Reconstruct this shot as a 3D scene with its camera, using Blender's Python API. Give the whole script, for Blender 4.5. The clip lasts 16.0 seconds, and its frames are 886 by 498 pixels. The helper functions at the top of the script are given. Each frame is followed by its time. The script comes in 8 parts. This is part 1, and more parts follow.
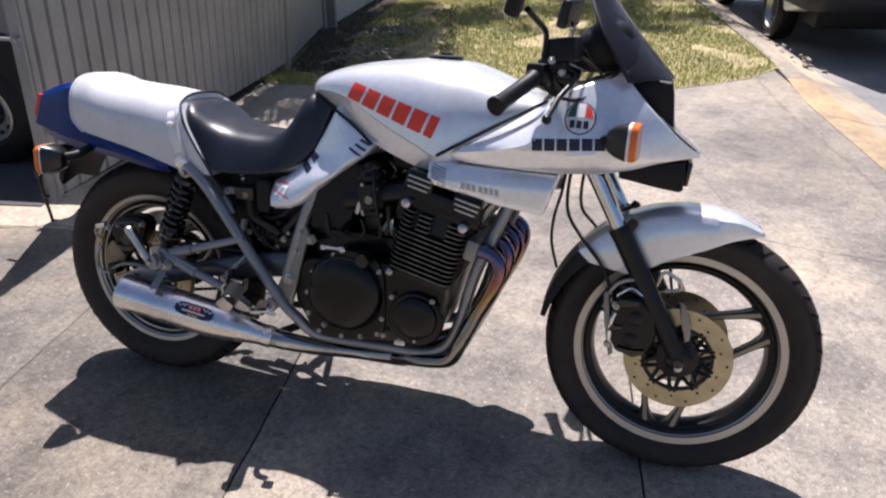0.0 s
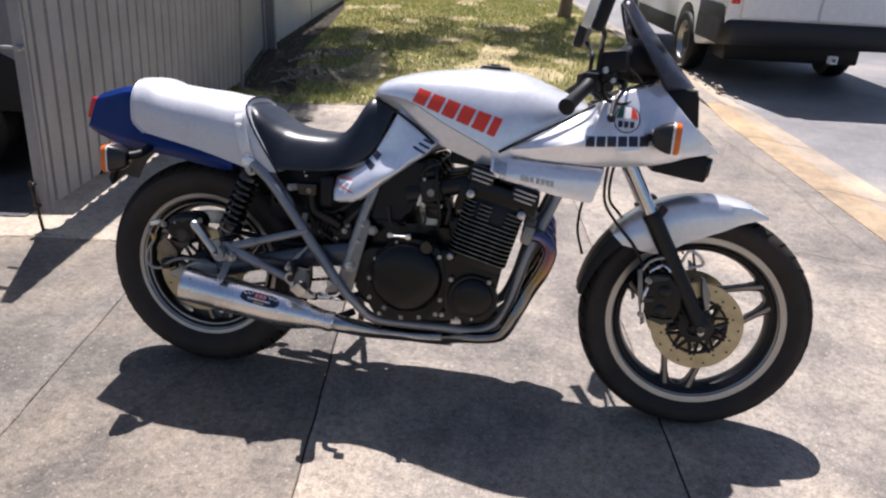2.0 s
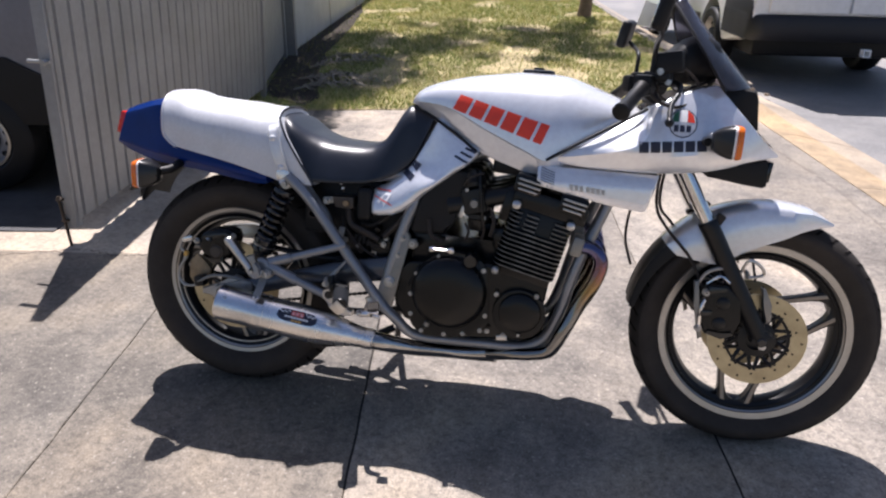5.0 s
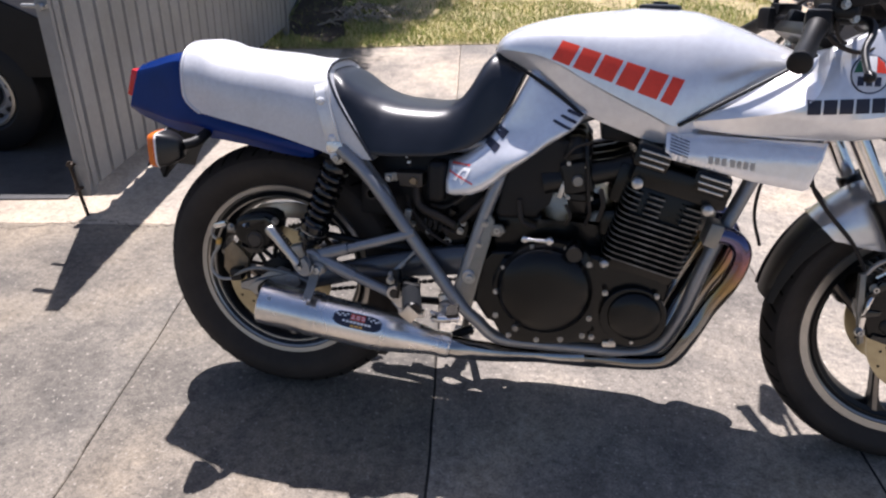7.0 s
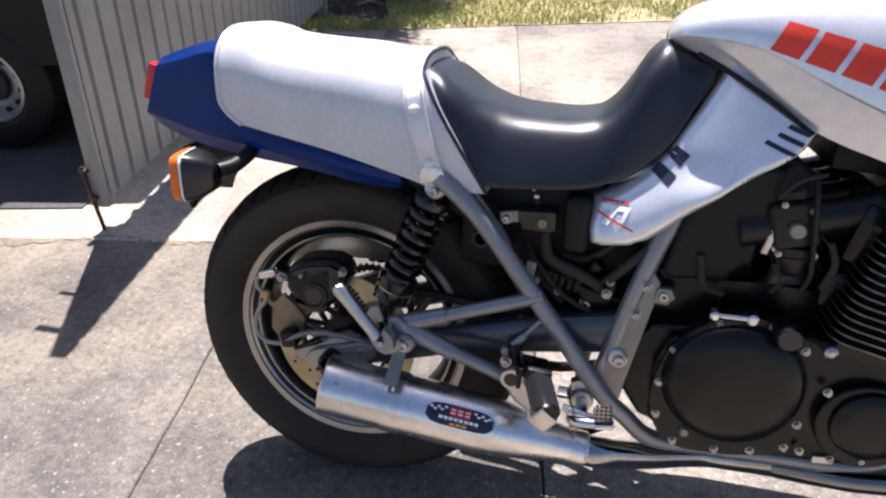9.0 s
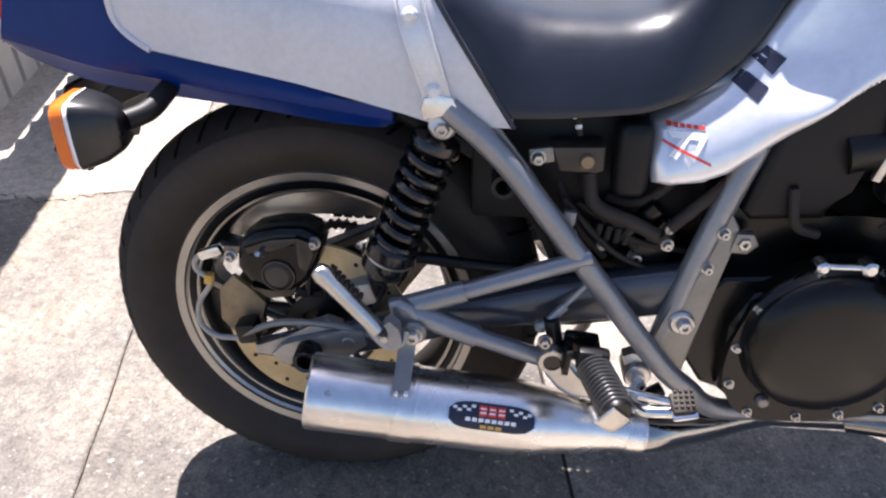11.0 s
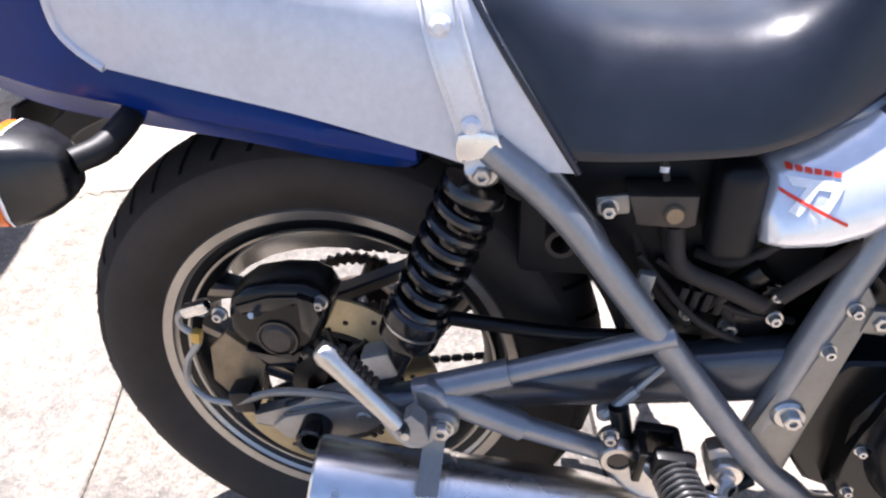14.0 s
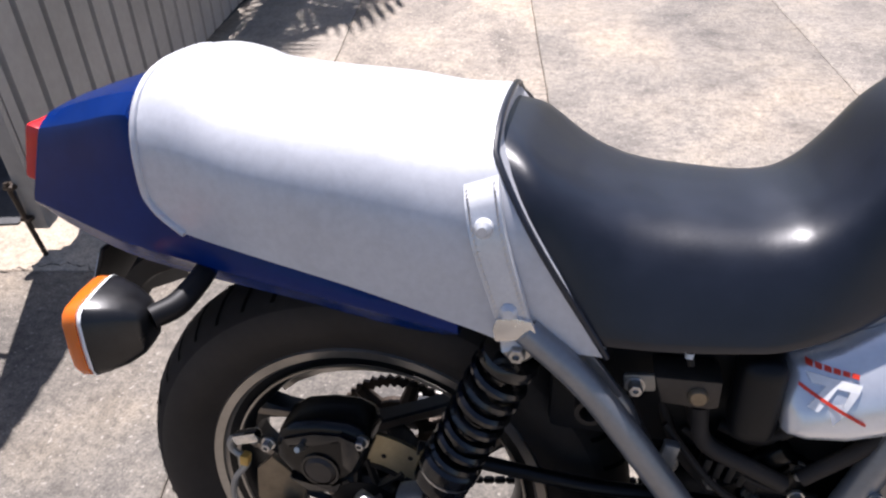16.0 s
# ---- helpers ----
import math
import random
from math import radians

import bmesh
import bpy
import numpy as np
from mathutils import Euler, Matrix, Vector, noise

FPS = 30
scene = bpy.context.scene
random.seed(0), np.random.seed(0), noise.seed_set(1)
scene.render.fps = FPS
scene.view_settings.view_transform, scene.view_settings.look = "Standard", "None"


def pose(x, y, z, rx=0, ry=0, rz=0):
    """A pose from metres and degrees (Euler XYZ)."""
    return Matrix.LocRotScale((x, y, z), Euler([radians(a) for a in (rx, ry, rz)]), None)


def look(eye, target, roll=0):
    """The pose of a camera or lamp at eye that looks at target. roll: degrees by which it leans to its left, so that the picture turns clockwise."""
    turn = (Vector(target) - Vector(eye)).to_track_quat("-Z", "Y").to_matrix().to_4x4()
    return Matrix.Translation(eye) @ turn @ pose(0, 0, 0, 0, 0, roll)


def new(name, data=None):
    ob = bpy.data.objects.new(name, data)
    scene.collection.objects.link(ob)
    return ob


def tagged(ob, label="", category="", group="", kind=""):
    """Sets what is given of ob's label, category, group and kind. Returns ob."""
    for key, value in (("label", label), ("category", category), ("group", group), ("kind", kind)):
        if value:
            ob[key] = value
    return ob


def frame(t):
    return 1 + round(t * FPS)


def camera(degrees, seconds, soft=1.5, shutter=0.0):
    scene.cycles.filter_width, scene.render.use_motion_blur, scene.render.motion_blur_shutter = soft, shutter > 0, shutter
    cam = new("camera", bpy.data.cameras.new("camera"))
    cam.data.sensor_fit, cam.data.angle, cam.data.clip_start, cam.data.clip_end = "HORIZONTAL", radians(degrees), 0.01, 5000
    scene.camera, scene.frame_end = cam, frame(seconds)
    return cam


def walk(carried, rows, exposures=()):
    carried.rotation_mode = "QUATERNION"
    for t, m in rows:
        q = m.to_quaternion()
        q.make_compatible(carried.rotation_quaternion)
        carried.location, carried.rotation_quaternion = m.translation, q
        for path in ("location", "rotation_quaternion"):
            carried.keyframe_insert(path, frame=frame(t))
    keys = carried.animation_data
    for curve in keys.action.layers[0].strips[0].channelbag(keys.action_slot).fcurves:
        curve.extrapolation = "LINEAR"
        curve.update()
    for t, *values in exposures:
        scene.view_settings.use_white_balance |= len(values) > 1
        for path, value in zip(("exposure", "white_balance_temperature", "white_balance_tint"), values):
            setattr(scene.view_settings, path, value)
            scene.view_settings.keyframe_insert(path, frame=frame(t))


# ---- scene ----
LENS = 64.75
cam = camera(LENS, 16.0, soft=2.3)
# seconds, place, and turn of the camera (degrees, Euler XYZ)
ROWS = [
    (0, 1.3573, -1.5238, 1.3428, 63.344, -0.191, 16.686),
    (0.5, 1.3278, -1.6409, 1.3461, 62.418, 0.237, 17.325),
    (1, 1.2228, -1.7144, 1.3503, 63.913, -0.266, 15.807),
    (1.5, 1.0886, -1.7908, 1.3294, 64.282, -2.089, 11.083),
    (2, 1.0257, -1.8496, 1.3345, 65.603, -2.614, 9.418),
    (2.5, 1.0197, -1.8585, 1.3464, 66.936, -2.710, 8.753),
    (3, 1.0291, -1.8720, 1.3482, 67.381, -2.274, 8.481),
    (3.5, 1.0306, -1.8799, 1.3464, 66.757, -2.697, 8.691),
    (6, 0.8622, -1.6078, 1.3063, 63.367, 0.102, 12.393),
    (6.5, 0.8209, -1.5100, 1.2958, 60.772, -0.169, 13.997),
    (7, 0.7172, -1.4120, 1.2809, 60.223, 0.553, 11.480),
    (7.5, 0.6031, -1.3509, 1.2733, 59.620, 1.193, 9.576),
    (8, 0.5393, -1.2730, 1.2555, 58.978, 0.612, 10.700),
    (8.5, 0.4944, -1.1172, 1.2117, 59.293, 1.246, 14.524),
    (11, 0.2481, -0.7363, 1.0812, 50.836, 0.892, 4.228),
    (11.5, 0.2352, -0.6586, 1.0435, 48.831, 1.402, 5.437),
    (12, 0.2376, -0.6045, 1.0156, 47.693, 2.123, 5.994),
    (12.5, 0.2370, -0.5954, 0.9844, 44.935, 3.086, 5.802),
    (13, 0.2376, -0.5819, 0.9836, 44.855, 2.868, 6.006),
    (13.5, 0.2331, -0.5564, 1.0019, 46.820, 2.892, 6.498),
    (14, 0.2284, -0.5231, 1.0382, 48.102, 2.375, 6.834),
    (14.5, 0.2303, -0.5139, 1.0621, 49.337, 3.065, 8.686),
    (15, 0.2297, -0.5128, 1.0815, 50.160, 3.342, 9.938),
    (15.5, 0.2355, -0.5060, 1.1235, 51.953, 3.000, 11.452),
    (16, 0.2336, -0.4920, 1.1589, 52.467, 2.421, 11.653),
]
TINT = 18
STOPS = [(0.0, 0.28), (3.5, 0.30), (6.0, 0.40), (8.5, 0.60), (11.0, 1.29), (13.0, 1.49), (14.0, 1.62), (14.5, 1.56), (15.0, 1.28), (15.5, 0.94), (16.0, 0.45)]
EXPOSURES = [(t, e, 6180 if t < 9 else 6250 if t < 14 else 6090, TINT) for t, e in STOPS]
walk(cam, [(t, pose(x, y, z, rx, ry, rz)) for t, x, y, z, rx, ry, rz in ROWS], EXPOSURES)

# ---- world and sun ----
SUN_DIR = Vector((-0.165, 0.455, 1.0)).normalized()
world = bpy.data.worlds.new("world")
scene.world = world
world.use_nodes = True
wt = world.node_tree
sky = wt.nodes.new("ShaderNodeTexSky")
sky.sky_type = "NISHITA"
sky.sun_disc = False
sky.dust_density = 1.3
sky.sun_elevation = math.asin(SUN_DIR.z)
sky.sun_rotation = math.atan2(SUN_DIR.x, SUN_DIR.y)
wt.nodes["Background"].inputs["Strength"].default_value = 0.080
wt.links.new(sky.outputs[0], wt.nodes["Background"].inputs["Color"])
sun = new("sun", bpy.data.lights.new("sun", "SUN"))
sun.data.energy, sun.data.angle, sun.data.color = 7.0, radians(0.53), (1.0, 0.95, 0.88)
sun.matrix_world = look(SUN_DIR * 30, (0, 0, 0))
# ---- materials ----
def mat(name, color, rough=0.5, metal=0.0, coat=0.0, spec=0.5):
    m = bpy.data.materials.new(name)
    m.use_nodes = True
    b = m.node_tree.nodes["Principled BSDF"]
    b.inputs["Base Color"].default_value = (*color, 1)
    b.inputs["Roughness"].default_value = rough
    b.inputs["Metallic"].default_value = metal
    b.inputs["Coat Weight"].default_value = coat
    b.inputs["Coat Roughness"].default_value = 0.08
    b.inputs["Specular IOR Level"].default_value = spec
    return m


def bsdf(m):
    return m.node_tree.nodes["Principled BSDF"]


def noise_node(m, scale, detail=4.0, rough=0.6, stretch=None):
    nt = m.node_tree
    co = nt.nodes.new("ShaderNodeTexCoord")
    n = nt.nodes.new("ShaderNodeTexNoise")
    n.inputs["Scale"].default_value = scale
    n.inputs["Detail"].default_value = detail
    n.inputs["Roughness"].default_value = rough
    if stretch:
        mp = nt.nodes.new("ShaderNodeMapping")
        mp.inputs["Scale"].default_value = stretch
        nt.links.new(co.outputs["Object"], mp.inputs["Vector"])
        nt.links.new(mp.outputs["Vector"], n.inputs["Vector"])
    else:
        nt.links.new(co.outputs["Object"], n.inputs["Vector"])
    return n.outputs["Fac"]


def ramp(m, fac, stops):
    r = m.node_tree.nodes.new("ShaderNodeValToRGB")
    el = r.color_ramp.elements
    while len(el) < len(stops):
        el.new(0.5)
    for e, (p, c) in zip(el, stops):
        e.position, e.color = p, (*c, 1)
    m.node_tree.links.new(fac, r.inputs["Fac"])
    return r.outputs["Color"]


def mix(m, fac, a, b, mode="MIX"):
    nt = m.node_tree
    x = nt.nodes.new("ShaderNodeMix")
    x.data_type, x.blend_type = "RGBA", mode
    for sock, v in ((x.inputs[0], fac), (x.inputs[6], a), (x.inputs[7], b)):
        if isinstance(v, (int, float)):
            sock.default_value = v
        elif isinstance(v, tuple):
            sock.default_value = (*v, 1)
        else:
            nt.links.new(v, sock)
    return x.outputs[2]


def bump(m, height, strength=0.3, dist=0.002):
    nt = m.node_tree
    b = nt.nodes.new("ShaderNodeBump")
    b.inputs["Strength"].default_value = strength
    b.inputs["Distance"].default_value = dist
    nt.links.new(height, b.inputs["Height"])
    nt.links.new(b.outputs["Normal"], bsdf(m).inputs["Normal"])


def set_color(m, sock):
    m.node_tree.links.new(sock, bsdf(m).inputs["Base Color"])


def set_rough(m, fac, lo, hi):
    nt = m.node_tree
    r = nt.nodes.new("ShaderNodeMapRange")
    r.inputs["To Min"].default_value, r.inputs["To Max"].default_value = lo, hi
    nt.links.new(fac, r.inputs["Value"])
    nt.links.new(r.outputs["Result"], bsdf(m).inputs["Roughness"])


def random_tint(m, color, amount):
    """Shade a colour a little from object to object."""
    nt = m.node_tree
    oi = nt.nodes.new("ShaderNodeObjectInfo")
    r = nt.nodes.new("ShaderNodeMapRange")
    r.inputs["To Min"].default_value, r.inputs["To Max"].default_value = 1 - amount, 1 + amount
    nt.links.new(oi.outputs["Random"], r.inputs["Value"])
    x = nt.nodes.new("ShaderNodeVectorMath")
    x.operation = "SCALE"
    nt.links.new(color, x.inputs[0])
    nt.links.new(r.outputs["Result"], x.inputs["Scale"])
    return x.outputs[0]


def worn(name, color, rough, metal=0.0, var=0.12, scale=14.0, bmp=0.05, coat=0.0, spec=0.5):
    """A paint, plastic or metal with slight dirt and uneven gloss at two scales."""
    m = mat(name, color, rough, metal, coat, spec)
    a, b = noise_node(m, scale, 5), noise_node(m, scale * 12, 3)
    lo = tuple(max(0, c * (1 - var)) for c in color)
    hi = tuple(min(1, c * (1 + var)) for c in color)
    c1 = ramp(m, a, [(0.3, lo), (0.7, hi)])
    c2 = ramp(m, b, [(0.35, (0.92, 0.92, 0.92)), (0.65, (1.0, 1.0, 1.0))])
    set_color(m, mix(m, 1.0, c1, c2, "MULTIPLY"))
    set_rough(m, a, max(0.03, rough * 0.8), min(1, rough * 1.2))
    if bmp:
        bump(m, b, bmp, 0.001)
    return m


def concrete(name, base, dark, speck=0.55, blotch=1.0, fleck=1.5, far_tint=None):
    """Weathered concrete: wide stains, hand-sized blotches, exposed grit and pale specks."""
    m = mat(name, base, 0.68, spec=0.42)
    big = noise_node(m, 0.55, 4, 0.6)
    patch = noise_node(m, 2.3, 5, 0.65)
    mid = noise_node(m, 13, 4, 0.62)
    small = noise_node(m, 46, 5, 0.7)
    grit = noise_node(m, 165, 3, 0.7)
    pale = noise_node(m, 75, 2, 0.5)
    c = ramp(m, big, [(0.36, dark), (0.52, base), (0.64, (base[0] * 1.36, base[1] * 1.29, base[2] * 1.20))])
    c = mix(m, 0.8 * blotch, c, ramp(m, patch, [(0.34, (0.60, 0.60, 0.61)), (0.50, (0.98, 0.97, 0.96)), (0.66, (1.22, 1.18, 1.10))]), "MULTIPLY")
    c = mix(m, 0.5 * blotch, c, ramp(m, mid, [(0.36, (0.64, 0.63, 0.62)), (0.50, (0.97, 0.97, 0.97)), (0.62, (1.15, 1.14, 1.12))]), "MULTIPLY")
    c = mix(m, 0.58 * speck, c, ramp(m, small, [(0.35, (0.34, 0.33, 0.32)), (0.50, (1, 1, 1)), (0.66, (1.45, 1.43, 1.40))]), "MULTIPLY")
    c = mix(m, 0.60 * speck, c, ramp(m, grit, [(0.36, (0.42, 0.41, 0.40)), (0.50, (1, 1, 1)), (0.64, (1.38, 1.36, 1.33))]), "MULTIPLY")
    c = mix(m, ramp(m, pale, [(0.63, (0, 0, 0)), (0.71, (speck * 0.7, speck * 0.7, speck * 0.7))]), c, tuple(min(1, v * fleck) for v in base))
    if far_tint:
        # colour multiplied up towards larger y, fading in from 1.15 to 1.9
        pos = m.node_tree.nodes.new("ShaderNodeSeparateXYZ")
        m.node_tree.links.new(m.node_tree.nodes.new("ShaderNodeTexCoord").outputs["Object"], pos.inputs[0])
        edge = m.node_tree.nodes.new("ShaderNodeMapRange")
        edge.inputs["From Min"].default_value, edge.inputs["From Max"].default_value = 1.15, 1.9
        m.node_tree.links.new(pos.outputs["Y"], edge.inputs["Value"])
        c = mix(m, 1.0, c, mix(m, edge.outputs["Result"], (1.0, 1.0, 1.0), far_tint), "MULTIPLY")
    set_color(m, random_tint(m, c, 0.09))
    bump(m, mix(m, 0.5, small, grit), 0.5, 0.004)
    return m


M = {}
M["concrete"] = concrete("concrete", (0.262, 0.234, 0.200), (0.180, 0.162, 0.142), 0.9, 1.15, 1.9)
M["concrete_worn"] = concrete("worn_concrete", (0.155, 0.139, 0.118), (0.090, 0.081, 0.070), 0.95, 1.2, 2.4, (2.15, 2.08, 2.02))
M["concrete_tan"] = concrete("tan_concrete", (0.335, 0.292, 0.240), (0.26, 0.228, 0.190), 0.7, 0.8)
M["kerb"] = concrete("kerb_concrete", (0.385, 0.283, 0.172), (0.30, 0.240, 0.170), 0.4, 0.9)
M["kerb_pale"] = concrete("pale_kerb_concrete", (0.37, 0.310, 0.240), (0.30, 0.262, 0.215), 0.4, 0.8)
M["joint"] = worn("joint_filler", (0.03, 0.027, 0.025), 0.95, var=0.4, scale=30, bmp=0.4, spec=0.1)
M["road"] = concrete("road_asphalt", (0.225, 0.222, 0.222), (0.175, 0.173, 0.174), 0.5, 0.5)
M["soil"] = worn("soil", (0.20, 0.16, 0.10), 0.95, var=0.4, scale=6, bmp=0.5, spec=0.1)
M["silver"] = worn("silver_paint", (0.86, 0.87, 0.90), 0.24, 0.52, var=0.03, scale=5, bmp=0.0, coat=0.5)
M["hood"] = worn("silver_vinyl", (0.63, 0.64, 0.67), 0.36, 0.15, var=0.05, scale=9, bmp=0.15)
_h1, _h2 = noise_node(M["hood"], 9, 3, 0.5, (1.0, 1.0, 1.3)), noise_node(M["hood"], 150, 2)
bump(M["hood"], mix(M["hood"], 0.035, _h1, _h2), 0.16, 0.008)
M["strap"] = worn("glossy_silver_strap", (0.74, 0.75, 0.77), 0.25, 0.25, var=0.05, scale=20, bmp=0.1)
M["seat"] = worn("black_vinyl", (0.010, 0.013, 0.022), 0.37, var=0.25, scale=20, bmp=0.08, spec=0.55)
M["blue"] = worn("dark_blue_paint", (0.002, 0.020, 0.135), 0.22, 0.0, var=0.2, scale=8, bmp=0.0, coat=0.0, spec=0.25)
M["black"] = worn("satin_black_paint", (0.005, 0.005, 0.006), 0.36, 0.0, var=0.3, scale=16, bmp=0.1, spec=0.36)
M["engine"] = worn("engine_black", (0.0045, 0.0042, 0.0040), 0.25, 0.0, var=0.35, scale=22, bmp=0.10, spec=0.34)
M["fin_edge"] = worn("fin_edge_metal", (0.15, 0.15, 0.15), 0.4, 0.8, var=0.45, scale=30, bmp=0.1)
M["plastic"] = worn("black_plastic", (0.006, 0.006, 0.007), 0.5, 0.0, var=0.3, scale=14, bmp=0.1, spec=0.3)
M["gloss_black"] = worn("gloss_black_plastic", (0.006, 0.006, 0.007), 0.20, 0.0, var=0.2, scale=14, bmp=0.0, coat=0.3)
M["rubber"] = worn("tyre_rubber", (0.036, 0.029, 0.024), 0.66, 0.0, var=0.35, scale=10, bmp=0.25, spec=0.3)
M["frame"] = worn("grey_frame_paint", (0.275, 0.282, 0.298), 0.34, 0.6, var=0.12, scale=12, bmp=0.05)
# grey paint darkened and blued: the dark reflection is put into its colour
M["swing"] = worn("swing_arm_paint_with_reflection", (0.085, 0.091, 0.106), 0.24, 0.5, var=0.15, scale=10, bmp=0.04)
M["plate"] = worn("cast_grey_alloy", (0.26, 0.25, 0.23), 0.42, 0.7, var=0.12, scale=16, bmp=0.1)
M["alloy"] = worn("brushed_rim_alloy", (0.44, 0.42, 0.39), 0.34, 0.95, var=0.1, scale=10, bmp=0.05)
M["spoke_face"] = worn("dull_machined_spoke", (0.27, 0.24, 0.21), 0.4, 0.9, var=0.15, scale=14, bmp=0.05)
M["steel"] = worn("stainless_steel", (0.86, 0.845, 0.83), 0.27, 1.0, var=0.12, scale=7, bmp=0.03)
M["chrome"] = worn("chrome", (0.78, 0.78, 0.78), 0.12, 1.0, var=0.06, scale=12, bmp=0.0)
M["bolt"] = worn("bolt_metal", (0.55, 0.54, 0.52), 0.33, 0.95, var=0.25, scale=60, bmp=0.05)
M["pipe"] = worn("dark_steel_pipe", (0.40, 0.395, 0.39), 0.11, 1.0, var=0.3, scale=9, bmp=0.03)
M["blued"] = mat("blued_header_pipe", (0.25, 0.24, 0.24), 0.12, 1.0)
_p = M["blued"].node_tree
_sx = _p.nodes.new("ShaderNodeSeparateXYZ")
_p.links.new(_p.nodes.new("ShaderNodeTexCoord").outputs["Object"], _sx.inputs[0])
_mr = _p.nodes.new("ShaderNodeMapRange")
_mr.inputs["From Min"].default_value, _mr.inputs["From Max"].default_value = 0.38, 0.60
_p.links.new(_sx.outputs["Z"], _mr.inputs["Value"])
_hz = mix(M["blued"], 0.22, _mr.outputs["Result"], noise_node(M["blued"], 22, 4))
set_color(M["blued"], ramp(M["blued"], _hz, [(0.12, (0.24, 0.235, 0.23)), (0.38, (0.30, 0.21, 0.10)), (0.55, (0.24, 0.12, 0.12)), (0.72, (0.13, 0.12, 0.22)), (0.9, (0.15, 0.17, 0.24))]))
M["disc"] = worn("brake_disc_steel", (0.44, 0.38, 0.25), 0.32, 0.9, var=0.2, scale=18, bmp=0.1)
M["caliper"] = worn("gold_brown_pad_carrier", (0.28, 0.21, 0.13), 0.5, 0.5, var=0.3, scale=30, bmp=0.2)
M["orange"] = mat("orange_lens", (0.85, 0.20, 0.015), 0.18, spec=0.6)
bsdf(M["orange"]).inputs["Transmission Weight"].default_value = 0.25
M["red_lens"] = mat("red_lens", (0.62, 0.02, 0.02), 0.16, spec=0.6)
M["red"] = worn("red_decal", (0.78, 0.055, 0.025), 0.4, var=0.06, bmp=0.0)
M["navy"] = worn("dark_decal", (0.015, 0.018, 0.04), 0.4, var=0.1, bmp=0.0)
M["white"] = worn("white_decal", (0.92, 0.92, 0.92), 0.4, var=0.04, bmp=0.0)
M["green"] = worn("green_decal", (0.02, 0.12, 0.06), 0.4, var=0.05, bmp=0.0)
M["gold"] = worn("gold_decal", (0.70, 0.40, 0.08), 0.4, var=0.05, bmp=0.0)
M["engrave"] = worn("faded_grey_decal", (0.40, 0.39, 0.37), 0.5, 0.5, var=0.08, bmp=0.0)
M["shade_glass"] = mat("tinted_screen", (0.17, 0.17, 0.215), 0.05, spec=0.5)
bsdf(M["shade_glass"]).inputs["Transmission Weight"].default_value = 0.92
bsdf(M["shade_glass"]).inputs["IOR"].default_value = 1.2
M["mirror"] = mat("mirror_glass", (0.9, 0.9, 0.9), 0.03, 1.0)
M["van"] = worn("white_van_paint", (0.82, 0.83, 0.84), 0.3, 0.0, var=0.03, scale=2, bmp=0.0, coat=0.4)
M["glass_dark"] = mat("dark_glass", (0.01, 0.012, 0.014), 0.06, spec=0.6)
M["fence"] = worn("grey_steel_sheet", (0.305, 0.303, 0.296), 0.5, 0.2, var=0.14, scale=4, bmp=0.05)
M["fence_white"] = worn("pale_painted_fence", (0.56, 0.56, 0.54), 0.6, 0.0, var=0.10, scale=3, bmp=0.1)
M["galv"] = worn("galvanised_steel", (0.36, 0.36, 0.35), 0.45, 0.6, var=0.15, scale=9, bmp=0.1)
M["wood"] = worn("weathered_timber", (0.16, 0.12, 0.09), 0.8, var=0.3, scale=9, bmp=0.4)
M["leaf"] = worn("leaf", (0.06, 0.10, 0.03), 0.5, var=0.4, scale=5, bmp=0.0)
M["bumper"] = worn("dark_bumper_plastic", (0.013, 0.014, 0.019), 0.6, var=0.15, scale=4, bmp=0.1)
# pale car body greyed down: the carport shade sits in this colour
M["car"] = worn("shade_darkened_car_paint", (0.19, 0.19, 0.21), 0.45, var=0.08, scale=3, bmp=0.0)
M["car_rim"] = worn("painted_steel_rim", (0.36, 0.36, 0.37), 0.45, 0.5, var=0.1, scale=8, bmp=0.0)
M["sprocket"] = worn("rusty_sprocket_steel", (0.06, 0.045, 0.035), 0.5, 0.6, var=0.3, scale=30, bmp=0.2)
M["cap"] = worn("dull_brown_cap", (0.060, 0.048, 0.038), 0.5, 0.2, var=0.3, scale=30, bmp=0.1)
M["groove"] = mat("tread_groove_rubber", (0.008, 0.007, 0.007), 0.95, spec=0.05)
M["tread"] = worn("dusty_tread_rubber", (0.030, 0.026, 0.023), 0.85, var=0.3, scale=25, bmp=0.3, spec=0.2)
# black rubber lightened to grey, carrying the sky light on the ribs
M["rib"] = worn("sky_lit_rubber_rib", (0.085, 0.082, 0.078), 0.45, var=0.2, scale=30, bmp=0.1)
M["cast"] = worn("pale_cast_alloy", (0.40, 0.385, 0.36), 0.5, 0.8, var=0.15, scale=20, bmp=0.15)
M["bare"] = worn("bare_polished_alloy", (0.62, 0.60, 0.57), 0.3, 0.95, var=0.12, scale=14, bmp=0.05)
M["stain"] = concrete("stained_concrete", (0.20, 0.175, 0.15), (0.16, 0.14, 0.12), 0.5)
M["plate_face"] = worn("number_plate_face", (0.50, 0.50, 0.46), 0.5, var=0.06, bmp=0.0)
M["bin"] = worn("dark_green_plastic", (0.012, 0.05, 0.03), 0.5, var=0.15, scale=4, bmp=0.05)
# bare soil with the shade along the fence put into its colour
M["bed"] = worn("shade_darkened_soil", (0.050, 0.042, 0.034), 0.95, var=0.4, scale=7, bmp=0.6, spec=0.1)
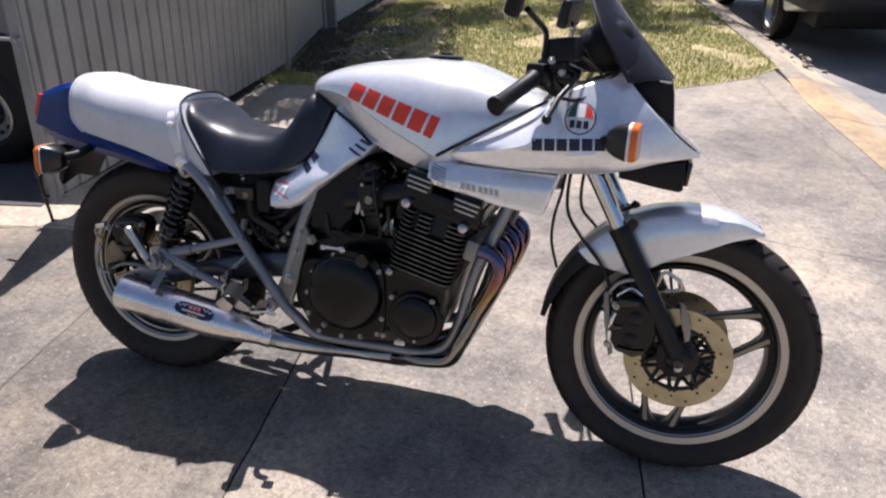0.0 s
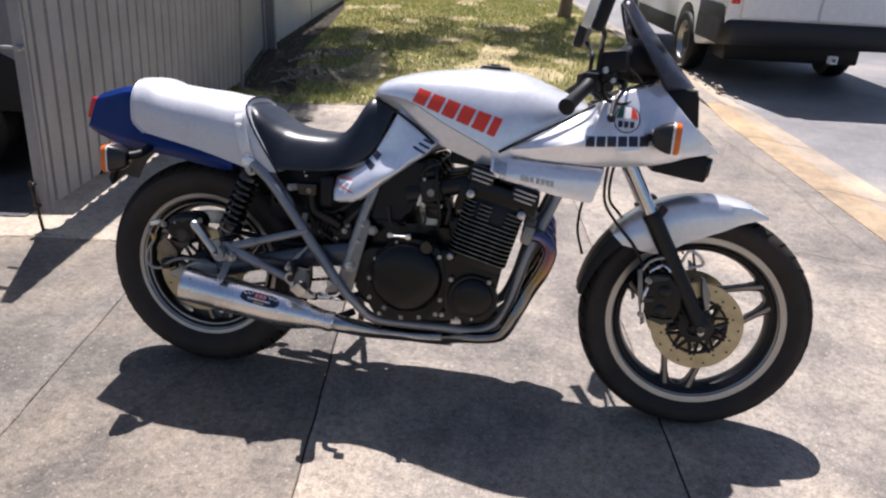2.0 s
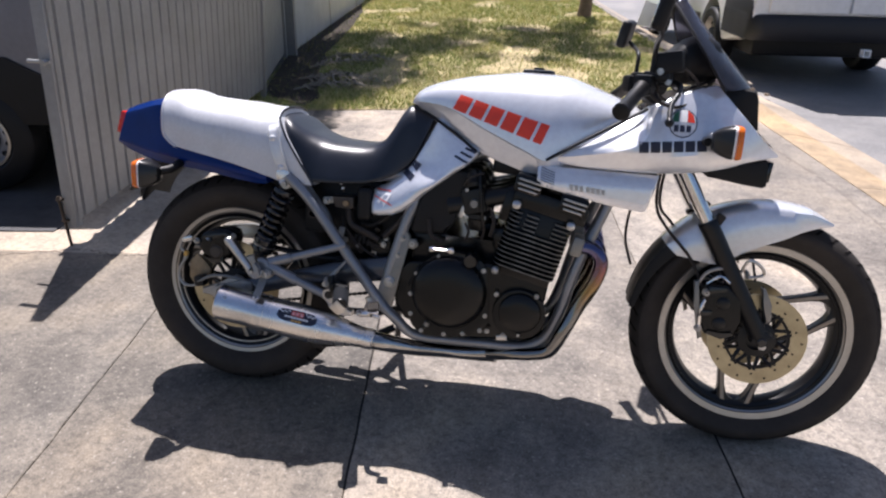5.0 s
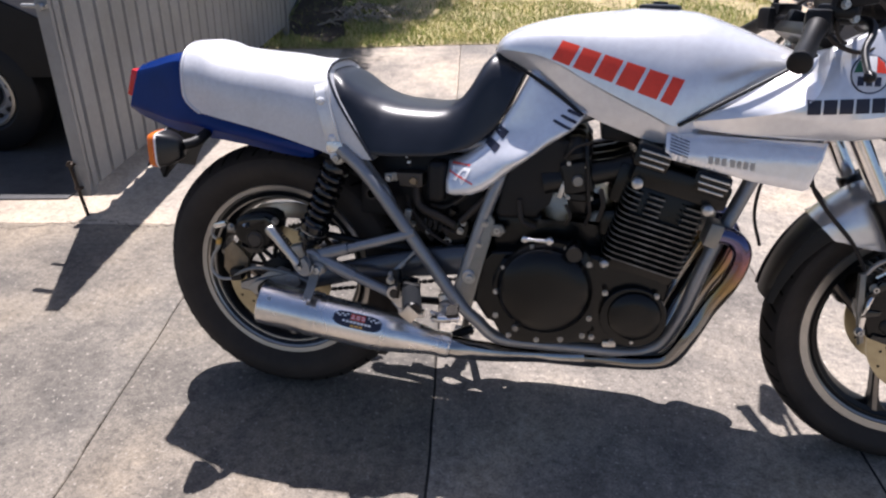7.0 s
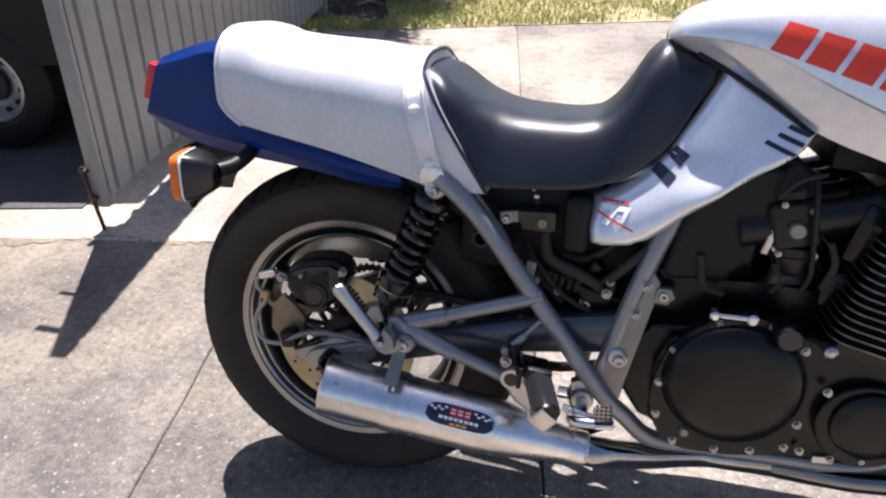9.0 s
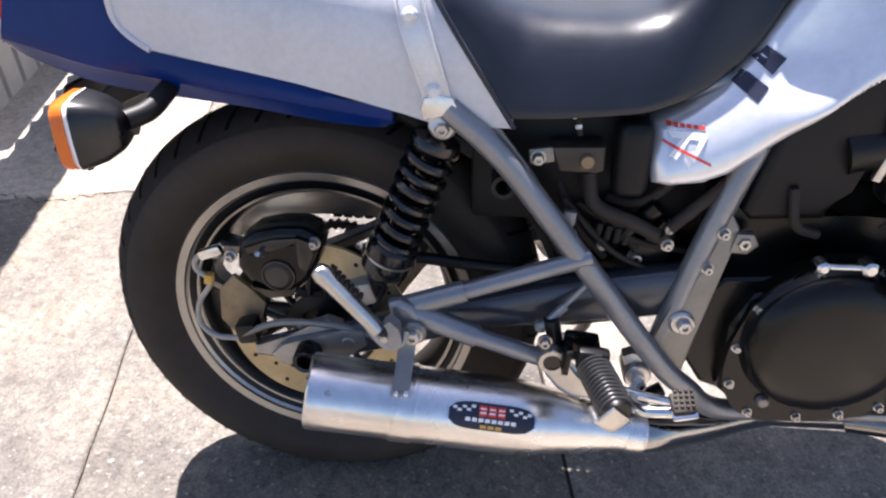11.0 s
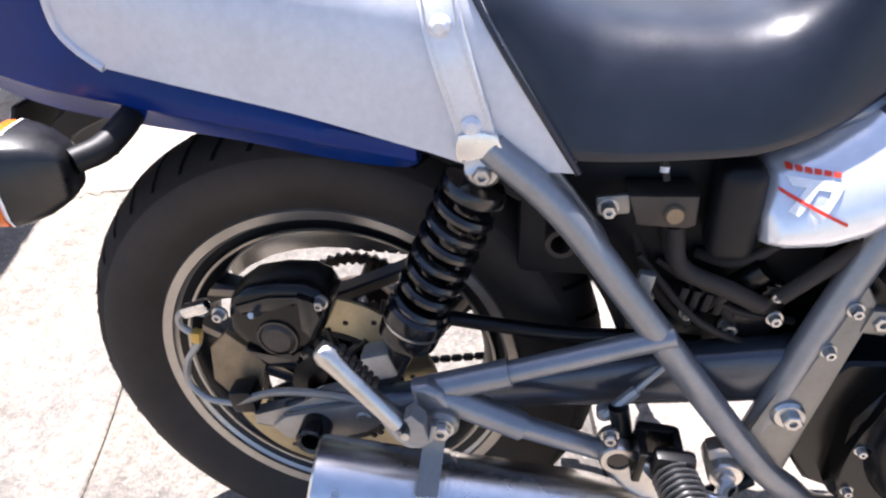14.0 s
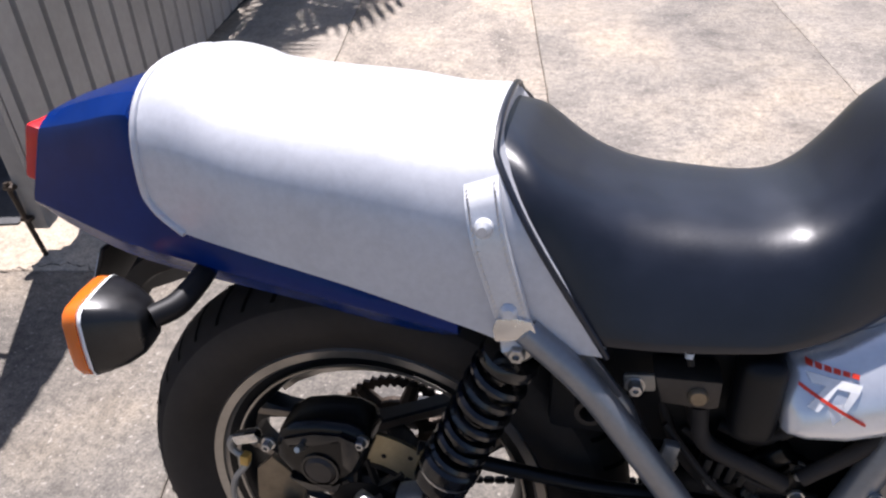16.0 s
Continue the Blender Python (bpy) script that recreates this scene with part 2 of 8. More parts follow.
M["carb"] = worn("dark_cast_carburettor", (0.011, 0.0108, 0.0105), 0.36, 0.35, var=0.35, scale=30, bmp=0.15)
# near-white so the glints between the spring coils sit in the colour
M["rod"] = worn("glint_white_rod", (0.92, 0.92, 0.92), 0.38, 0.55, var=0.05, scale=12, bmp=0.0)
M["bowl"] = worn("dusty_black_plastic", (0.012, 0.012, 0.013), 0.30, var=0.5, scale=40, bmp=0.1, spec=0.55)
from mathutils.bvhtree import BVHTree

# ---- geometry helpers ----
def finish(bm, name, material, parent=None, label="", smooth=True, angle=40):
    """Link a bmesh as one mesh object, with sharp edges kept by angle."""
    bmesh.ops.recalc_face_normals(bm, faces=bm.faces)
    for f in bm.faces:
        f.smooth = smooth
    if smooth:
        lim = radians(angle)
        for e in bm.edges:
            if len(e.link_faces) == 2 and e.calc_face_angle(0) > lim:
                e.smooth = False
    me = bpy.data.meshes.new(name)
    bm.to_mesh(me)
    bm.free()
    for m in material if isinstance(material, (list, tuple)) else [material]:
        me.materials.append(m)
    ob = new(name, me)
    if parent is not None:
        ob.parent = parent
    if label:
        tagged(ob, label)
    return ob


def part(name, bm, material, parent, label="", smooth=True, angle=40):
    return finish(bm, name, material, parent, label, smooth, angle)


def empty(name, m, parent=None):
    ob = new(name)
    ob.empty_display_size = 0.1
    ob.parent = parent
    ob.matrix_basis = m
    return ob


def box(bm, center, size, rot=None, bevel=0.0, segs=2):
    r = bmesh.ops.create_cube(bm, size=1.0)
    vs = r["verts"]
    bmesh.ops.scale(bm, vec=size, verts=vs)
    if bevel > 0:
        es = list({e for v in vs for e in v.link_edges})
        bv = bmesh.ops.bevel(bm, geom=es, offset=bevel, segments=segs, affect="EDGES", profile=0.6)
        vs = list({v for f in bv["faces"] for v in f.verts} | {v for v in vs if v.is_valid})
    m = Matrix.Translation(center) @ (Euler([radians(a) for a in rot]).to_matrix().to_4x4() if rot else Matrix())
    bmesh.ops.transform(bm, matrix=m, verts=vs)
    return vs


def prism(bm, outline, y0, y1, bevel=0.0, segs=2):
    """A plate with an outline in x, z that reaches from y0 to y1."""
    a = [bm.verts.new((x, y0, z)) for x, z in outline]
    b = [bm.verts.new((x, y1, z)) for x, z in outline]
    fs = [bm.faces.new(a), bm.faces.new(list(reversed(b)))]
    n = len(a)
    for i in range(n):
        fs.append(bm.faces.new((a[i], b[i], b[(i + 1) % n], a[(i + 1) % n])))
    if bevel > 0:
        es = list({e for f in fs[:2] for e in f.edges})
        bmesh.ops.bevel(bm, geom=es, offset=bevel, segments=segs, affect="EDGES", profile=0.6)
    return bm


def smooth_path(pts, per=8):
    """A smooth curve through points."""
    p = [Vector(q) for q in pts]
    if len(p) < 3:
        return p
    p = [p[0] * 2 - p[1]] + p + [p[-1] * 2 - p[-2]]
    out = []
    for i in range(1, len(p) - 2):
        for k in range(per):
            t = k / per
            a, b, c, d = p[i - 1], p[i], p[i + 1], p[i + 2]
            out.append(0.5 * ((2 * b) + (c - a) * t + (2 * a - 5 * b + 4 * c - d) * t * t + (3 * b - a - 3 * c + d) * t**3))
    out.append(p[-2])
    return out


def tube(bm, pts, r, n=12, caps=True, per=8, smooth=True):
    """A round tube along points; r is one radius or one for each of the given points."""
    path = smooth_path(pts, per) if smooth else [Vector(q) for q in pts]
    if isinstance(r, (list, tuple)):
        rad = np.interp(np.linspace(0, 1, len(path)), np.linspace(0, 1, len(r)), r)
    else:
        rad = [r] * len(path)
    t0 = (path[1] - path[0]).normalized()
    u = t0.orthogonal().normalized()
    rings = []
    for i, q in enumerate(path):
        t = (path[min(i + 1, len(path) - 1)] - path[max(i - 1, 0)]).normalized()
        u = (u - t * u.dot(t)).normalized()
        v = t.cross(u)
        rings.append([bm.verts.new(q + (u * math.cos(a) + v * math.sin(a)) * rad[i]) for a in [2 * math.pi * k / n for k in range(n)]])
    for a, b in zip(rings, rings[1:]):
        for k in range(n):
            bm.faces.new((a[k], a[(k + 1) % n], b[(k + 1) % n], b[k]))
    if caps:
        bm.faces.new(list(reversed(rings[0])))
        bm.faces.new(rings[-1])
    return bm


def lathe(bm, profile, m=None, n=48, closed=False, a0=0.0, a1=360.0):
    """Turn a profile of (radius, y) about the y axis; angle 0 points along x."""
    m = m or Matrix()
    full = abs(a1 - a0) > 359.9
    steps = n if full else n + 1
    rings = []
    for k in range(steps):
        a = radians(a0 + (a1 - a0) * k / n)
        rings.append([bm.verts.new(m @ Vector((r * math.cos(a), y, r * math.sin(a)))) for r, y in profile])
    last = len(rings) if full else len(rings) - 1
    for k in range(last):
        a, b = rings[k], rings[(k + 1) % len(rings)]
        for i in range(len(profile) if closed else len(profile) - 1):
            j = (i + 1) % len(profile)
            q = [a[i], a[j], b[j], b[i]]
            if profile[i][0] < 1e-6 and profile[j][0] < 1e-6:
                continue
            bm.faces.new(q)
    if not full and closed:
        bm.faces.new(rings[0])
        bm.faces.new(list(reversed(rings[-1])))
    bmesh.ops.remove_doubles(bm, verts=bm.verts, dist=1e-6)
    return bm


def disc_y(bm, x, y, z, r, depth, bevel=0.002, n=24):
    """A round boss that faces -y, with its face at y."""
    return lathe(bm, [(0, y + depth), (r, y + depth), (r, y + bevel), (r - bevel, y), (0, y)], Matrix.Translation((x, 0, z)), n)


def bolt(bm, x, y, z, r=0.006, h=0.006):
    """A hexagon bolt head on a washer that faces -y."""
    lathe(bm, [(0, y + h), (r * 1.35, y + h), (r * 1.35, y + h * 0.7), (r, y + h * 0.7)], Matrix.Translation((x, 0, z)), 12)
    lathe(bm, [(r, y + h * 0.7), (r, y + h * 0.1), (r * 0.85, y), (r * 0.45, y), (r * 0.4, y + h * 0.3), (0, y + h * 0.3)], Matrix.Translation((x, 0, z)), 6)
    return bm


def loft(bm, rings, caps=True, closed=True):
    vr = [[bm.verts.new(p) for p in ring] for ring in rings]
    n = len(vr[0])
    for a, b in zip(vr, vr[1:]):
        for k in range(n if closed else n - 1):
            bm.faces.new((a[k], a[(k + 1) % n], b[(k + 1) % n], b[k]))
    if caps and closed:
        bm.faces.new(list(reversed(vr[0])))
        bm.faces.new(vr[-1])
    return vr


def curve_of(table, x):
    """Smoothly read a table of (x, value) by monotone cubic steps."""
    xs, ys = [p[0] for p in table], [p[1] for p in table]
    if x <= xs[0]:
        return ys[0]
    if x >= xs[-1]:
        return ys[-1]
    i = max(k for k in range(len(xs) - 1) if xs[k] <= x)
    h = xs[i + 1] - xs[i]
    d = [(ys[k + 1] - ys[k]) / (xs[k + 1] - xs[k]) for k in range(len(xs) - 1)]

    def slope(k):
        if k == 0:
            return d[0]
        if k == len(xs) - 1:
            return d[-1]
        return 0 if d[k - 1] * d[k] <= 0 else 2 * d[k - 1] * d[k] / (d[k - 1] + d[k])

    t = (x - xs[i]) / h
    return (2 * t**3 - 3 * t * t + 1) * ys[i] + (t**3 - 2 * t * t + t) * h * slope(i) + (-2 * t**3 + 3 * t * t) * ys[i + 1] + (t**3 - t * t) * h * slope(i + 1)


def tree_of(ob):
    me = ob.data
    return BVHTree.FromPolygons([v.co.copy() for v in me.vertices], [tuple(p.vertices) for p in me.polygons])


def decal(name, polys, target, material, parent, label="", lift=0.0012, side=-1, grid=0.012):
    """Thin sheets with outlines in x, z, laid on the side of a target mesh."""
    t = tree_of(target)
    bm = bmesh.new()
    for poly in polys:
        f = bm.faces.new([bm.verts.new((x, 0, z)) for x, z in poly])
    long = [e for e in bm.edges if e.calc_length() > grid]
    bmesh.ops.triangulate(bm, faces=bm.faces)
    for _ in range(6):
        long = [e for e in bm.edges if e.calc_length() > grid]
        if not long:
            break
        bmesh.ops.subdivide_edges(bm, edges=long, cuts=1)
        bmesh.ops.triangulate(bm, faces=bm.faces)
    dead = []
    for v in bm.verts:
        hit = t.ray_cast(Vector((v.co.x, side * 0.6, v.co.z)), Vector((0, -side, 0)))
        if hit[0] is None:
            dead.append(v)
        else:
            nrm = hit[1] if hit[1].y * side > 0 else -hit[1]
            v.co = hit[0] + nrm * lift
    bmesh.ops.delete(bm, geom=dead, context="VERTS")
    return part(name, bm, material, parent, label)
# ---- setting: ground, driveway, verge, kerb, road, fence ----
bm = bmesh.new()
s = 400
bm.faces.new([bm.verts.new(v) for v in ((-s, -s, -0.16), (s, -s, -0.16), (s, s, -0.16), (-s, s, -0.16))])
tagged(finish(bm, "ground", M["soil"]), "bare brown earth under and round the driveway", "ground", kind="structure")


def cross(u, v):
    """Where the line x = a + p * y meets the line y = b + q * x."""
    (a, p), (b, q) = u, v
    y = (b + q * a) / (1 - q * p)
    return a + p * y, y


U_LINES = [(-7.0, -0.166), (-3.4, -0.166), (-0.475, -0.166), (0.392, -0.160), (1.457, -0.130), (3.062, -0.130)]
V_LINES = [(-7.5, 0.165), (-3.6, 0.165), (0.917, 0.165), (5.5, 0.04)]
driveway = empty("driveway", Matrix())
tagged(driveway, "sunlit weathered concrete driveway slabs with stained joints", "driveway", kind="structure")


def wander(x, y):
    """How far a broken joint strays from its line."""
    n = noise.noise(Vector((x * 9, y * 9, 1.7))) * 0.004 + noise.noise(Vector((x * 40, y * 40, 5.1))) * 0.0022
    return n, noise.noise(Vector((x * 9, y * 9, 8.2))) * 0.004 + noise.noise(Vector((x * 40, y * 40, 3.3))) * 0.0022


def slab(c4, paint, gap=0.0011):
    """A cast slab with ragged, slightly rounded edges."""
    bm = bmesh.new()
    cx, cy = sum(p[0] for p in c4) / 4, sum(p[1] for p in c4) / 4
    edge = []
    for i in range(4):
        a, b = Vector(c4[i]), Vector(c4[(i + 1) % 4])
        n = max(2, min(160, int((b - a).length / 0.022)))
        d = (b - a).normalized()
        inward = Vector((-d.y, d.x))
        if inward.dot(Vector((cx, cy)) - a) < 0:
            inward = -inward
        for k in range(n):
            q = a.lerp(b, k / n)
            wx, wy = wander(q.x, q.y)
            edge.append((Vector((q.x + wx, q.y + wy)), inward))
    rings = []
    for inset, z in ((gap + 0.006, 0.0), (gap + 0.0025, -0.0012), (gap, -0.004), (gap, -0.12)):
        rings.append([bm.verts.new((q.x + w.x * inset, q.y + w.y * inset, z)) for q, w in edge])
    bm.faces.new(rings[0])
    for a, b in zip(rings, rings[1:]):
        for k in range(len(a)):
            bm.faces.new((a[k - 1], b[k - 1], b[k], a[k]))
    return finish(bm, "slab", M[paint], driveway)


for i in range(len(U_LINES) - 1):
    j = 0
    while j < len(V_LINES) - 1:
        # the cross joint runs out at the second long joint
        k = j + 2 if (j == 1 and i >= 2) else j + 1
        u0, u1, v0, v1 = U_LINES[i], U_LINES[i + 1], V_LINES[j], V_LINES[k]
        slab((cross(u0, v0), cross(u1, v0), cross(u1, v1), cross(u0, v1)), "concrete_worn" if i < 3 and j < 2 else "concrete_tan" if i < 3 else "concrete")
        j = k

bm = bmesh.new()
for u, lo, hi in ((U_LINES[3], -0.43, 0.95), (U_LINES[4], -0.60, 0.35)):
    q = [(u[0] + u[1] * y + d, y) for y, d in ((lo, -0.0085), (hi, -0.003), (hi, 0.003), (lo, 0.0085))]
    prism_pts = [bm.verts.new((x, y, -0.0015)) for x, y in q]
    bm.faces.new(prism_pts)
tagged(finish(bm, "joint_strip", M["joint"]), "dark tarred filler strips in the slab joints", "joint filler", kind="structure")


def crack(pts, width, seed, paint="joint"):
    rnd = random.Random(seed)
    bm = bmesh.new()
    path = smooth_path([(x, y, 0) for x, y in pts], 14)
    rows = []
    for i, p in enumerate(path):
        t = (path[min(i + 1, len(path) - 1)] - path[max(i - 1, 0)]).normalized()
        nrm = Vector((-t.y, t.x, 0))
        c = p + nrm * rnd.uniform(-0.012, 0.012)
        w = width * rnd.uniform(0.3, 1.2)
        rows.append((bm.verts.new((c.x + nrm.x * w, c.y + nrm.y * w, 0.0012)), bm.verts.new((c.x - nrm.x * w, c.y - nrm.y * w, 0.0012))))
    for a, b in zip(rows, rows[1:]):
        bm.faces.new((a[0], a[1], b[1], b[0]))
    return tagged(finish(bm, "crack", M[paint]), "thin dark crack in the concrete", "crack", kind="structure")


crack([(1.70, 1.62), (1.98, 1.52), (2.30, 1.465), (2.62, 1.39), (2.8, 1.33)], 0.0035, 3, "stain")
crack([(1.62, 2.45), (1.68, 2.31), (1.76, 2.02), (1.82, 1.80), (1.90, 1.54)], 0.0022, 5, "stain")

crack([(2.20, 4.9), (2.25, 4.3), (2.34, 3.6), (2.47, 2.95), (2.54, 2.5), (2.62, 1.6)], 0.016, 7, "stain")
crack([(-1.30, 0.70), (-1.12, 0.76), (-0.95, 0.735), (-0.80, 0.78), (-0.62, 0.80)], 0.0022, 9)
crack([(-2.2, 0.42), (-1.8, 0.56), (-1.5, 0.61), (-1.30, 0.70)], 0.0020, 10)

# verge: soil bed and grass blades
VERGE = [(-2.6, 3.34), (-1.15, 3.56), (-0.5, 3.76), (0.4, 4.0), (1.6, 4.32), (2.15, 4.85), (2.42, 5.35), (2.30, 6.6), (1.85, 10.1), (1.2, 15.0), (0.4, 22.0), (-6.0, 22.0), (-3.75, 15.0), (-2.29, 6.0), (-1.74, 3.95)]


def inside(x, y, poly):
    c = False
    for i in range(len(poly)):
        (x0, y0), (x1, y1) = poly[i - 1], poly[i]
        if (y0 > y) != (y1 > y) and x < (x1 - x0) * (y - y0) / (y1 - y0) + x0:
            c = not c
    return c


M["turf"] = worn("dry_turf", (0.40, 0.33, 0.19), 0.9, var=0.35, scale=3, bmp=0.6, spec=0.1)
M["blade"] = mat("grass_blade", (0.16, 0.18, 0.04), 0.6, spec=0.2)
_big = noise_node(M["blade"], 0.9, 4)
_gi = M["blade"].node_tree.nodes.new("ShaderNodeNewGeometry")
_c = ramp(M["blade"], _gi.outputs["Random Per Island"], [(0.0, (0.11, 0.17, 0.04)), (0.4, (0.27, 0.35, 0.10)), (0.7, (0.50, 0.48, 0.22)), (1.0, (0.72, 0.66, 0.43))])
set_color(M["blade"], mix(M["blade"], 0.6, _c, ramp(M["blade"], _big, [(0.36, (0.52, 0.64, 0.34)), (0.64, (1.25, 1.12, 0.90))]), "MULTIPLY"))
bm = bmesh.new()
vs = [bm.verts.new((x, y, 0.005)) for x, y in VERGE]
lo = [bm.verts.new((x, y, -0.15)) for x, y in VERGE]
bm.faces.new(vs)
for i in range(len(vs)):
    bm.faces.new((vs[i - 1], lo[i - 1], lo[i], vs[i]))
tagged(finish(bm, "verge", M["turf"], smooth=False), "strip of dry turf soil beside the road", "verge", kind="structure")

# bare soil bed, outlined where the fence-side shade lies
BED = [(-1.70, 3.97), (-1.20, 3.66), (-1.16, 3.95), (-1.30, 4.3), (-1.38, 4.7), (-1.62, 5.2), (-1.70, 5.7), (-1.93, 6.3), (-2.08, 7.3), (-2.42, 9.0), (-2.85, 11.0), (-3.35, 12.6), (-2.78, 8.98), (-2.28, 6.0)]
bm = bmesh.new()
bm.faces.new([bm.verts.new((x, y, 0.0095)) for x, y in BED])
tagged(finish(bm, "soil_bed", M["bed"], smooth=False), "bare soil along the fence foot, its colour darkened for the shade", "soil", kind="structure")
rnd = random.Random(11)
gv, gf = [], []
count = 0
while count < 110000:
    y = 3.3 + (rnd.random() ** 2.0) * 13.0
    x = rnd.uniform(-3.8, 2.4)
    if not inside(x, y, VERGE):
        continue
    if inside(x, y, BED) and rnd.random() < 0.93:
        continue
    bare = noise.noise(Vector((x * 1.6, y * 1.1, 3.0)))
    if bare > 0.22 and rnd.random() < 0.8:
        continue
    far = 1 + (y - 3.3) * 0.16
    h = rnd.uniform(0.010, 0.032) * (1 + 0.2 * far)
    w = rnd.uniform(0.0015, 0.0034) * far
    a = rnd.uniform(0, 6.283)
    lean = rnd.uniform(0.2, 1.1) * h
    b = len(gv)
    ca, sa = math.cos(a), math.sin(a)
    gv += [(x - w * sa, y + w * ca, 0.005), (x + w * sa, y - w * ca, 0.005), (x + ca * lean, y + sa * lean, 0.012 + h)]
    gf.append((b, b + 1, b + 2))
    count += 1
me = bpy.data.meshes.new("grass")
me.from_pydata(gv, [], gf)
me.materials.append(M["blade"])
tagged(new("grass", me), "patchy sunlit green and straw-coloured mown grass", "grass", kind="stuff")

# fallen fronds on the soil bed
M["frond"] = worn("dry_frond", (0.27, 0.24, 0.19), 0.8, var=0.3, scale=12, bmp=0.1, spec=0.2)


def frond(x, y, turn, length, seed):
    """A dry palm frond lying on the ground: an arched stalk with drooping leaflets on both sides."""
    rnd = random.Random(seed)
    bm = bmesh.new()
    stalk = smooth_path([(0, 0, 0.012), (length * 0.35, 0.02, 0.045), (length * 0.7, -0.01, 0.05), (length, 0.03, 0.016)], 8)
    tube(bm, stalk, [0.010, 0.008, 0.006, 0.003], 6, smooth=False)
    for p in stalk[3:]:
        for sd in (-1, 1):
            n = length * rnd.uniform(0.22, 0.36)
            a = sd * radians(rnd.uniform(35, 70))
            d = Vector((math.cos(a), math.sin(a), 0))
            e = Vector((-d.y, d.x, 0)) * 0.011
            mid, tip = p + d * n * 0.5 + Vector((0, 0, rnd.uniform(0.0, 0.03))), p + d * n
            tip.z = 0.014
            q = [bm.verts.new(v) for v in (p - e * 0.4, p + e * 0.4, mid + e, tip, mid - e)]
            bm.faces.new(q)
    bmesh.ops.transform(bm, matrix=pose(x, y, 0.0, 0, 0, turn), verts=bm.verts)
    return tagged(finish(bm, "palm_frond", M["frond"], smooth=False), "dry pale palm frond fallen on the dark soil", "frond", "fallen fronds")


frond(-1.52, 4.25, 35, 0.62, 1)
frond(-1.66, 4.75, 12, 0.70, 2)
frond(-1.78, 5.35, 48, 0.75, 3)
frond(-1.86, 5.95, 20, 0.70, 4)
frond(-1.40, 4.55, 80, 0.55, 5)

# road and kerb
bm = bmesh.new()
road = [(3.2, -9), (40, -9), (40, 60), (-3.5, 60), (-1.2, 34), (0.3, 20), (1.80, 10.2), (2.45, 6.0), (2.78, 3.6), (2.92, 1.0)]
bm.faces.new([bm.verts.new((x, y, -0.07)) for x, y in road])
tagged(finish(bm, "road", M["road"]), "pale grey asphalt street in full sun", "road", kind="structure")


def kerb_line(y):
    b = 3.075 - 0.13 * (y - 3.7)
    if y > 5.2:
        return 2.43 - 0.125 * (y - 5.2), b - 0.05
    return (2.525 - 0.13 * (y - 3.7) if y < 4.2 else 2.46 - 0.03 * (y - 4.2)), b


kerb = empty("kerb", Matrix())
tagged(kerb, "low sloping kerb of yellowish concrete along the street", "kerb", kind="structure")
y = -6.0
while y < 24:
    y2 = y + 1.22 - 0.008
    bm = bmesh.new()
    rings = []
    for yy in (y, y + 0.4, y + 0.8, y2):
        a, b = kerb_line(yy)
        rise = 0.0 if yy < 5.2 else min(0.02, (yy - 5.2) * 0.03)
        rings.append([(a, yy, -0.1), (a, yy, 0.004 + rise), (a + 0.12, yy, 0.003 + rise), ((a + b) / 2, yy, -0.022 + rise), (b, yy, -0.062), (b, yy, -0.1)])
    loft(bm, rings)
    stone = finish(bm, "kerbstone", [M["kerb"], M["kerb_pale"]] if y < 4.6 else [M["concrete"], M["kerb_pale"]], kerb)
    for p in stone.data.polygons:
        a, b = kerb_line(p.center.y)
        if p.center.x > a + (b - a) * 0.6:
            p.material_index = 1
    y += 1.22
# broken chips on the kerb by the corner of the grass
rnd = random.Random(4)
bm = bmesh.new()
for _ in range(22):
    yy = rnd.uniform(5.3, 7.4)
    a, b = kerb_line(yy)
    box(bm, (rnd.uniform(b - 0.16, b + 0.02), yy, rnd.uniform(-0.035, -0.005)), (rnd.uniform(0.02, 0.06), rnd.uniform(0.02, 0.07), rnd.uniform(0.015, 0.03)), (rnd.uniform(-20, 20), rnd.uniform(-20, 20), rnd.uniform(0, 90)), 0.006, 1)
tagged(finish(bm, "kerb_rubble", M["stain"]), "crumbled concrete chips along the broken kerb", "rubble", kind="stuff")


# ---- fences ----
def corrugated(bm, a, b, z0, z1, pitch, depth, thick=0.004, crest=0.35):
    """A sheet with upright ribs from a to b (plan), ribs standing out on the side to the right of a to b."""
    a, b = Vector((*a, 0)), Vector((*b, 0))
    d = b - a
    L = d.length
    d.normalize()
    nrm = Vector((d.y, -d.x, 0))
    prof = []
    s = 0.0
    while s < L:
        for f, o in ((0.0, 0.0), (crest, 0.0), (crest + 0.06, -depth), (crest + 0.16, -depth), (crest + 0.22, 0.0)):
            if s + f * pitch <= L:
                prof.append((s + f * pitch, o))
        s += pitch
    prof.append((L, 0.0))
    pts = [a + d * s + nrm * o for s, o in prof]
    back = [p - nrm * thick for p in pts]
    rows = [[bm.verts.new((p.x, p.y, z)) for p in ps] for ps, z in ((pts, z0), (pts, z1), (back, z1), (back, z0))]
    for i in range(4):
        r, q = rows[i], rows[(i + 1) % 4]
        for k in range(len(pts) - 1):
            bm.faces.new((r[k], r[k + 1], q[k + 1], q[k]))
    return bm


GATE_TOP = 1.42
gate_a, gate_b = Vector((-1.190, 0.825)), Vector((-1.590, 3.78))
gate = empty("metal_gate", Matrix.Translation((gate_a.x, gate_a.y, 0.09)))
tagged(gate, "grey ribbed steel sheet gate leaf standing open", "gate")
gm = gate.matrix_basis.inverted()


def under(ob, m):
    ob.matrix_basis = m
    return ob


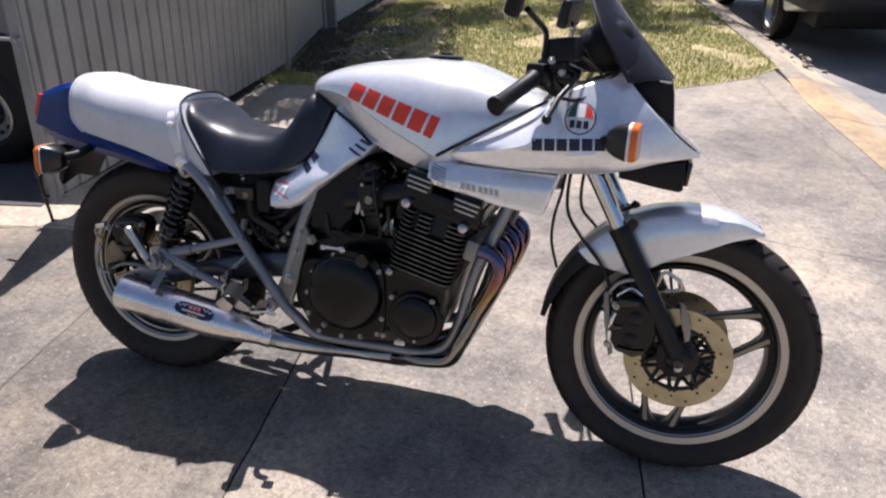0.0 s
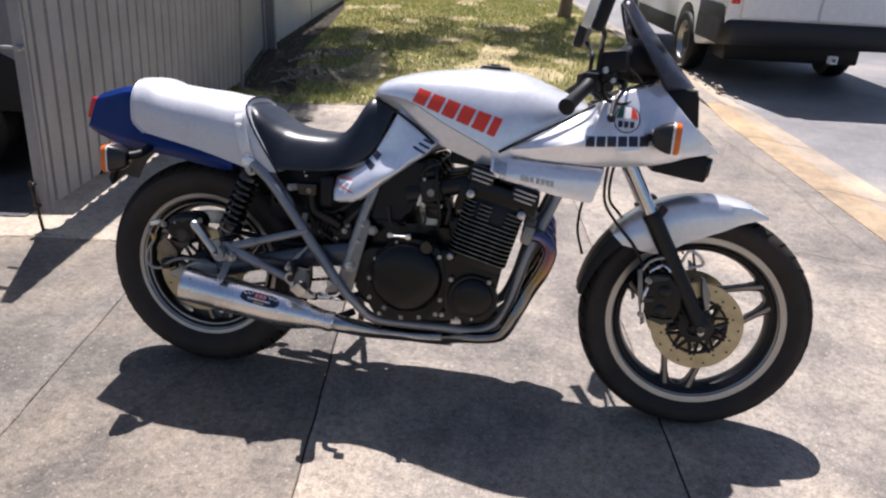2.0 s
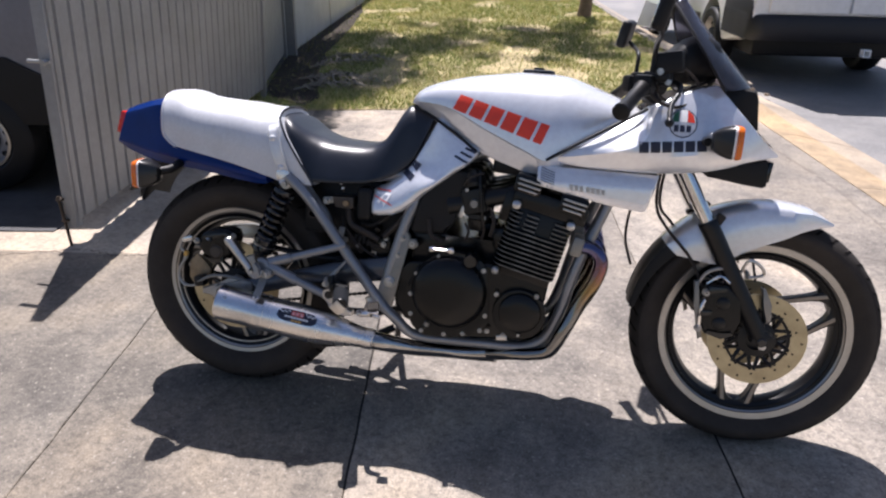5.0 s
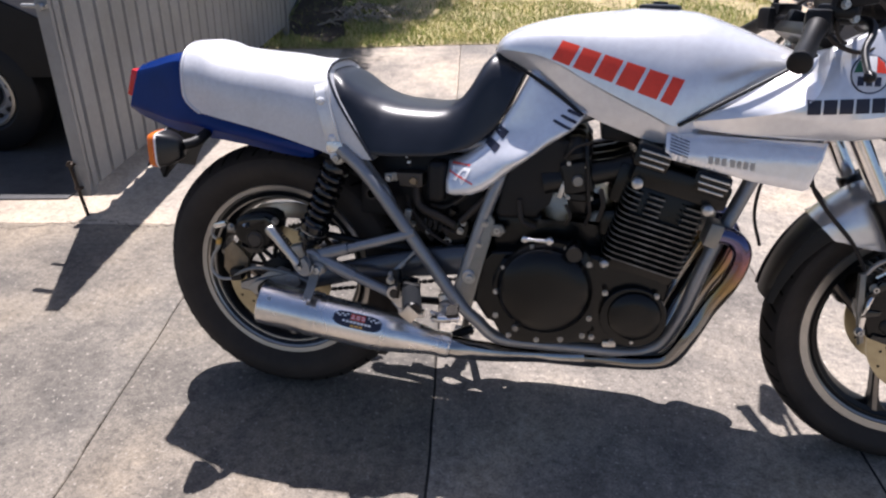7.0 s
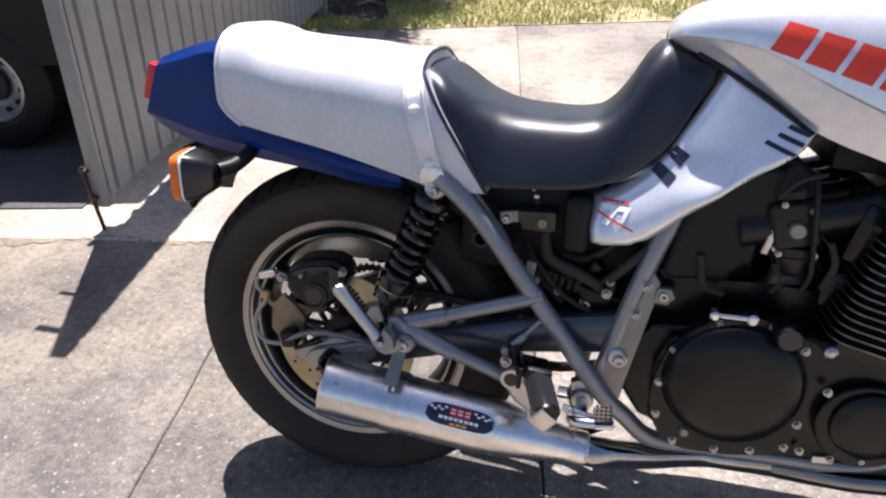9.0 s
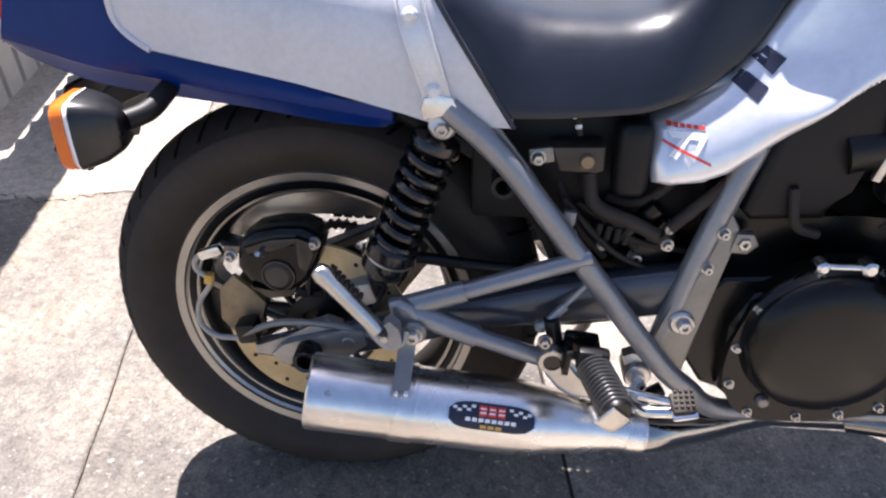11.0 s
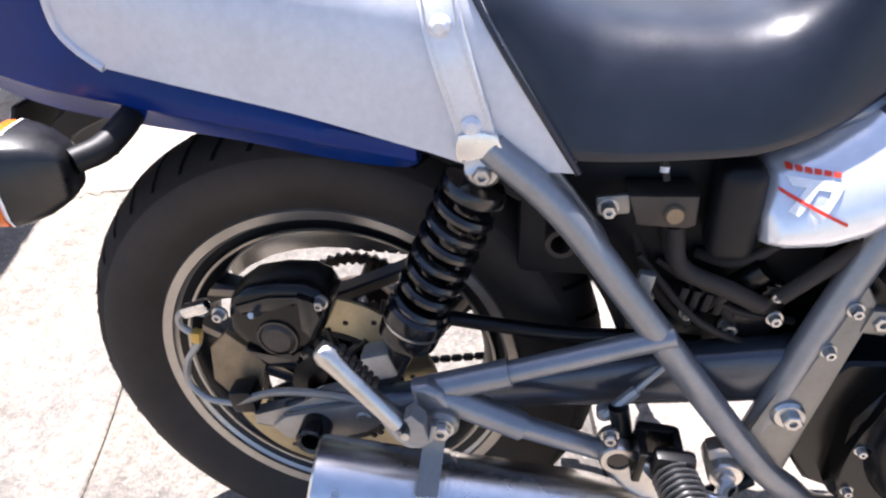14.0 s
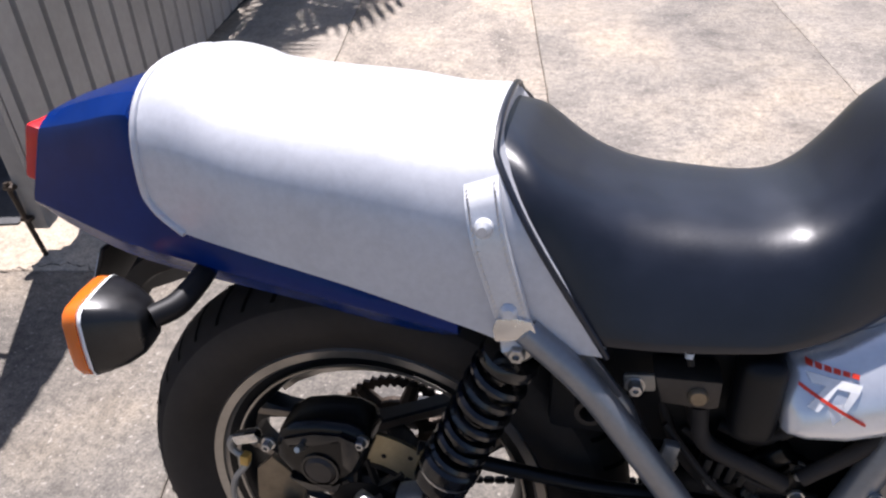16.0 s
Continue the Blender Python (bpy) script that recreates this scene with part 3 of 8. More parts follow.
def sag(bm, a):
    """Lean the upright leaf a little towards the drive."""
    for v in bm.verts:
        v.co.x += 0.055 * v.co.z
    return bm


bm = corrugated(bmesh.new(), gate_a, gate_b, 0.112, GATE_TOP, 0.112, 0.016)
under(part("sheet", sag(bm, gate_a), M["fence"], gate, smooth=False), gm)
gd = (gate_b - gate_a).normalized()
for p, off, w in ((gate_a, -0.028, 0.050), (gate_b, 0.0, 0.035)):
    bm = bmesh.new()
    box(bm, (p.x + off, p.y, (0.085 + GATE_TOP) / 2), (w, 0.05, GATE_TOP - 0.075), (0, 0, math.degrees(math.atan2(gd.y, gd.x)) - 90), 0.004)
    under(part("stile", sag(bm, p), M["fence"], gate), gm)
bm = bmesh.new()
tube(bm, [(gate_a.x - 0.046, gate_a.y - 0.038, 0.235), (gate_a.x - 0.028, gate_a.y - 0.038, 0.0)], 0.007, 10, smooth=False)
box(bm, (gate_a.x - 0.042, gate_a.y - 0.03, 0.22), (0.03, 0.03, 0.012), bevel=0.003)
box(bm, (gate_a.x - 0.036, gate_a.y - 0.03, 0.12), (0.03, 0.03, 0.012), bevel=0.003)
under(part("drop_bolt", bm, M["sprocket"], gate, "dull rusty drop bolt"), gm)

bm = bmesh.new()
tube(bm, [(gate_a.x - 0.05, gate_a.y - 0.035, 0.82), (gate_a.x + 0.05, gate_a.y - 0.035, 0.82)], 0.008, 10, smooth=False)
lathe(bm, [(0, -0.012), (0.012, -0.010), (0.014, 0), (0.012, 0.010), (0, 0.012)], Matrix.Translation((gate_a.x + 0.03, gate_a.y - 0.045, 0.82)), 14)
under(part("latch", bm, M["galv"], gate, "galvanised gate latch"), gm)
bm = bmesh.new()
tube(bm, [(gate_a.x - 0.06, gate_a.y - 0.02, 1.21), (gate_a.x + 0.09, gate_a.y - 0.02, 1.21)], 0.012, 10, smooth=False)
under(part("latch", bm, M["galv"], gate), gm)

fence = empty("steel_fence", Matrix.Translation((-1.62, 3.86, 0)))
tagged(fence, "grey ribbed steel boundary fence with square posts", "fence", kind="structure")
fm = fence.matrix_basis.inverted()
FENCE_TOP = 1.75
bm = corrugated(bmesh.new(), (-1.68, 3.92), (-2.27, 5.9), 0.06, FENCE_TOP, 0.112, 0.016)
under(part("sheet", bm, M["fence"], fence, smooth=False), fm)
for px, py in ((-1.64, 3.88), (-2.27, 5.92)):
    bm = bmesh.new()
    box(bm, (px, py, FENCE_TOP / 2), (0.045, 0.045, FENCE_TOP + 0.02), (0, 0, 12), 0.005)
    under(part("fence_post", bm, M["fence"], fence), fm)

wall_pale = empty("pale_fence", Matrix.Translation((-2.3, 6.0, 0)))
tagged(wall_pale, "long pale painted sheet fence in the shade", "fence", kind="structure")
pm = wall_pale.matrix_basis.inverted()
for a, b in (((-2.31, 6.0), (-2.80, 9.0)), ((-2.80, 9.02), (-3.30, 12.0)), ((-3.30, 12.02), (-3.80, 15.2)), ((-3.80, 15.22), (-5.0, 21.0))):
    bm = bmesh.new()
    d = Vector((b[0] - a[0], b[1] - a[1]))
    ang = math.degrees(math.atan2(d.y, d.x))
    box(bm, ((a[0] + b[0]) / 2, (a[1] + b[1]) / 2, 0.90), (d.length, 0.03, 1.80), (0, 0, ang), 0.004)
    under(part("fence_panel", bm, M["fence_white"], wall_pale), pm)
    bm = bmesh.new()
    box(bm, (a[0], a[1], 0.91), (0.05, 0.06, 1.82), (0, 0, ang), 0.004)
    under(part("fence_post", bm, M["fence_white"], wall_pale), pm)
# ---- motorcycle: x ahead, y to its left, z up, leaning on its side stand ----
LEAN = 10.16
bike = empty("motorcycle", Matrix.Rotation(radians(-LEAN), 4, "X"))
tagged(bike, "silver sports motorcycle with blue tail leaning on its side stand", "motorcycle")
WB = 1.505
AXLE = 0.332


def supper(w, zt, zb, n=10, p=0.72):
    """Half a rounded hump from the top middle out to the side: (y, z)."""
    out = []
    for k in range(n + 1):
        a = math.pi / 2 * k / n
        out.append((w * math.sin(a) ** p, zb + (zt - zb) * math.cos(a) ** p))
    return out


def mirror_ring(x, half):
    """A closed ring across the bike from half a profile that runs from the top middle to the bottom middle."""
    ring = [(x, -y, z) for y, z in half]
    ring += [(x, y, z) for y, z in reversed(half) if y > 1e-5]
    return ring


# fuel tank
T_TOP = [(0.520, 0.912), (0.530, 0.930), (0.545, 0.943), (0.593, 0.963), (0.678, 0.983), (0.761, 0.994), (0.844, 1.002), (0.926, 0.997), (1.011, 0.972), (1.07, 0.950), (1.14, 0.925)]
T_W = [(0.520, 0.045), (0.530, 0.066), (0.545, 0.082), (0.60, 0.108), (0.655, 0.128), (0.724, 0.150), (0.79, 0.170), (0.85, 0.184), (0.90, 0.191), (0.95, 0.182), (1.02, 0.166), (1.10, 0.138), (1.14, 0.120)]
T_CREASE = [(0.520, 0.905), (0.545, 0.910), (0.608, 0.906), (0.657, 0.892), (0.724, 0.860), (0.79, 0.831), (0.85, 0.806), (0.90, 0.786), (0.95, 0.812), (1.024, 0.853), (1.095, 0.890), (1.14, 0.905)]
T_SEAM = [(0.520, 0.898), (0.545, 0.890), (0.60, 0.868), (0.66, 0.833), (0.72, 0.792), (0.794, 0.765), (0.876, 0.746), (0.91, 0.748), (0.95, 0.775), (1.02, 0.82), (1.14, 0.87)]
bm = bmesh.new()
rings = []
for k in range(63):
    x = 0.520 + 0.62 * k / 62
    w, zt, zc, zs = (curve_of(c, x) for c in (T_W, T_TOP, T_CREASE, T_SEAM))
    half = supper(w, zt, zc, 12, 0.78)
    half += [(w - 0.004, zc - 0.004), (w - 0.010, zc + (zs - zc) * 0.5), (w - 0.022, zs + 0.002), (w - 0.03, zs), (w * 0.4, zs + 0.01), (0, zs + 0.01)]
    rings.append(mirror_ring(x, half))
loft(bm, rings)
tank = part("fuel_tank", bm, M["silver"], bike, "silver painted steel fuel tank", angle=28)
bm = bmesh.new()
lathe(bm, [(0, 0.010), (0.034, 0.010), (0.042, 0.007), (0.045, 0.0), (0.045, -0.01)], Matrix.Translation((0.858, 0, 1.000)) @ Matrix.Rotation(radians(90), 4, "X"), 32)
box(bm, (0.858, 0, 1.012), (0.030, 0.012, 0.006), bevel=0.002)
part("fuel_cap", bm, M["bowl"], bike, "round black fuel cap")

# seat
S_TOP = [(0.10, 0.850), (0.135, 0.858), (0.173, 0.846), (0.21, 0.822), (0.247, 0.802), (0.32, 0.784), (0.392, 0.781), (0.425, 0.786), (0.45, 0.803), (0.47, 0.830), (0.502, 0.884), (0.520, 0.899), (0.545, 0.893), (0.588, 0.872)]
S_BOT = [(0.10, 0.700), (0.259, 0.677), (0.405, 0.683), (0.472, 0.699), (0.510, 0.722), (0.537, 0.750), (0.565, 0.805), (0.588, 0.858)]
S_W = [(0.10, 0.130), (0.20, 0.142), (0.30, 0.146), (0.40, 0.139), (0.47, 0.121), (0.53, 0.101), (0.588, 0.090)]
bm = bmesh.new()
rings = []
for k in range(60):
    x = 0.10 + 0.488 * k / 59
    w, zt, zb = curve_of(S_W, x), curve_of(S_TOP, x), curve_of(S_BOT, x)
    h = zt - zb
    full = 1 - 0.55 * max(0.0, min(1.0, (0.275 - x) / 0.07)) * max(0.0, min(1.0, (x - 0.150) / 0.04))
    half = [(w * f ** full, zt - h * d) for f, d in ((0, 0), (0.20, 0.003), (0.38, 0.012), (0.52, 0.035), (0.63, 0.075), (0.715, 0.135), (0.78, 0.215), (0.83, 0.32), (0.87, 0.43), (0.905, 0.55), (0.94, 0.68), (0.97, 0.80), (0.993, 0.90))]
    half += [(w * 1.0, zb + 0.006), (w * 0.995, zb + 0.001), (w * 0.97, zb), (w * 0.8, zb), (0, zb)]
    rings.append(mirror_ring(x, half))
loft(bm, rings)
part("seat", bm, M["seat"], bike, "smooth black vinyl rider seat", angle=60)

# seat cover over the rear of the seat
H_TOP = [(-0.215, 0.880), (-0.206, 0.890), (-0.195, 0.897), (-0.170, 0.902), (-0.143, 0.899), (-0.112, 0.888), (-0.035, 0.880), (0.04, 0.876), (0.115, 0.868), (0.16, 0.869)]
H_BOT = [(-0.25, 0.758), (-0.183, 0.750), (-0.103, 0.737), (0.018, 0.714), (0.138, 0.683), (0.197, 0.668), (0.27, 0.667)]
H_W = [(-0.25, 0.108), (-0.2, 0.122), (-0.1, 0.138), (0.0, 0.145), (0.15, 0.149), (0.27, 0.150)]
bm = bmesh.new()
rings, hood_rear, hood_front = [], [], []
NS = 40
for k in range(NS + 1):
    s = k / NS
    ring = []
    xt = -0.198 + (0.155 + 0.198) * s
    for i in range(15):
        a = math.pi / 2 * i / 9
        if i <= 9:
            q = 0.66 * (1 - math.cos(a) ** 0.80)
            side = math.sin(a) ** 0.70
        else:
            q = 0.66 + 0.34 * (i - 9) / 5
            side = 1.0 - 0.02 * (i - 9) / 5
        xr = -0.196 + 0.006 * math.sin(min(1, q * 1.3) * math.pi / 2) + 0.040 * (max(0, q - 0.72) / 0.28) ** 2.6
        xf = 0.155 + 0.010 * q + 0.105 * max(0, q - 0.12) / 0.88
        x = xr + (xf - xr) * s
        zt, zb, w = curve_of(H_TOP, xt), curve_of(H_BOT, x), curve_of(H_W, x)
        ring.append((x, -w * side, zt + (zb - zt) * q))
    full = ring + [(x, -y, z) for x, y, z in reversed(ring) if y < -1e-5]
    rings.append(full)
    if k == 0:
        hood_rear = full
    if k == NS:
        hood_front = full
loft(bm, rings, caps=True)
bmesh.ops.remove_doubles(bm, verts=bm.verts, dist=1e-5)
hood = part("seat_cover", bm, M["hood"], bike, "stitched silver vinyl cover over the pillion seat", angle=60)
bm = bmesh.new()
tube(bm, [hood_rear[i] for i in list(range(14, -1, -1)) + list(range(len(hood_rear) - 1, 14, -1))], 0.004, 8, per=2)
part("piping", bm, M["hood"], hood, "silver piped edge")
bm = bmesh.new()
tube(bm, [Vector(hood_front[i]) + Vector((0.001, 0, 0)) for i in list(range(14, -1, -1)) + list(range(len(hood_front) - 1, 14, -1))], 0.0032, 8, per=2)
part("piping", bm, M["seat"], hood, "black piped edge")

# strap that holds the cover down
bm = bmesh.new()
ht = tree_of(hood)
sp = [(0.148, 0.826), (0.1525, 0.808), (0.157, 0.788), (0.167, 0.755), (0.177, 0.725), (0.185, 0.695), (0.190, 0.672)]
rows = []
for x, z in [tuple(v) for v in [(p.x, p.z) for p in smooth_path([(a, 0, b) for a, b in sp], 5)]]:
    row = []
    lift = 0.0085 if len(rows) > 3 else 0.0012 + 0.0018 * len(rows)
    for d in (-0.0155, -0.0148, 0.0148, 0.0155):
        h = ht.ray_cast(Vector((x + d, -0.5, z + d * 0.3)), Vector((0, 1, 0)))
        y = h[0].y if h[0] is not None else -0.15
        row.append(Vector((x + d, y - (lift if abs(d) < 0.015 else 0.001), z + d * 0.3)))
    rows.append(row)
loft(bm, rows, caps=False, closed=False)
strap = part("strap", bm, M["strap"], hood, "silver hold-down strap")
bm = bmesh.new()
for off in (-0.0115, 0.0115):
    for k in range(34):
        q = smooth_path([(a, 0, b) for a, b in sp], 6)[min(36, k + 1)]
        h = ht.ray_cast(Vector((q.x + off, -0.5, q.z + off * 0.3)), Vector((0, 1, 0)))
        if h[0] is not None:
            box(bm, (q.x + off, h[0].y - 0.0088, q.z + off * 0.3), (0.0011, 0.0010, 0.0030), (0, 20, 0))
tagged(part("stitching", bm, M["bare"], hood), kind="stuff")
for x, z in ((0.155, 0.792), (0.180, 0.712)):
    bm = bmesh.new()
    disc_y(bm, x, -0.1625, z, 0.0085, 0.012, 0.004, 20)
    part("rivet", bm, M["strap"], hood, "domed press stud")
bm = bmesh.new()
prism(bm, [(0.169, 0.704), (0.166, 0.692), (0.168, 0.681), (0.173, 0.679), (0.178, 0.684), (0.188, 0.6875), (0.198, 0.685), (0.204, 0.681), (0.207, 0.692), (0.201, 0.705), (0.185, 0.708)], -0.160, -0.151, 0.0025, 2)
part("strap_loop", bm, M["steel"], hood, "stamped alloy strap loop", angle=35)
bm = bmesh.new()
lathe(bm, [(0, -0.150), (0.0135, -0.150), (0.0165, -0.147), (0.0165, -0.118), (0, -0.118)], Matrix.Translation((0.189, 0, 0.667)), 24)
part("shock_mount", bm, M["bare"], bike, "bare alloy shock mount cap")
bm = bmesh.new()
bolt(bm, 0.189, -0.163, 0.667, 0.0085, 0.014)
part("bolt", bm, M["bolt"], bike)
bm = bmesh.new()
prism(bm, [(0.196, 0.700), (0.232, 0.690), (0.292, 0.612), (0.285, 0.602), (0.236, 0.640), (0.205, 0.655)], -0.128, -0.120, 0.002)
part("frame_gusset", bm, M["frame"], bike, "grey sheet gusset behind the tube")

# tail unit
B_TOP = [(-0.356, 0.846), (-0.31, 0.860), (-0.255, 0.873), (-0.205, 0.880), (-0.17, 0.82), (-0.10, 0.775), (0.0, 0.745), (0.13, 0.69)]
B_EDGE = [(-0.356, 0.828), (-0.30, 0.840), (-0.205, 0.858), (-0.17, 0.805), (-0.10, 0.765), (0.0, 0.738), (0.13, 0.685)]
B_LOW = [(-0.356, 0.748), (-0.314, 0.740), (-0.238, 0.724), (-0.15, 0.712), (0.0, 0.692), (0.13, 0.672)]
B_BOT = [(-0.356, 0.738), (-0.318, 0.722), (-0.216, 0.695), (-0.058, 0.678), (0.116, 0.657), (0.13, 0.662)]
B_W = [(-0.356, 0.088), (-0.30, 0.101), (-0.2, 0.121), (0.0, 0.138), (0.13, 0.142)]
bm = bmesh.new()
rings = []
for k in range(46):
    x = -0.356 + 0.486 * (k / 45)
    w, zt, ze, zl, zb = (curve_of(c, x) for c in (B_W, B_TOP, B_EDGE, B_LOW, B_BOT))
    lean = 0.30 * max(0.0, min(1.0, (-0.20 - x) / 0.15))
    half = [(0, zt), (w * 0.45, zt - 0.002), (w * 0.72, zt - 0.005), (w * 0.86, ze + 0.005), (w * 0.905, ze), (w * 0.925, ze - 0.008), (w * 0.96, ze + (zl - ze) * 0.45), (w * 0.99, zl + 0.014), (w, zl + 0.005), (w * 0.995, zl - 0.001), (w * 0.96, zl - 0.006), (w * 0.88, zb), (0, zb)]
    rings.append([(px + lean * (pz - 0.748), py, pz) for px, py, pz in mirror_ring(x, half)])
loft(bm, rings)
tail = part("tail_unit", bm, M["blue"], bike, "dark blue plastic tail unit", angle=24)
bm = bmesh.new()
box(bm, (-0.347, 0, 0.798), (0.024, 0.160, 0.066), (0, 16.7, 0), 0.006)
part("tail_light", bm, M["red_lens"], bike, "red rear light lens")

# rear mudguard and plate holder
bm = bmesh.new()
prof = [(-0.195, 0.700), (-0.235, 0.680), (-0.265, 0.652), (-0.285, 0.620), (-0.298, 0.588)]
rings = []
for i, p in enumerate(smooth_path([(a, 0, b) for a, b in prof], 6)):
    t = i / 24
    w = 0.085 - 0.01 * t
    rings.append([(p.x, -w, p.z - 0.02), (p.x - 0.008, -w, p.z), (p.x - 0.012, -w * 0.6, p.z + 0.008), (p.x - 0.012, w * 0.6, p.z + 0.008), (p.x - 0.008, w, p.z), (p.x, w, p.z - 0.02), (p.x + 0.004, w - 0.006, p.z - 0.02), (p.x - 0.004, 0, p.z), (p.x + 0.004, -w + 0.006, p.z - 0.02)])
loft(bm, rings)
part("rear_mudguard", bm, M["plastic"], bike, "black plastic rear mudguard", angle=50)
bm = bmesh.new()
box(bm, (-0.318, 0, 0.640), (0.006, 0.15, 0.10), (0, 24, 0), 0.002, 1)
holder = part("plate_holder", bm, M["plastic"], bike, "black number plate holder")
bm = bmesh.new()
box(bm, (-0.3225, 0, 0.638), (0.002, 0.145, 0.09), (0, 24, 0), 0.0008, 1)
part("number_plate", bm, M["white"], holder, "number plate with unreadable characters")


def indicator(cx, cy, cz, out):
    """A wedge-shaped turn signal: black bowl with an orange lens; out is the way the lens faces."""
    bm = bmesh.new()
    rings = []
    for s, hw, hh in ((0.0, 0.016, 0.018), (0.005, 0.022, 0.024), (0.020, 0.031, 0.033), (0.036, 0.039, 0.038), (0.047, 0.042, 0.040)):
        ring = []
        for k in range(16):
            a = 2 * math.pi * k / 16
            ca, sa = math.cos(a), math.sin(a)
            ring.append((s, hw * math.copysign(abs(ca) ** 0.42, ca), hh * math.copysign(abs(sa) ** 0.42, sa)))
        rings.append(ring)
    loft(bm, rings)
    m = Matrix.Translation((cx, cy, cz)) @ out
    bmesh.ops.transform(bm, matrix=m, verts=bm.verts)
    body = part("indicator", bm, M["bowl"], bike, "black plastic indicator with orange lens")
    for s0, s1, grow, mt, nm in ((0.047, 0.051, 0.92, "white", "rim"), (0.051, 0.065, 0.905, "orange", "lens")):
        bm = bmesh.new()
        rings = []
        for s, g in ((s0, grow), (s1 - 0.006, grow), (s1, grow * 0.93)):
            ring = []
            for k in range(16):
                a = 2 * math.pi * k / 16
                ca, sa = math.cos(a), math.sin(a)
                ring.append((s, g * 0.0465 * math.copysign(abs(ca) ** 0.42, ca), g * 0.0435 * math.copysign(abs(sa) ** 0.42, sa)))
            rings.append(ring)
        loft(bm, rings)
        bmesh.ops.transform(bm, matrix=m, verts=bm.verts)
        part(nm, bm, M[mt], body)
    return body


# rear indicators face back, on short stalks; front ones face ahead on the fairing sides
for sgn in (-1, 1):
    indicator(-0.166, sgn * 0.186, 0.672, Matrix.Rotation(radians(180 - sgn * 10), 4, "Z"))
    bm = bmesh.new()
    tube(bm, [(-0.140, sgn * 0.098, 0.705), (-0.142, sgn * 0.135, 0.694), (-0.150, sgn * 0.165, 0.684), (-0.166, sgn * 0.186, 0.680)], [0.011, 0.012, 0.0125, 0.012], 12)
    part("indicator_stalk", bm, M["plastic"], bike)
    indicator(1.284, sgn * 0.236, 0.866, Matrix.Rotation(radians(sgn * 6), 4, "Z"))
    bm = bmesh.new()
    tube(bm, [(1.275, sgn * 0.17, 0.862), (1.278, sgn * 0.226, 0.862)], 0.010, 10, smooth=False)
    part("indicator_stalk", bm, M["plastic"], bike)


def shell(outline, yfun, roll=0.012, depth=0.02, thick=0.003, sgn=-1, grid=0.009):
    """A curved side panel: an outline in x, z, its half width by place, with edges rolled inwards."""
    bm = bmesh.new()
    n = len(outline)
    dense = []
    for i in range(n):
        a, b = Vector(outline[i]), Vector(outline[(i + 1) % n])
        k = max(1, int((b - a).length / grid))
        dense += [a + (b - a) * j / k for j in range(k)]
    bm.faces.new([bm.verts.new((p.x, 0, p.y)) for p in dense])
    bmesh.ops.triangulate(bm, faces=bm.faces)
    for _ in range(5):
        long = [e for e in bm.edges if e.calc_length() > grid * 1.5 and not e.is_boundary]
        if not long:
            break
        bmesh.ops.subdivide_edges(bm, edges=long, cuts=1)
        bmesh.ops.triangulate(bm, faces=bm.faces)
    for _ in range(3):
        bmesh.ops.smooth_vert(bm, verts=[v for v in bm.verts if not v.is_boundary], factor=0.5, use_axis_x=True, use_axis_y=True, use_axis_z=True)

    def edge_far(p):
        best = 9
        for i in range(n):
            a, b = Vector(outline[i]), Vector(outline[(i + 1) % n])
            d = b - a
            t = max(0, min(1, (p - a).dot(d) / d.length_squared))
            best = min(best, (p - (a + d * t)).length)
        return best

    for v in bm.verts:
        d = edge_far(Vector((v.co.x, v.co.z)))
        r = 0 if d >= roll else roll - math.sqrt(max(0, roll * roll - (roll - d) ** 2))
        v.co.y = sgn * (yfun(v.co.x, v.co.z) - r)
    rim = [e for e in bm.edges if e.is_boundary]
    ex = bmesh.ops.extrude_edge_only(bm, edges=rim)
    for v in [g for g in ex["geom"] if isinstance(g, bmesh.types.BMVert)]:
        v.co.y -= sgn * depth
    return bm


# side covers
SIDE = [(0.606, 0.872), (0.665, 0.833), (0.728, 0.792), (0.715, 0.772), (0.700, 0.757), (0.660, 0.728), (0.622, 0.698), (0.585, 0.668), (0.548, 0.634), (0.520, 0.612), (0.490, 0.600), (0.455, 0.596), (0.436, 0.600), (0.432, 0.630), (0.434, 0.668), (0.470, 0.684), (0.505, 0.708), (0.537, 0.745), (0.575, 0.810)]


def side_y(x, z):
    y = 0.129 + 0.023 * math.tanh((0.4317 + 0.286 * x - 0.657 * z - 0.129) / 0.023)
    y += 0.030 * math.exp(-(((x - 0.690) / 0.075) ** 2 + ((z - 0.765) / 0.070) ** 2))
    return y + 0.012 * math.exp(-(((x - 0.600) / 0.05) ** 2 + ((z - 0.690) / 0.03) ** 2))


side_cover = None
for sgn in (-1, 1):
    ob = part("side_cover", shell(SIDE, side_y, 0.018, 0.035, sgn=sgn, grid=0.0055), M["silver"], bike, "silver painted side cover", angle=50)
    side_cover = side_cover or ob

# fairing
FAIR = [(0.900, 0.786), (0.952, 0.816), (1.024, 0.859), (1.095, 0.900), (1.150, 0.937), (1.22, 0.972), (1.270, 0.988), (1.300, 0.993), (1.316, 0.978), (1.342, 0.951), (1.386, 0.908), (1.429, 0.868), (1.462, 0.842), (1.485, 0.828), (1.470, 0.822), (1.397, 0.811), (1.341, 0.796), (1.270, 0.783), (1.183, 0.774), (1.109, 0.772), (1.034, 0.773), (0.957, 0.778)]
F_W = [(0.90, 0.190), (1.0, 0.200), (1.13, 0.206), (1.2, 0.208), (1.28, 0.203), (1.34, 0.180), (1.40, 0.140), (1.45, 0.095), (1.485, 0.060)]
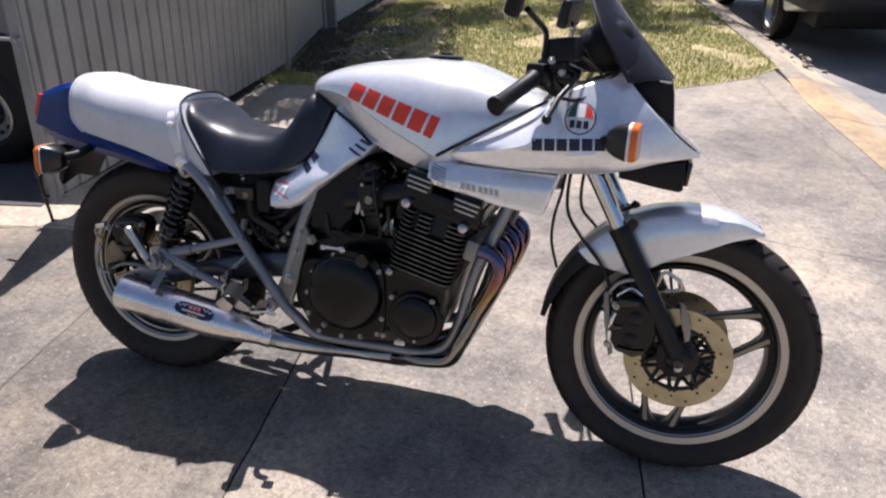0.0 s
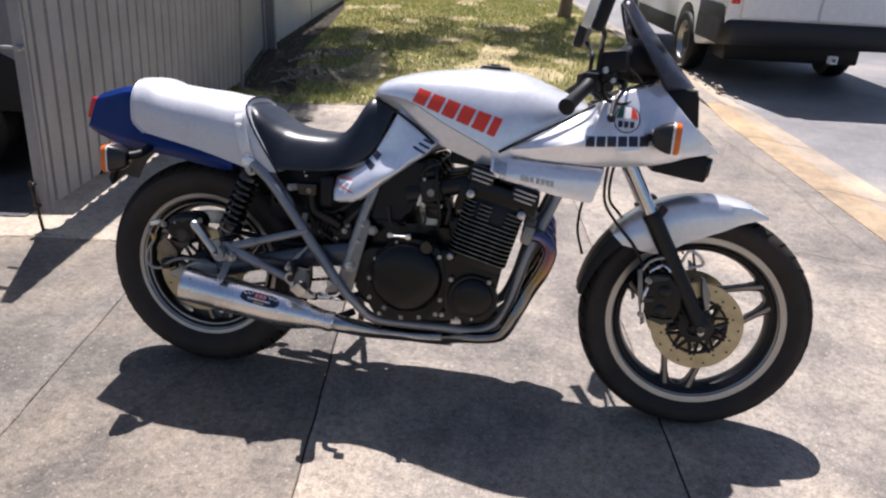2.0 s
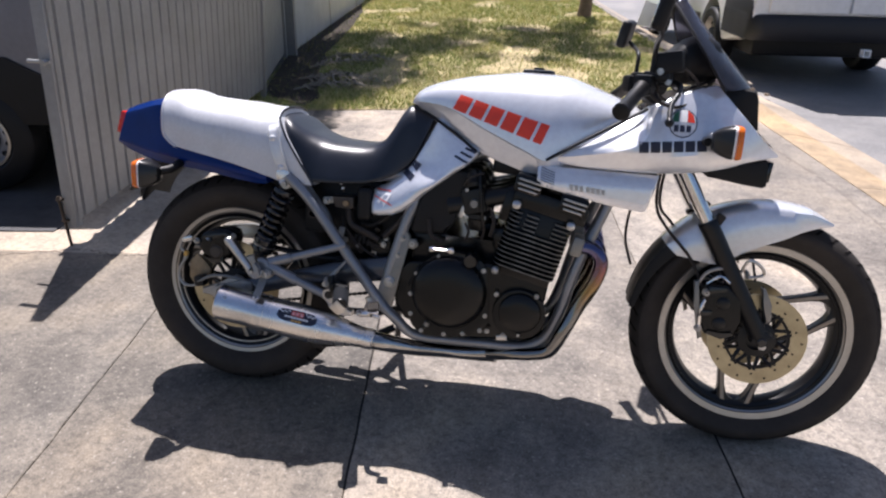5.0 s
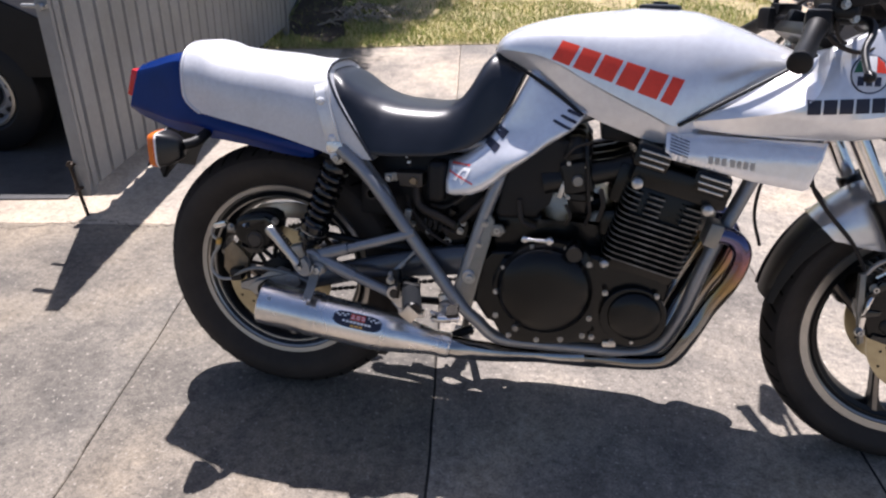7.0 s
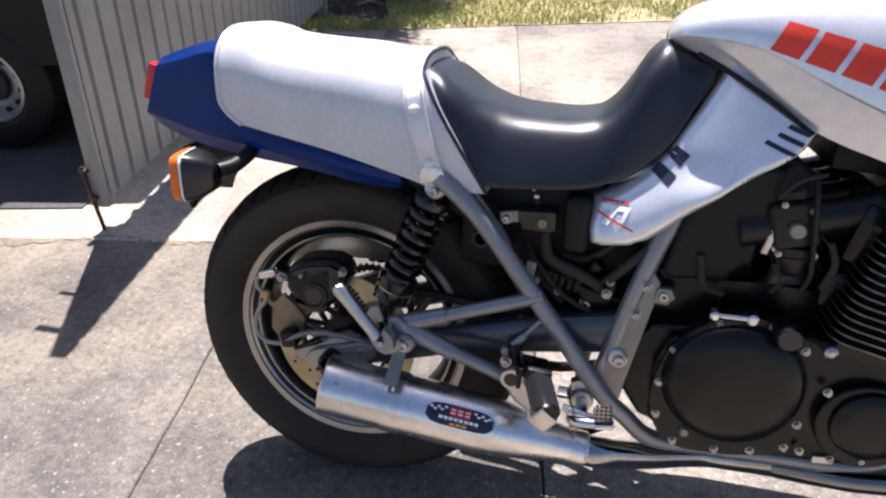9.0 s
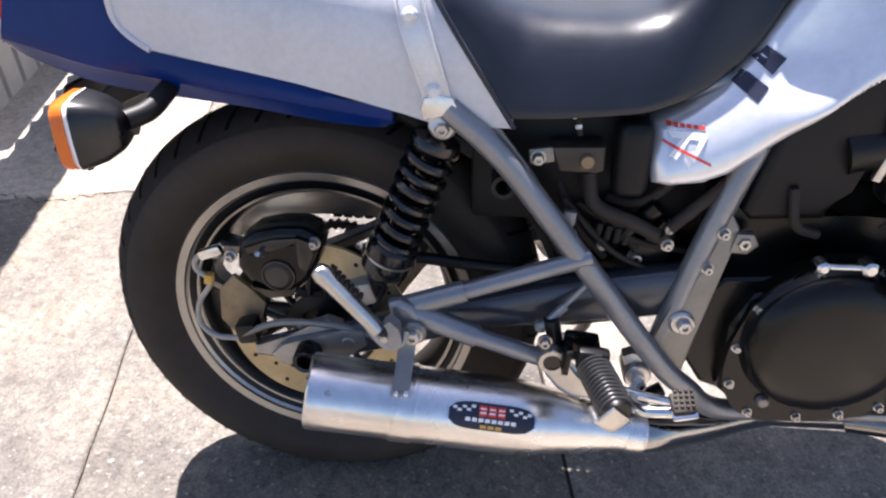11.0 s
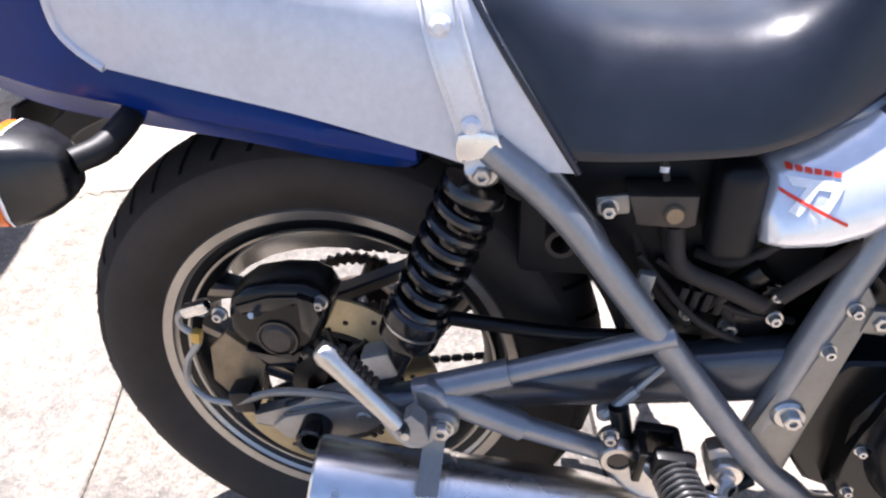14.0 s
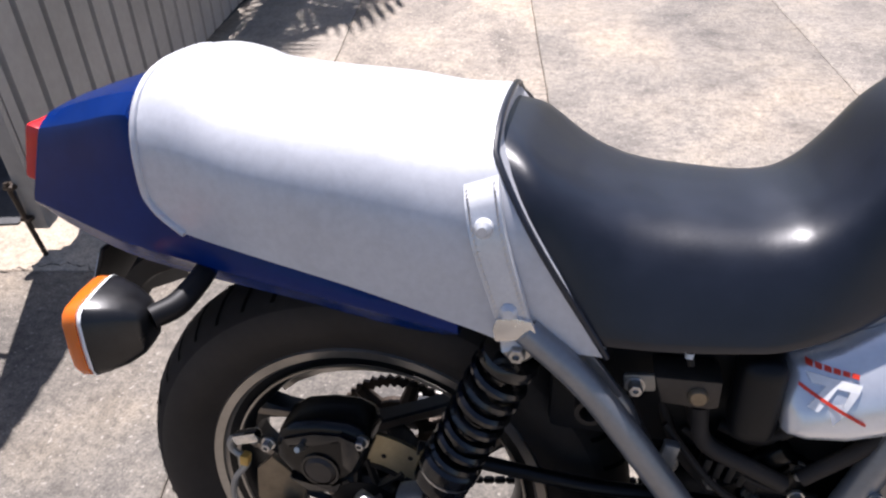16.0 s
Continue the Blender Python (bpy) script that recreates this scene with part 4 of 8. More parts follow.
F_CREASE = [(0.90, 0.792), (1.03, 0.814), (1.10, 0.832), (1.135, 0.855), (1.150, 0.900), (1.160, 1.0)]


def fair_y(x, z):
    w, zm = curve_of(F_W, x) + 0.004, 0.822
    y = w - (2.4 * (z - zm) ** 2 if z > zm else 0.55 * (zm - z))
    zc = curve_of(F_CREASE, x)
    if z > zc:
        y -= 0.85 * (z - zc) - 0.02 * min(0.02, z - zc)
    return max(y, 0.03)


F_TOP = FAIR[:14]
F_LOW = [FAIR[0]] + FAIR[:13:-1]


def fairing_panel(sgn):
    """The fairing side as a smooth grid between its upper and lower edge, with a row along the crease."""
    rows = []
    for k in range(92):
        x = 0.903 + (1.482 - 0.903) * k / 91
        zt, zb = curve_of(F_TOP, x), curve_of(F_LOW, x)
        zc = min(max(curve_of(F_CREASE, x), zb + (zt - zb) * 0.12), zt - (zt - zb) * 0.06)
        h = zt - zb
        e = min(0.005, h * 0.04)
        zs = [zt, zt - e * 0.4, zt - e] + [zt - e + (zc - zt + e) * q / 8 for q in range(1, 9)]
        zs += [zc + (zb + e - zc) * q / 9 for q in range(1, 10)] + [zb + e * 0.4, zb]
        row = []
        for i, z in enumerate(zs):
            cut = {0: 0.005, 1: 0.0015, len(zs) - 2: 0.0015, len(zs) - 1: 0.005}.get(i, 0)
            row.append((x, sgn * (fair_y(x, z) - cut), z))
        row = [(x, row[0][1] - sgn * 0.02, zt)] + row + [(x, row[-1][1] - sgn * 0.02, zb)]
        rows.append(row)
    bm = bmesh.new()
    loft(bm, rows, caps=False, closed=False)
    return bm


fairing = None
for sgn in (-1, 1):
    ob = part("fairing_side", fairing_panel(sgn), M["silver"], bike, "silver painted half fairing side", angle=24)
    fairing = fairing or ob
bm = bmesh.new()
rings = []
for k in range(11):
    t = k / 10
    x = 1.385 + (1.486 - 1.385) * t
    z = 0.909 + (0.829 - 0.909) * t
    w = fair_y(min(x, 1.482), z) - 0.004
    rings.append([(x, -w * c, z + 0.006 * (1 - c * c)) for c in (1, 0.8, 0.5, 0, -0.5, -0.8, -1)])
loft(bm, rings, caps=False, closed=False)
rings = [[(x, -w * c, z) for c in (1, 0.5, 0, -0.5, -1)] for x, z, w in ((1.484, 0.827, 0.055), (1.44, 0.818, 0.10), (1.38, 0.808, 0.145))]
loft(bm, rings, caps=False, closed=False)
part("nose_cowl", bm, M["silver"], bike, "pointed silver nose cowl")
bm = bmesh.new()
prism(bm, [(1.300, 0.990), (1.335, 0.990), (1.402, 0.986), (1.408, 0.960), (1.418, 0.890), (1.400, 0.885), (1.33, 0.92)], -0.098, 0.098, 0.006)
part("screen_base", bm, M["plastic"], bike, "black plastic cowl below the screen")
bm = bmesh.new()
prism(bm, [(1.310, 0.790), (1.452, 0.815), (1.456, 0.752), (1.448, 0.746), (1.400, 0.752), (1.312, 0.765)], -0.108, 0.108, 0.006)
part("headlight_shell", bm, M["plastic"], bike, "black headlight surround under the nose")
bm = bmesh.new()
box(bm, (1.462, 0, 0.785), (0.012, 0.18, 0.055), (0, 6, 0), 0.005)
part("headlight", bm, M["glass_dark"], bike, "rectangular headlight glass")

# windscreen
bm = bmesh.new()
rings = []
for k in range(15):
    v = k / 14
    cx, cz = 1.408 - 0.206 * v - 0.012 * math.sin(math.pi * v), 0.992 + 0.232 * v + 0.006 * math.sin(math.pi * v)
    h = 0.150 * (1 - v) ** 0.8 + 0.012 + 0.05 * math.sin(math.pi * v)
    row = []
    for j in range(13):
        u = -1 + j / 6
        row.append((cx - (0.096 - 0.080 * v) * u * u, h * u, cz - (0.012 + 0.016 * v) * u * u))
    rings.append(row)
loft(bm, rings, caps=False, closed=False)
bmesh.ops.recalc_face_normals(bm, faces=bm.faces)
bmesh.ops.solidify(bm, geom=bm.faces[:], thickness=0.003)
screen = part("windscreen", bm, M["shade_glass"], bike, "small dark tinted windscreen", angle=60)
screen.visible_shadow = True
bm = bmesh.new()
edge = [Vector(r[0]) for r in rings] + [Vector(p) for p in rings[-1]] + [Vector(r[-1]) for r in reversed(rings)]
tube(bm, edge, 0.0035, 6, smooth=False)
part("screen_edge", bm, M["plastic"], screen, "black rubber edging")

# lower cowl panels beside the oil cooler
LOW = [(0.884, 0.771), (0.95, 0.772), (1.06, 0.769), (1.183, 0.767), (1.178, 0.74), (1.160, 0.678), (1.150, 0.674), (1.058, 0.687), (0.98, 0.704), (0.898, 0.722), (0.884, 0.735)]
low_panel = None
for sgn in (-1, 1):
    ob = part("lower_panel", shell(LOW, lambda x, z: 0.203 - 0.35 * max(0, z - 0.735) - 0.05 * (x - 0.9), 0.006, 0.05, sgn=sgn), M["silver"], bike, "silver lower panel with vent lines")
    low_panel = low_panel or ob


# ---- wheels ----
def wheel(name, cx, rim_r, half, tyre_r, tyre_half, spokes, first, label, lip=0.0135):
    m = Matrix.Translation((cx, 0, AXLE))
    bm = bmesh.new()
    h = half
    prof = [(rim_r, -h), (rim_r - 0.002, -h - 0.003), (rim_r - lip, -h - 0.001), (rim_r - lip - 0.001, -h + 0.003), (rim_r - lip - 0.005, -h + 0.007), (rim_r - max(0.032, lip + 0.010), -h + 0.012), (rim_r - 0.044, -0.016), (rim_r - 0.049, 0), (rim_r - 0.050, h - 0.016), (rim_r - 0.046, h - 0.004), (rim_r - 0.030, h), (rim_r - 0.017, h + 0.001), (rim_r - 0.002, h + 0.003), (rim_r, h), (rim_r - 0.02, h * 0.4), (rim_r - 0.02, -h * 0.4)]
    lathe(bm, prof, m, 96, closed=True)
    w = part(name, bm, [M["black"], M["alloy"]], bike, label, angle=30)
    for p in w.data.polygons:
        c = p.center
        r = math.hypot(c.x - cx, c.z - AXLE)
        if (r > rim_r - lip - 0.0043 and abs(c.y) > h - 0.006) or (c.y > h - 0.010 and r < rim_r - 0.022):
            p.material_index = 1
    bm = bmesh.new()
    lathe(bm, [(rim_r - 0.0300, -h + 0.0085), (rim_r - 0.0305, -h + 0.0065), (rim_r - 0.0335, -h + 0.0070), (rim_r - 0.0345, -h + 0.0105)], m, 96)
    part("rim_step", bm, M["alloy"] if cx < 0.5 else M["black"], w, "thin step inside the rim")
    # hub
    bm = bmesh.new()
    lathe(bm, [(0, -0.062), (0.030, -0.062), (0.034, -0.058), (0.036, -0.04), (0.052, -0.034), (0.052, 0.034), (0.036, 0.04), (0.034, 0.058), (0.030, 0.062), (0, 0.062)], m, 40)
    part("hub", bm, M["black"], w)
    # paired spokes
    for k in range(spokes):
        stub = bmesh.new()
        a2 = radians(first + 360 / spokes * (k + 0.5))
        tube(stub, [m @ Vector((math.cos(a2) * 0.04, 0, math.sin(a2) * 0.04)), m @ Vector((math.cos(a2) * 0.092, 0, math.sin(a2) * 0.092))], [0.024, 0.017], 12, smooth=False)
        part("spoke_root", stub, M["black"], w)
        for sd in (-1, 1):
            a0, a1 = radians(first + 360 / spokes * k + sd * 66), radians(first + 360 / spokes * k + sd * 8.6)
            p0 = Vector((math.cos(a0) * 0.080, 0, math.sin(a0) * 0.080))
            p1 = Vector((math.cos(a1) * (rim_r - 0.036), 0, math.sin(a1) * (rim_r - 0.036)))
            d = (p1 - p0).normalized()
            s = Vector((-d.z, 0, d.x))
            bm = bmesh.new()
            rg = []
            for t, wd, th in ((0, 0.0115, 0.020), (0.15, 0.0085, 0.016), (0.5, 0.0075, 0.014), (0.76, 0.0085, 0.015), (0.88, 0.012, 0.017), (0.95, 0.019, 0.018), (1.0, 0.032, 0.018)):
                q = p0.lerp(p1, t)
                rg.append([q + s * wd - Vector((0, th * 0.8, 0)), q + s * min(wd * 0.6, 0.0052) - Vector((0, th, 0)), q - s * min(wd * 0.6, 0.0052) - Vector((0, th, 0)), q - s * wd - Vector((0, th * 0.8, 0)), q - s * wd + Vector((0, th * 0.8, 0)), q - s * wd * 0.75 + Vector((0, th, 0)), q + s * wd * 0.75 + Vector((0, th, 0)), q + s * wd + Vector((0, th * 0.8, 0))])
            loft(bm, rg)
            bmesh.ops.transform(bm, matrix=m, verts=bm.verts)
            sp = part("spoke", bm, [M["black"], M["spoke_face"]], w, angle=25)
            for p in sp.data.polygons:
                if all(v % 8 in (1, 2) for v in p.vertices):
                    p.material_index = 1
    # tyre: carcass with a slight bead line and tread grooves
    bm = bmesh.new()
    prof = []
    sec = [(rim_r - 0.004, -half + 0.002), (rim_r + 0.006, -half - 0.004), (rim_r + 0.018, -tyre_half * 0.86), (rim_r + 0.032, -tyre_half * 0.98), (rim_r + (tyre_r - rim_r) * 0.50, -tyre_half), (rim_r + (tyre_r - rim_r) * 0.68, -tyre_half * 0.93), (rim_r + (tyre_r - rim_r) * 0.84, -tyre_half * 0.70), (rim_r + (tyre_r - rim_r) * 0.95, -tyre_half * 0.40), (tyre_r, 0)]
    prof = sec + [(r, -y) for r, y in reversed(sec[:-1])]
    lathe(bm, prof, m, 120)
    ty = part("tyre", bm, [M["rubber"], M["tread"]], w, "worn black rubber tyre", angle=60)
    for p in ty.data.polygons:
        if math.hypot(p.center.x - cx, p.center.z - AXLE) > rim_r + (tyre_r - rim_r) * 0.70:
            p.material_index = 1
    bm = bmesh.new()
    for side in (-1, 1):
        for k in range(44):
            a = 360 / 44 * (k + (0.5 if side > 0 else 0))
            pts = []
            for f, da in ((0.985, 0), (0.93, 1.4), (0.82, 3.2), (0.76, 4.0)):
                r = rim_r + (tyre_r - rim_r) * f + 0.0012
                yy = side * tyre_half * (0.16 if f > 0.98 else 0.46 if f > 0.9 else 0.745 if f > 0.8 else 0.825)
                pts.append((r, yy, radians(a + da)))
            row0 = [bm.verts.new(m @ Vector((r * math.cos(t - 0.0105), y, r * math.sin(t - 0.0105)))) for r, y, t in pts]
            row1 = [bm.verts.new(m @ Vector((r * math.cos(t + 0.0105), y, r * math.sin(t + 0.0105)))) for r, y, t in pts]
            for i in range(3):
                bm.faces.new((row0[i], row0[i + 1], row1[i + 1], row1[i]))
    tagged(part("tread_groove", bm, M["groove"], w), kind="stuff")
    return w


FRONT_WHEEL = wheel("front_wheel", WB, 0.2555, 0.034, 0.332, 0.052, 3, 25.6, "black cast wheel with bright rim", lip=0.019)
REAR_WHEEL = wheel("rear_wheel", 0.0, 0.2320, 0.042, 0.332, 0.062, 3, 161, "black cast wheel with bright rim")


def brake_disc(cx, y, r0, r1, holes, parent, wheel_side=-1):
    m = Matrix.Translation((cx, 0, AXLE))
    bm = bmesh.new()
    lathe(bm, [(r0, y - 0.0025), (r1, y - 0.0025), (r1, y + 0.0025), (r0, y + 0.0025)], m, 72, closed=True)
    d = part("brake_disc", bm, M["disc"], parent, "brass-tinted steel brake disc", angle=30)
    bm = bmesh.new()
    for k in range(holes):
        a = 2 * math.pi * k / holes
        rr = r0 + (r1 - r0) * (0.35 if k % 2 else 0.68)
        disc_y(bm, cx + rr * math.cos(a), y - 0.0032, AXLE + rr * math.sin(a), 0.0034, 0.002, 0.0002, 10)
    tagged(part("disc_hole", bm, M["joint"], parent), kind="stuff")
    for k in range(20):
        a = 2 * math.pi * (k // 2) / 10
        a2 = a + (-0.26 if k % 2 else 0.26)
        bm = bmesh.new()
        tube(bm, [(cx + 0.045 * math.cos(a), y + 0.006, AXLE + 0.045 * math.sin(a)), (cx + (r0 + 0.004) * math.cos(a2), y, AXLE + (r0 + 0.004) * math.sin(a2))], 0.0055, 6, smooth=False)
        part("carrier_arm", bm, M["black"], parent)
    bm = bmesh.new()
    lathe(bm, [(r0 - 0.008, y - 0.003), (r0 - 0.001, y - 0.003), (r0 - 0.001, y + 0.006), (r0 - 0.008, y + 0.006)], m, 60, closed=True)
    part("carrier_ring", bm, M["black"], parent)
    bm = bmesh.new()
    lathe(bm, [(0.03, y + 0.014), (0.05, y + 0.012), (0.05, y), (0.03, y - 0.004)], m, 32, closed=True)
    part("disc_carrier", bm, M["black"], parent)
    return d


for y in (-0.072, 0.072):
    brake_disc(WB, y, 0.085, 0.128, 20, FRONT_WHEEL)
brake_disc(0.0, -0.076, 0.090, 0.137, 24, REAR_WHEEL)
# ---- frame ----
def both(fn):
    for sgn in (-1, 1):
        fn(sgn)


def frame_tubes(s):
    bm = bmesh.new()
    tube(bm, [(0.195, s * 0.148, 0.690), (0.260, s * 0.152, 0.632), (0.345, s * 0.158, 0.525), (0.469, s * 0.160, 0.361), (0.520, s * 0.154, 0.308), (0.569, s * 0.138, 0.262), (0.66, s * 0.124, 0.251), (0.76, s * 0.122, 0.252), (0.858, s * 0.124, 0.255), (0.905, s * 0.128, 0.267), (0.943, s * 0.132, 0.298), (0.973, s * 0.140, 0.375), (1.002, s * 0.145, 0.495), (1.043, s * 0.135, 0.610), (1.085, s * 0.115, 0.720), (1.125, s * 0.06, 0.830)], 0.0150, 16, per=6)
    part("frame_tube", bm, M["frame"], bike, "grey painted steel frame tube")
    bm = bmesh.new()
    tube(bm, [(0.600, s * 0.080, 0.72), (0.566, s * 0.112, 0.66), (0.540, s * 0.126, 0.604), (0.505, s * 0.134, 0.490), (0.472, s * 0.142, 0.362)], 0.0150, 16)
    part("frame_tube", bm, M["frame"], bike)
    bm = bmesh.new()
    tube(bm, [(0.140, s * 0.182, 0.440), (0.22, s * 0.176, 0.464)], 0.0145, 16, smooth=False)
    tube(bm, [(0.215, s * 0.176, 0.4625), (0.372, s * 0.162, 0.511)], 0.0115, 16, smooth=False)
    part("subframe_tube", bm, M["frame"], bike)
    bm = bmesh.new()
    tube(bm, [(0.140, s * 0.186, 0.442), (0.235, s * 0.186, 0.402)], 0.0150, 16, smooth=False)
    tube(bm, [(0.230, s * 0.186, 0.404), (0.322, s * 0.170, 0.360)], 0.0120, 16, smooth=False)
    part("subframe_tube", bm, M["frame"], bike)
    bm = bmesh.new()
    tube(bm, [(0.375, s * 0.150, 0.468), (0.345, s * 0.157, 0.433)], 0.0036, 8, smooth=False)
    tube(bm, [(0.347, s * 0.157, 0.435), (0.318, s * 0.164, 0.404)], 0.0062, 8, smooth=False)
    disc_y(bm, 0.318, s * 0.166, 0.404, 0.0085, 0.012, 0.002, 12)
    part("linkage_rod", bm, M["galv"], bike)
    bm = bmesh.new()
    prism(bm, [(0.528, 0.576), (0.549, 0.546), (0.545, 0.520), (0.508, 0.342), (0.492, 0.330), (0.468, 0.358), (0.464, 0.384)], s * 0.156, s * 0.142, 0.003)
    for v in bm.verts:
        v.co.y -= s * 0.09 * (v.co.z - 0.38)
    plate = part("frame_plate", bm, M["plate"], bike, "cast grey alloy frame gusset plate")
    if s < 0:
        for x, z, r in ((0.500, 0.412, 0.0100), (0.518, 0.492, 0.0058), (0.529, 0.541, 0.0058)):
            bm = bmesh.new()
            bolt(bm, x, -0.156 if r < 0.009 else -0.166, z, r, 0.012)
            if r > 0.009:
                disc_y(bm, x - 0.003, -0.158, z + 0.002, 0.0165, 0.012, 0.003, 24)
            part("bolt", bm, M["bolt"], plate)
    bm = bmesh.new()
    prism(bm, [(0.124, 0.456), (0.140, 0.460), (0.156, 0.452), (0.166, 0.432), (0.170, 0.412), (0.160, 0.399), (0.144, 0.402), (0.130, 0.424)], s * 0.202, s * 0.180, 0.008, 3)
    part("footrest_bracket", bm, M["frame"], bike)


both(frame_tubes)
bm = bmesh.new()
tube(bm, [(0.16, -0.11, 0.70), (0.22, -0.115, 0.665), (0.285, -0.115, 0.60), (0.305, -0.11, 0.56)], 0.011, 12)
part("frame_tube", bm, M["frame"], bike)
for y in (-0.12, 0.12):
    bm = bmesh.new()
    tube(bm, [(0.0, y, 0.715), (0.15, y, 0.700), (0.35, y * 0.9, 0.690), (0.55, y * 0.7, 0.72), (0.80, y * 0.4, 0.80), (1.12, y * 0.3, 0.87)], 0.014, 12)
    part("frame_tube", bm, M["frame"], bike)

# ---- swing arm, chain, shocks ----
def swing(s):
    bm = bmesh.new()
    rings = []
    for x, z, h, w in ((-0.045, 0.326, 0.014, 0.010), (-0.03, 0.327, 0.022, 0.012), (0.02, 0.334, 0.026, 0.014), (0.12, 0.361, 0.025, 0.015), (0.25, 0.400, 0.025, 0.016), (0.34, 0.419, 0.031, 0.017), (0.45, 0.438, 0.034, 0.018), (0.52, 0.450, 0.034, 0.018)):
        y = s * 0.118
        rings.append([(x, y - w, z - h + 0.006), (x, y - w + 0.006, z - h), (x, y + w - 0.006, z - h), (x, y + w, z - h + 0.006), (x, y + w, z + h - 0.006), (x, y + w - 0.006, z + h), (x, y - w + 0.006, z + h), (x, y - w, z + h - 0.006)])
    loft(bm, rings)
    part("swing_arm", bm, M["swing"], bike, "grey painted swing arm", angle=50)


both(swing)
for sd in (-1, 1):
    bm = bmesh.new()
    prism(bm, [(-0.056, 0.322), (-0.040, 0.338), (0.000, 0.352), (0.050, 0.368), (0.078, 0.366), (0.082, 0.345), (0.060, 0.326), (0.010, 0.306), (-0.040, 0.304)], sd * 0.140, sd * 0.131, 0.003, 2)
    disc_y(bm, 0.056, sd * 0.142, 0.348, 0.009, 0.008, 0.002, 16)
    part("chain_adjuster", bm, M["cast"], bike, "dull cast alloy axle adjuster plate", angle=35)
bm = bmesh.new()
lathe(bm, [(0, -0.150), (0.011, -0.150), (0.012, -0.168), (0.0165, -0.170), (0.0185, -0.166), (0.0185, -0.128), (0, -0.128)], Matrix.Translation((0, 0, AXLE)), 24)
tube(bm, [(0, -0.13, AXLE), (0, 0.14, AXLE)], 0.0095, 12, smooth=False)
part("rear_axle", bm, M["gloss_black"], bike, "black axle nut")
bm = bmesh.new()
m = Matrix.Translation((0, 0, AXLE))
teeth = []
for k in range(84):
    a = 2 * math.pi * k / 84
    r = 0.094 if k % 2 else 0.088
    teeth.append((r * math.cos(a), AXLE + r * math.sin(a)))
loft(bm, [[(x, y, z) for x, z in teeth] for y in (0.086, 0.092)] + [[(x * 0.84, y, AXLE + (z - AXLE) * 0.84) for x, z in teeth] for y in (0.092, 0.086)] + [[(x, 0.086, z) for x, z in teeth]], caps=False)
for k in range(6):
    a = radians(14 + 60 * k)
    tube(bm, [(0.04 * math.cos(a), 0.086, AXLE + 0.04 * math.sin(a)), (0.086 * math.cos(a), 0.089, AXLE + 0.086 * math.sin(a))], [0.014, 0.010], 8, smooth=False)
    disc_y(bm, 0.070 * math.cos(a), 0.082, AXLE + 0.070 * math.sin(a), 0.010, 0.012, 0.002, 12)
lathe(bm, [(0.030, 0.080), (0.052, 0.080), (0.052, 0.094), (0.030, 0.094)], m, 32, closed=True)
part("rear_sprocket", bm, M["sprocket"], bike, "toothed steel rear sprocket", smooth=False)
link = bmesh.new()
box(link, (0, 0, 0), (0.0165, 0.012, 0.010), bevel=0.003, segs=1)
link_mesh = finish(link, "chain_link", M["black"], bike)
link_mesh.location = (-0.02, 0.089, AXLE - 0.106)
for side in (-1, 1):
    n = 32
    for k in range(n):
        t = k / (n - 1)
        o = new("chain_link", link_mesh.data)
        o.parent = bike
        o.location = (0.0 + 0.53 * t, 0.089, AXLE + side * (0.106 - 0.060 * t) + 0.042 * (t - 0.08))
        o.rotation_euler = (0, -math.atan2(side * -0.060 + 0.042, 0.53), 0)
bm = bmesh.new()
GUARD = [(-0.179, 0.395), (-0.166, 0.422), (-0.150, 0.449), (-0.115, 0.471), (-0.075, 0.482), (-0.012, 0.486), (0.054, 0.480), (0.20, 0.470), (0.40, 0.474)]
GUARD_IN = [(0.40, 0.450), (0.20, 0.442), (0.047, 0.441), (0.001, 0.442), (-0.044, 0.441), (-0.080, 0.438), (-0.113, 0.428), (-0.151, 0.407), (-0.173, 0.382)]
prism(bm, GUARD + GUARD_IN, 0.072, 0.100, 0.003)
part("chain_guard", bm, M["bare"], bike, "dull alloy chain guard", angle=35)
bm = bmesh.new()
tube(bm, [(0.075, -0.096, 0.474), (0.109, -0.092, 0.467), (0.260, -0.090, 0.449), (0.346, -0.085, 0.446), (0.42, -0.08, 0.44)], 0.0085, 10)
part("torque_rod", bm, M["black"], bike, "black brake torque rod")
bm = bmesh.new()
prism(bm, [(0.318, 0.640), (0.500, 0.640), (0.560, 0.56), (0.545, 0.397), (0.480, 0.372), (0.400, 0.408), (0.350, 0.462), (0.345, 0.50), (0.330, 0.53)], -0.060, 0.075, 0.012, 2)
part("gearbox_housing", bm, M["engine"], bike, "black rear of the gearbox", angle=35)


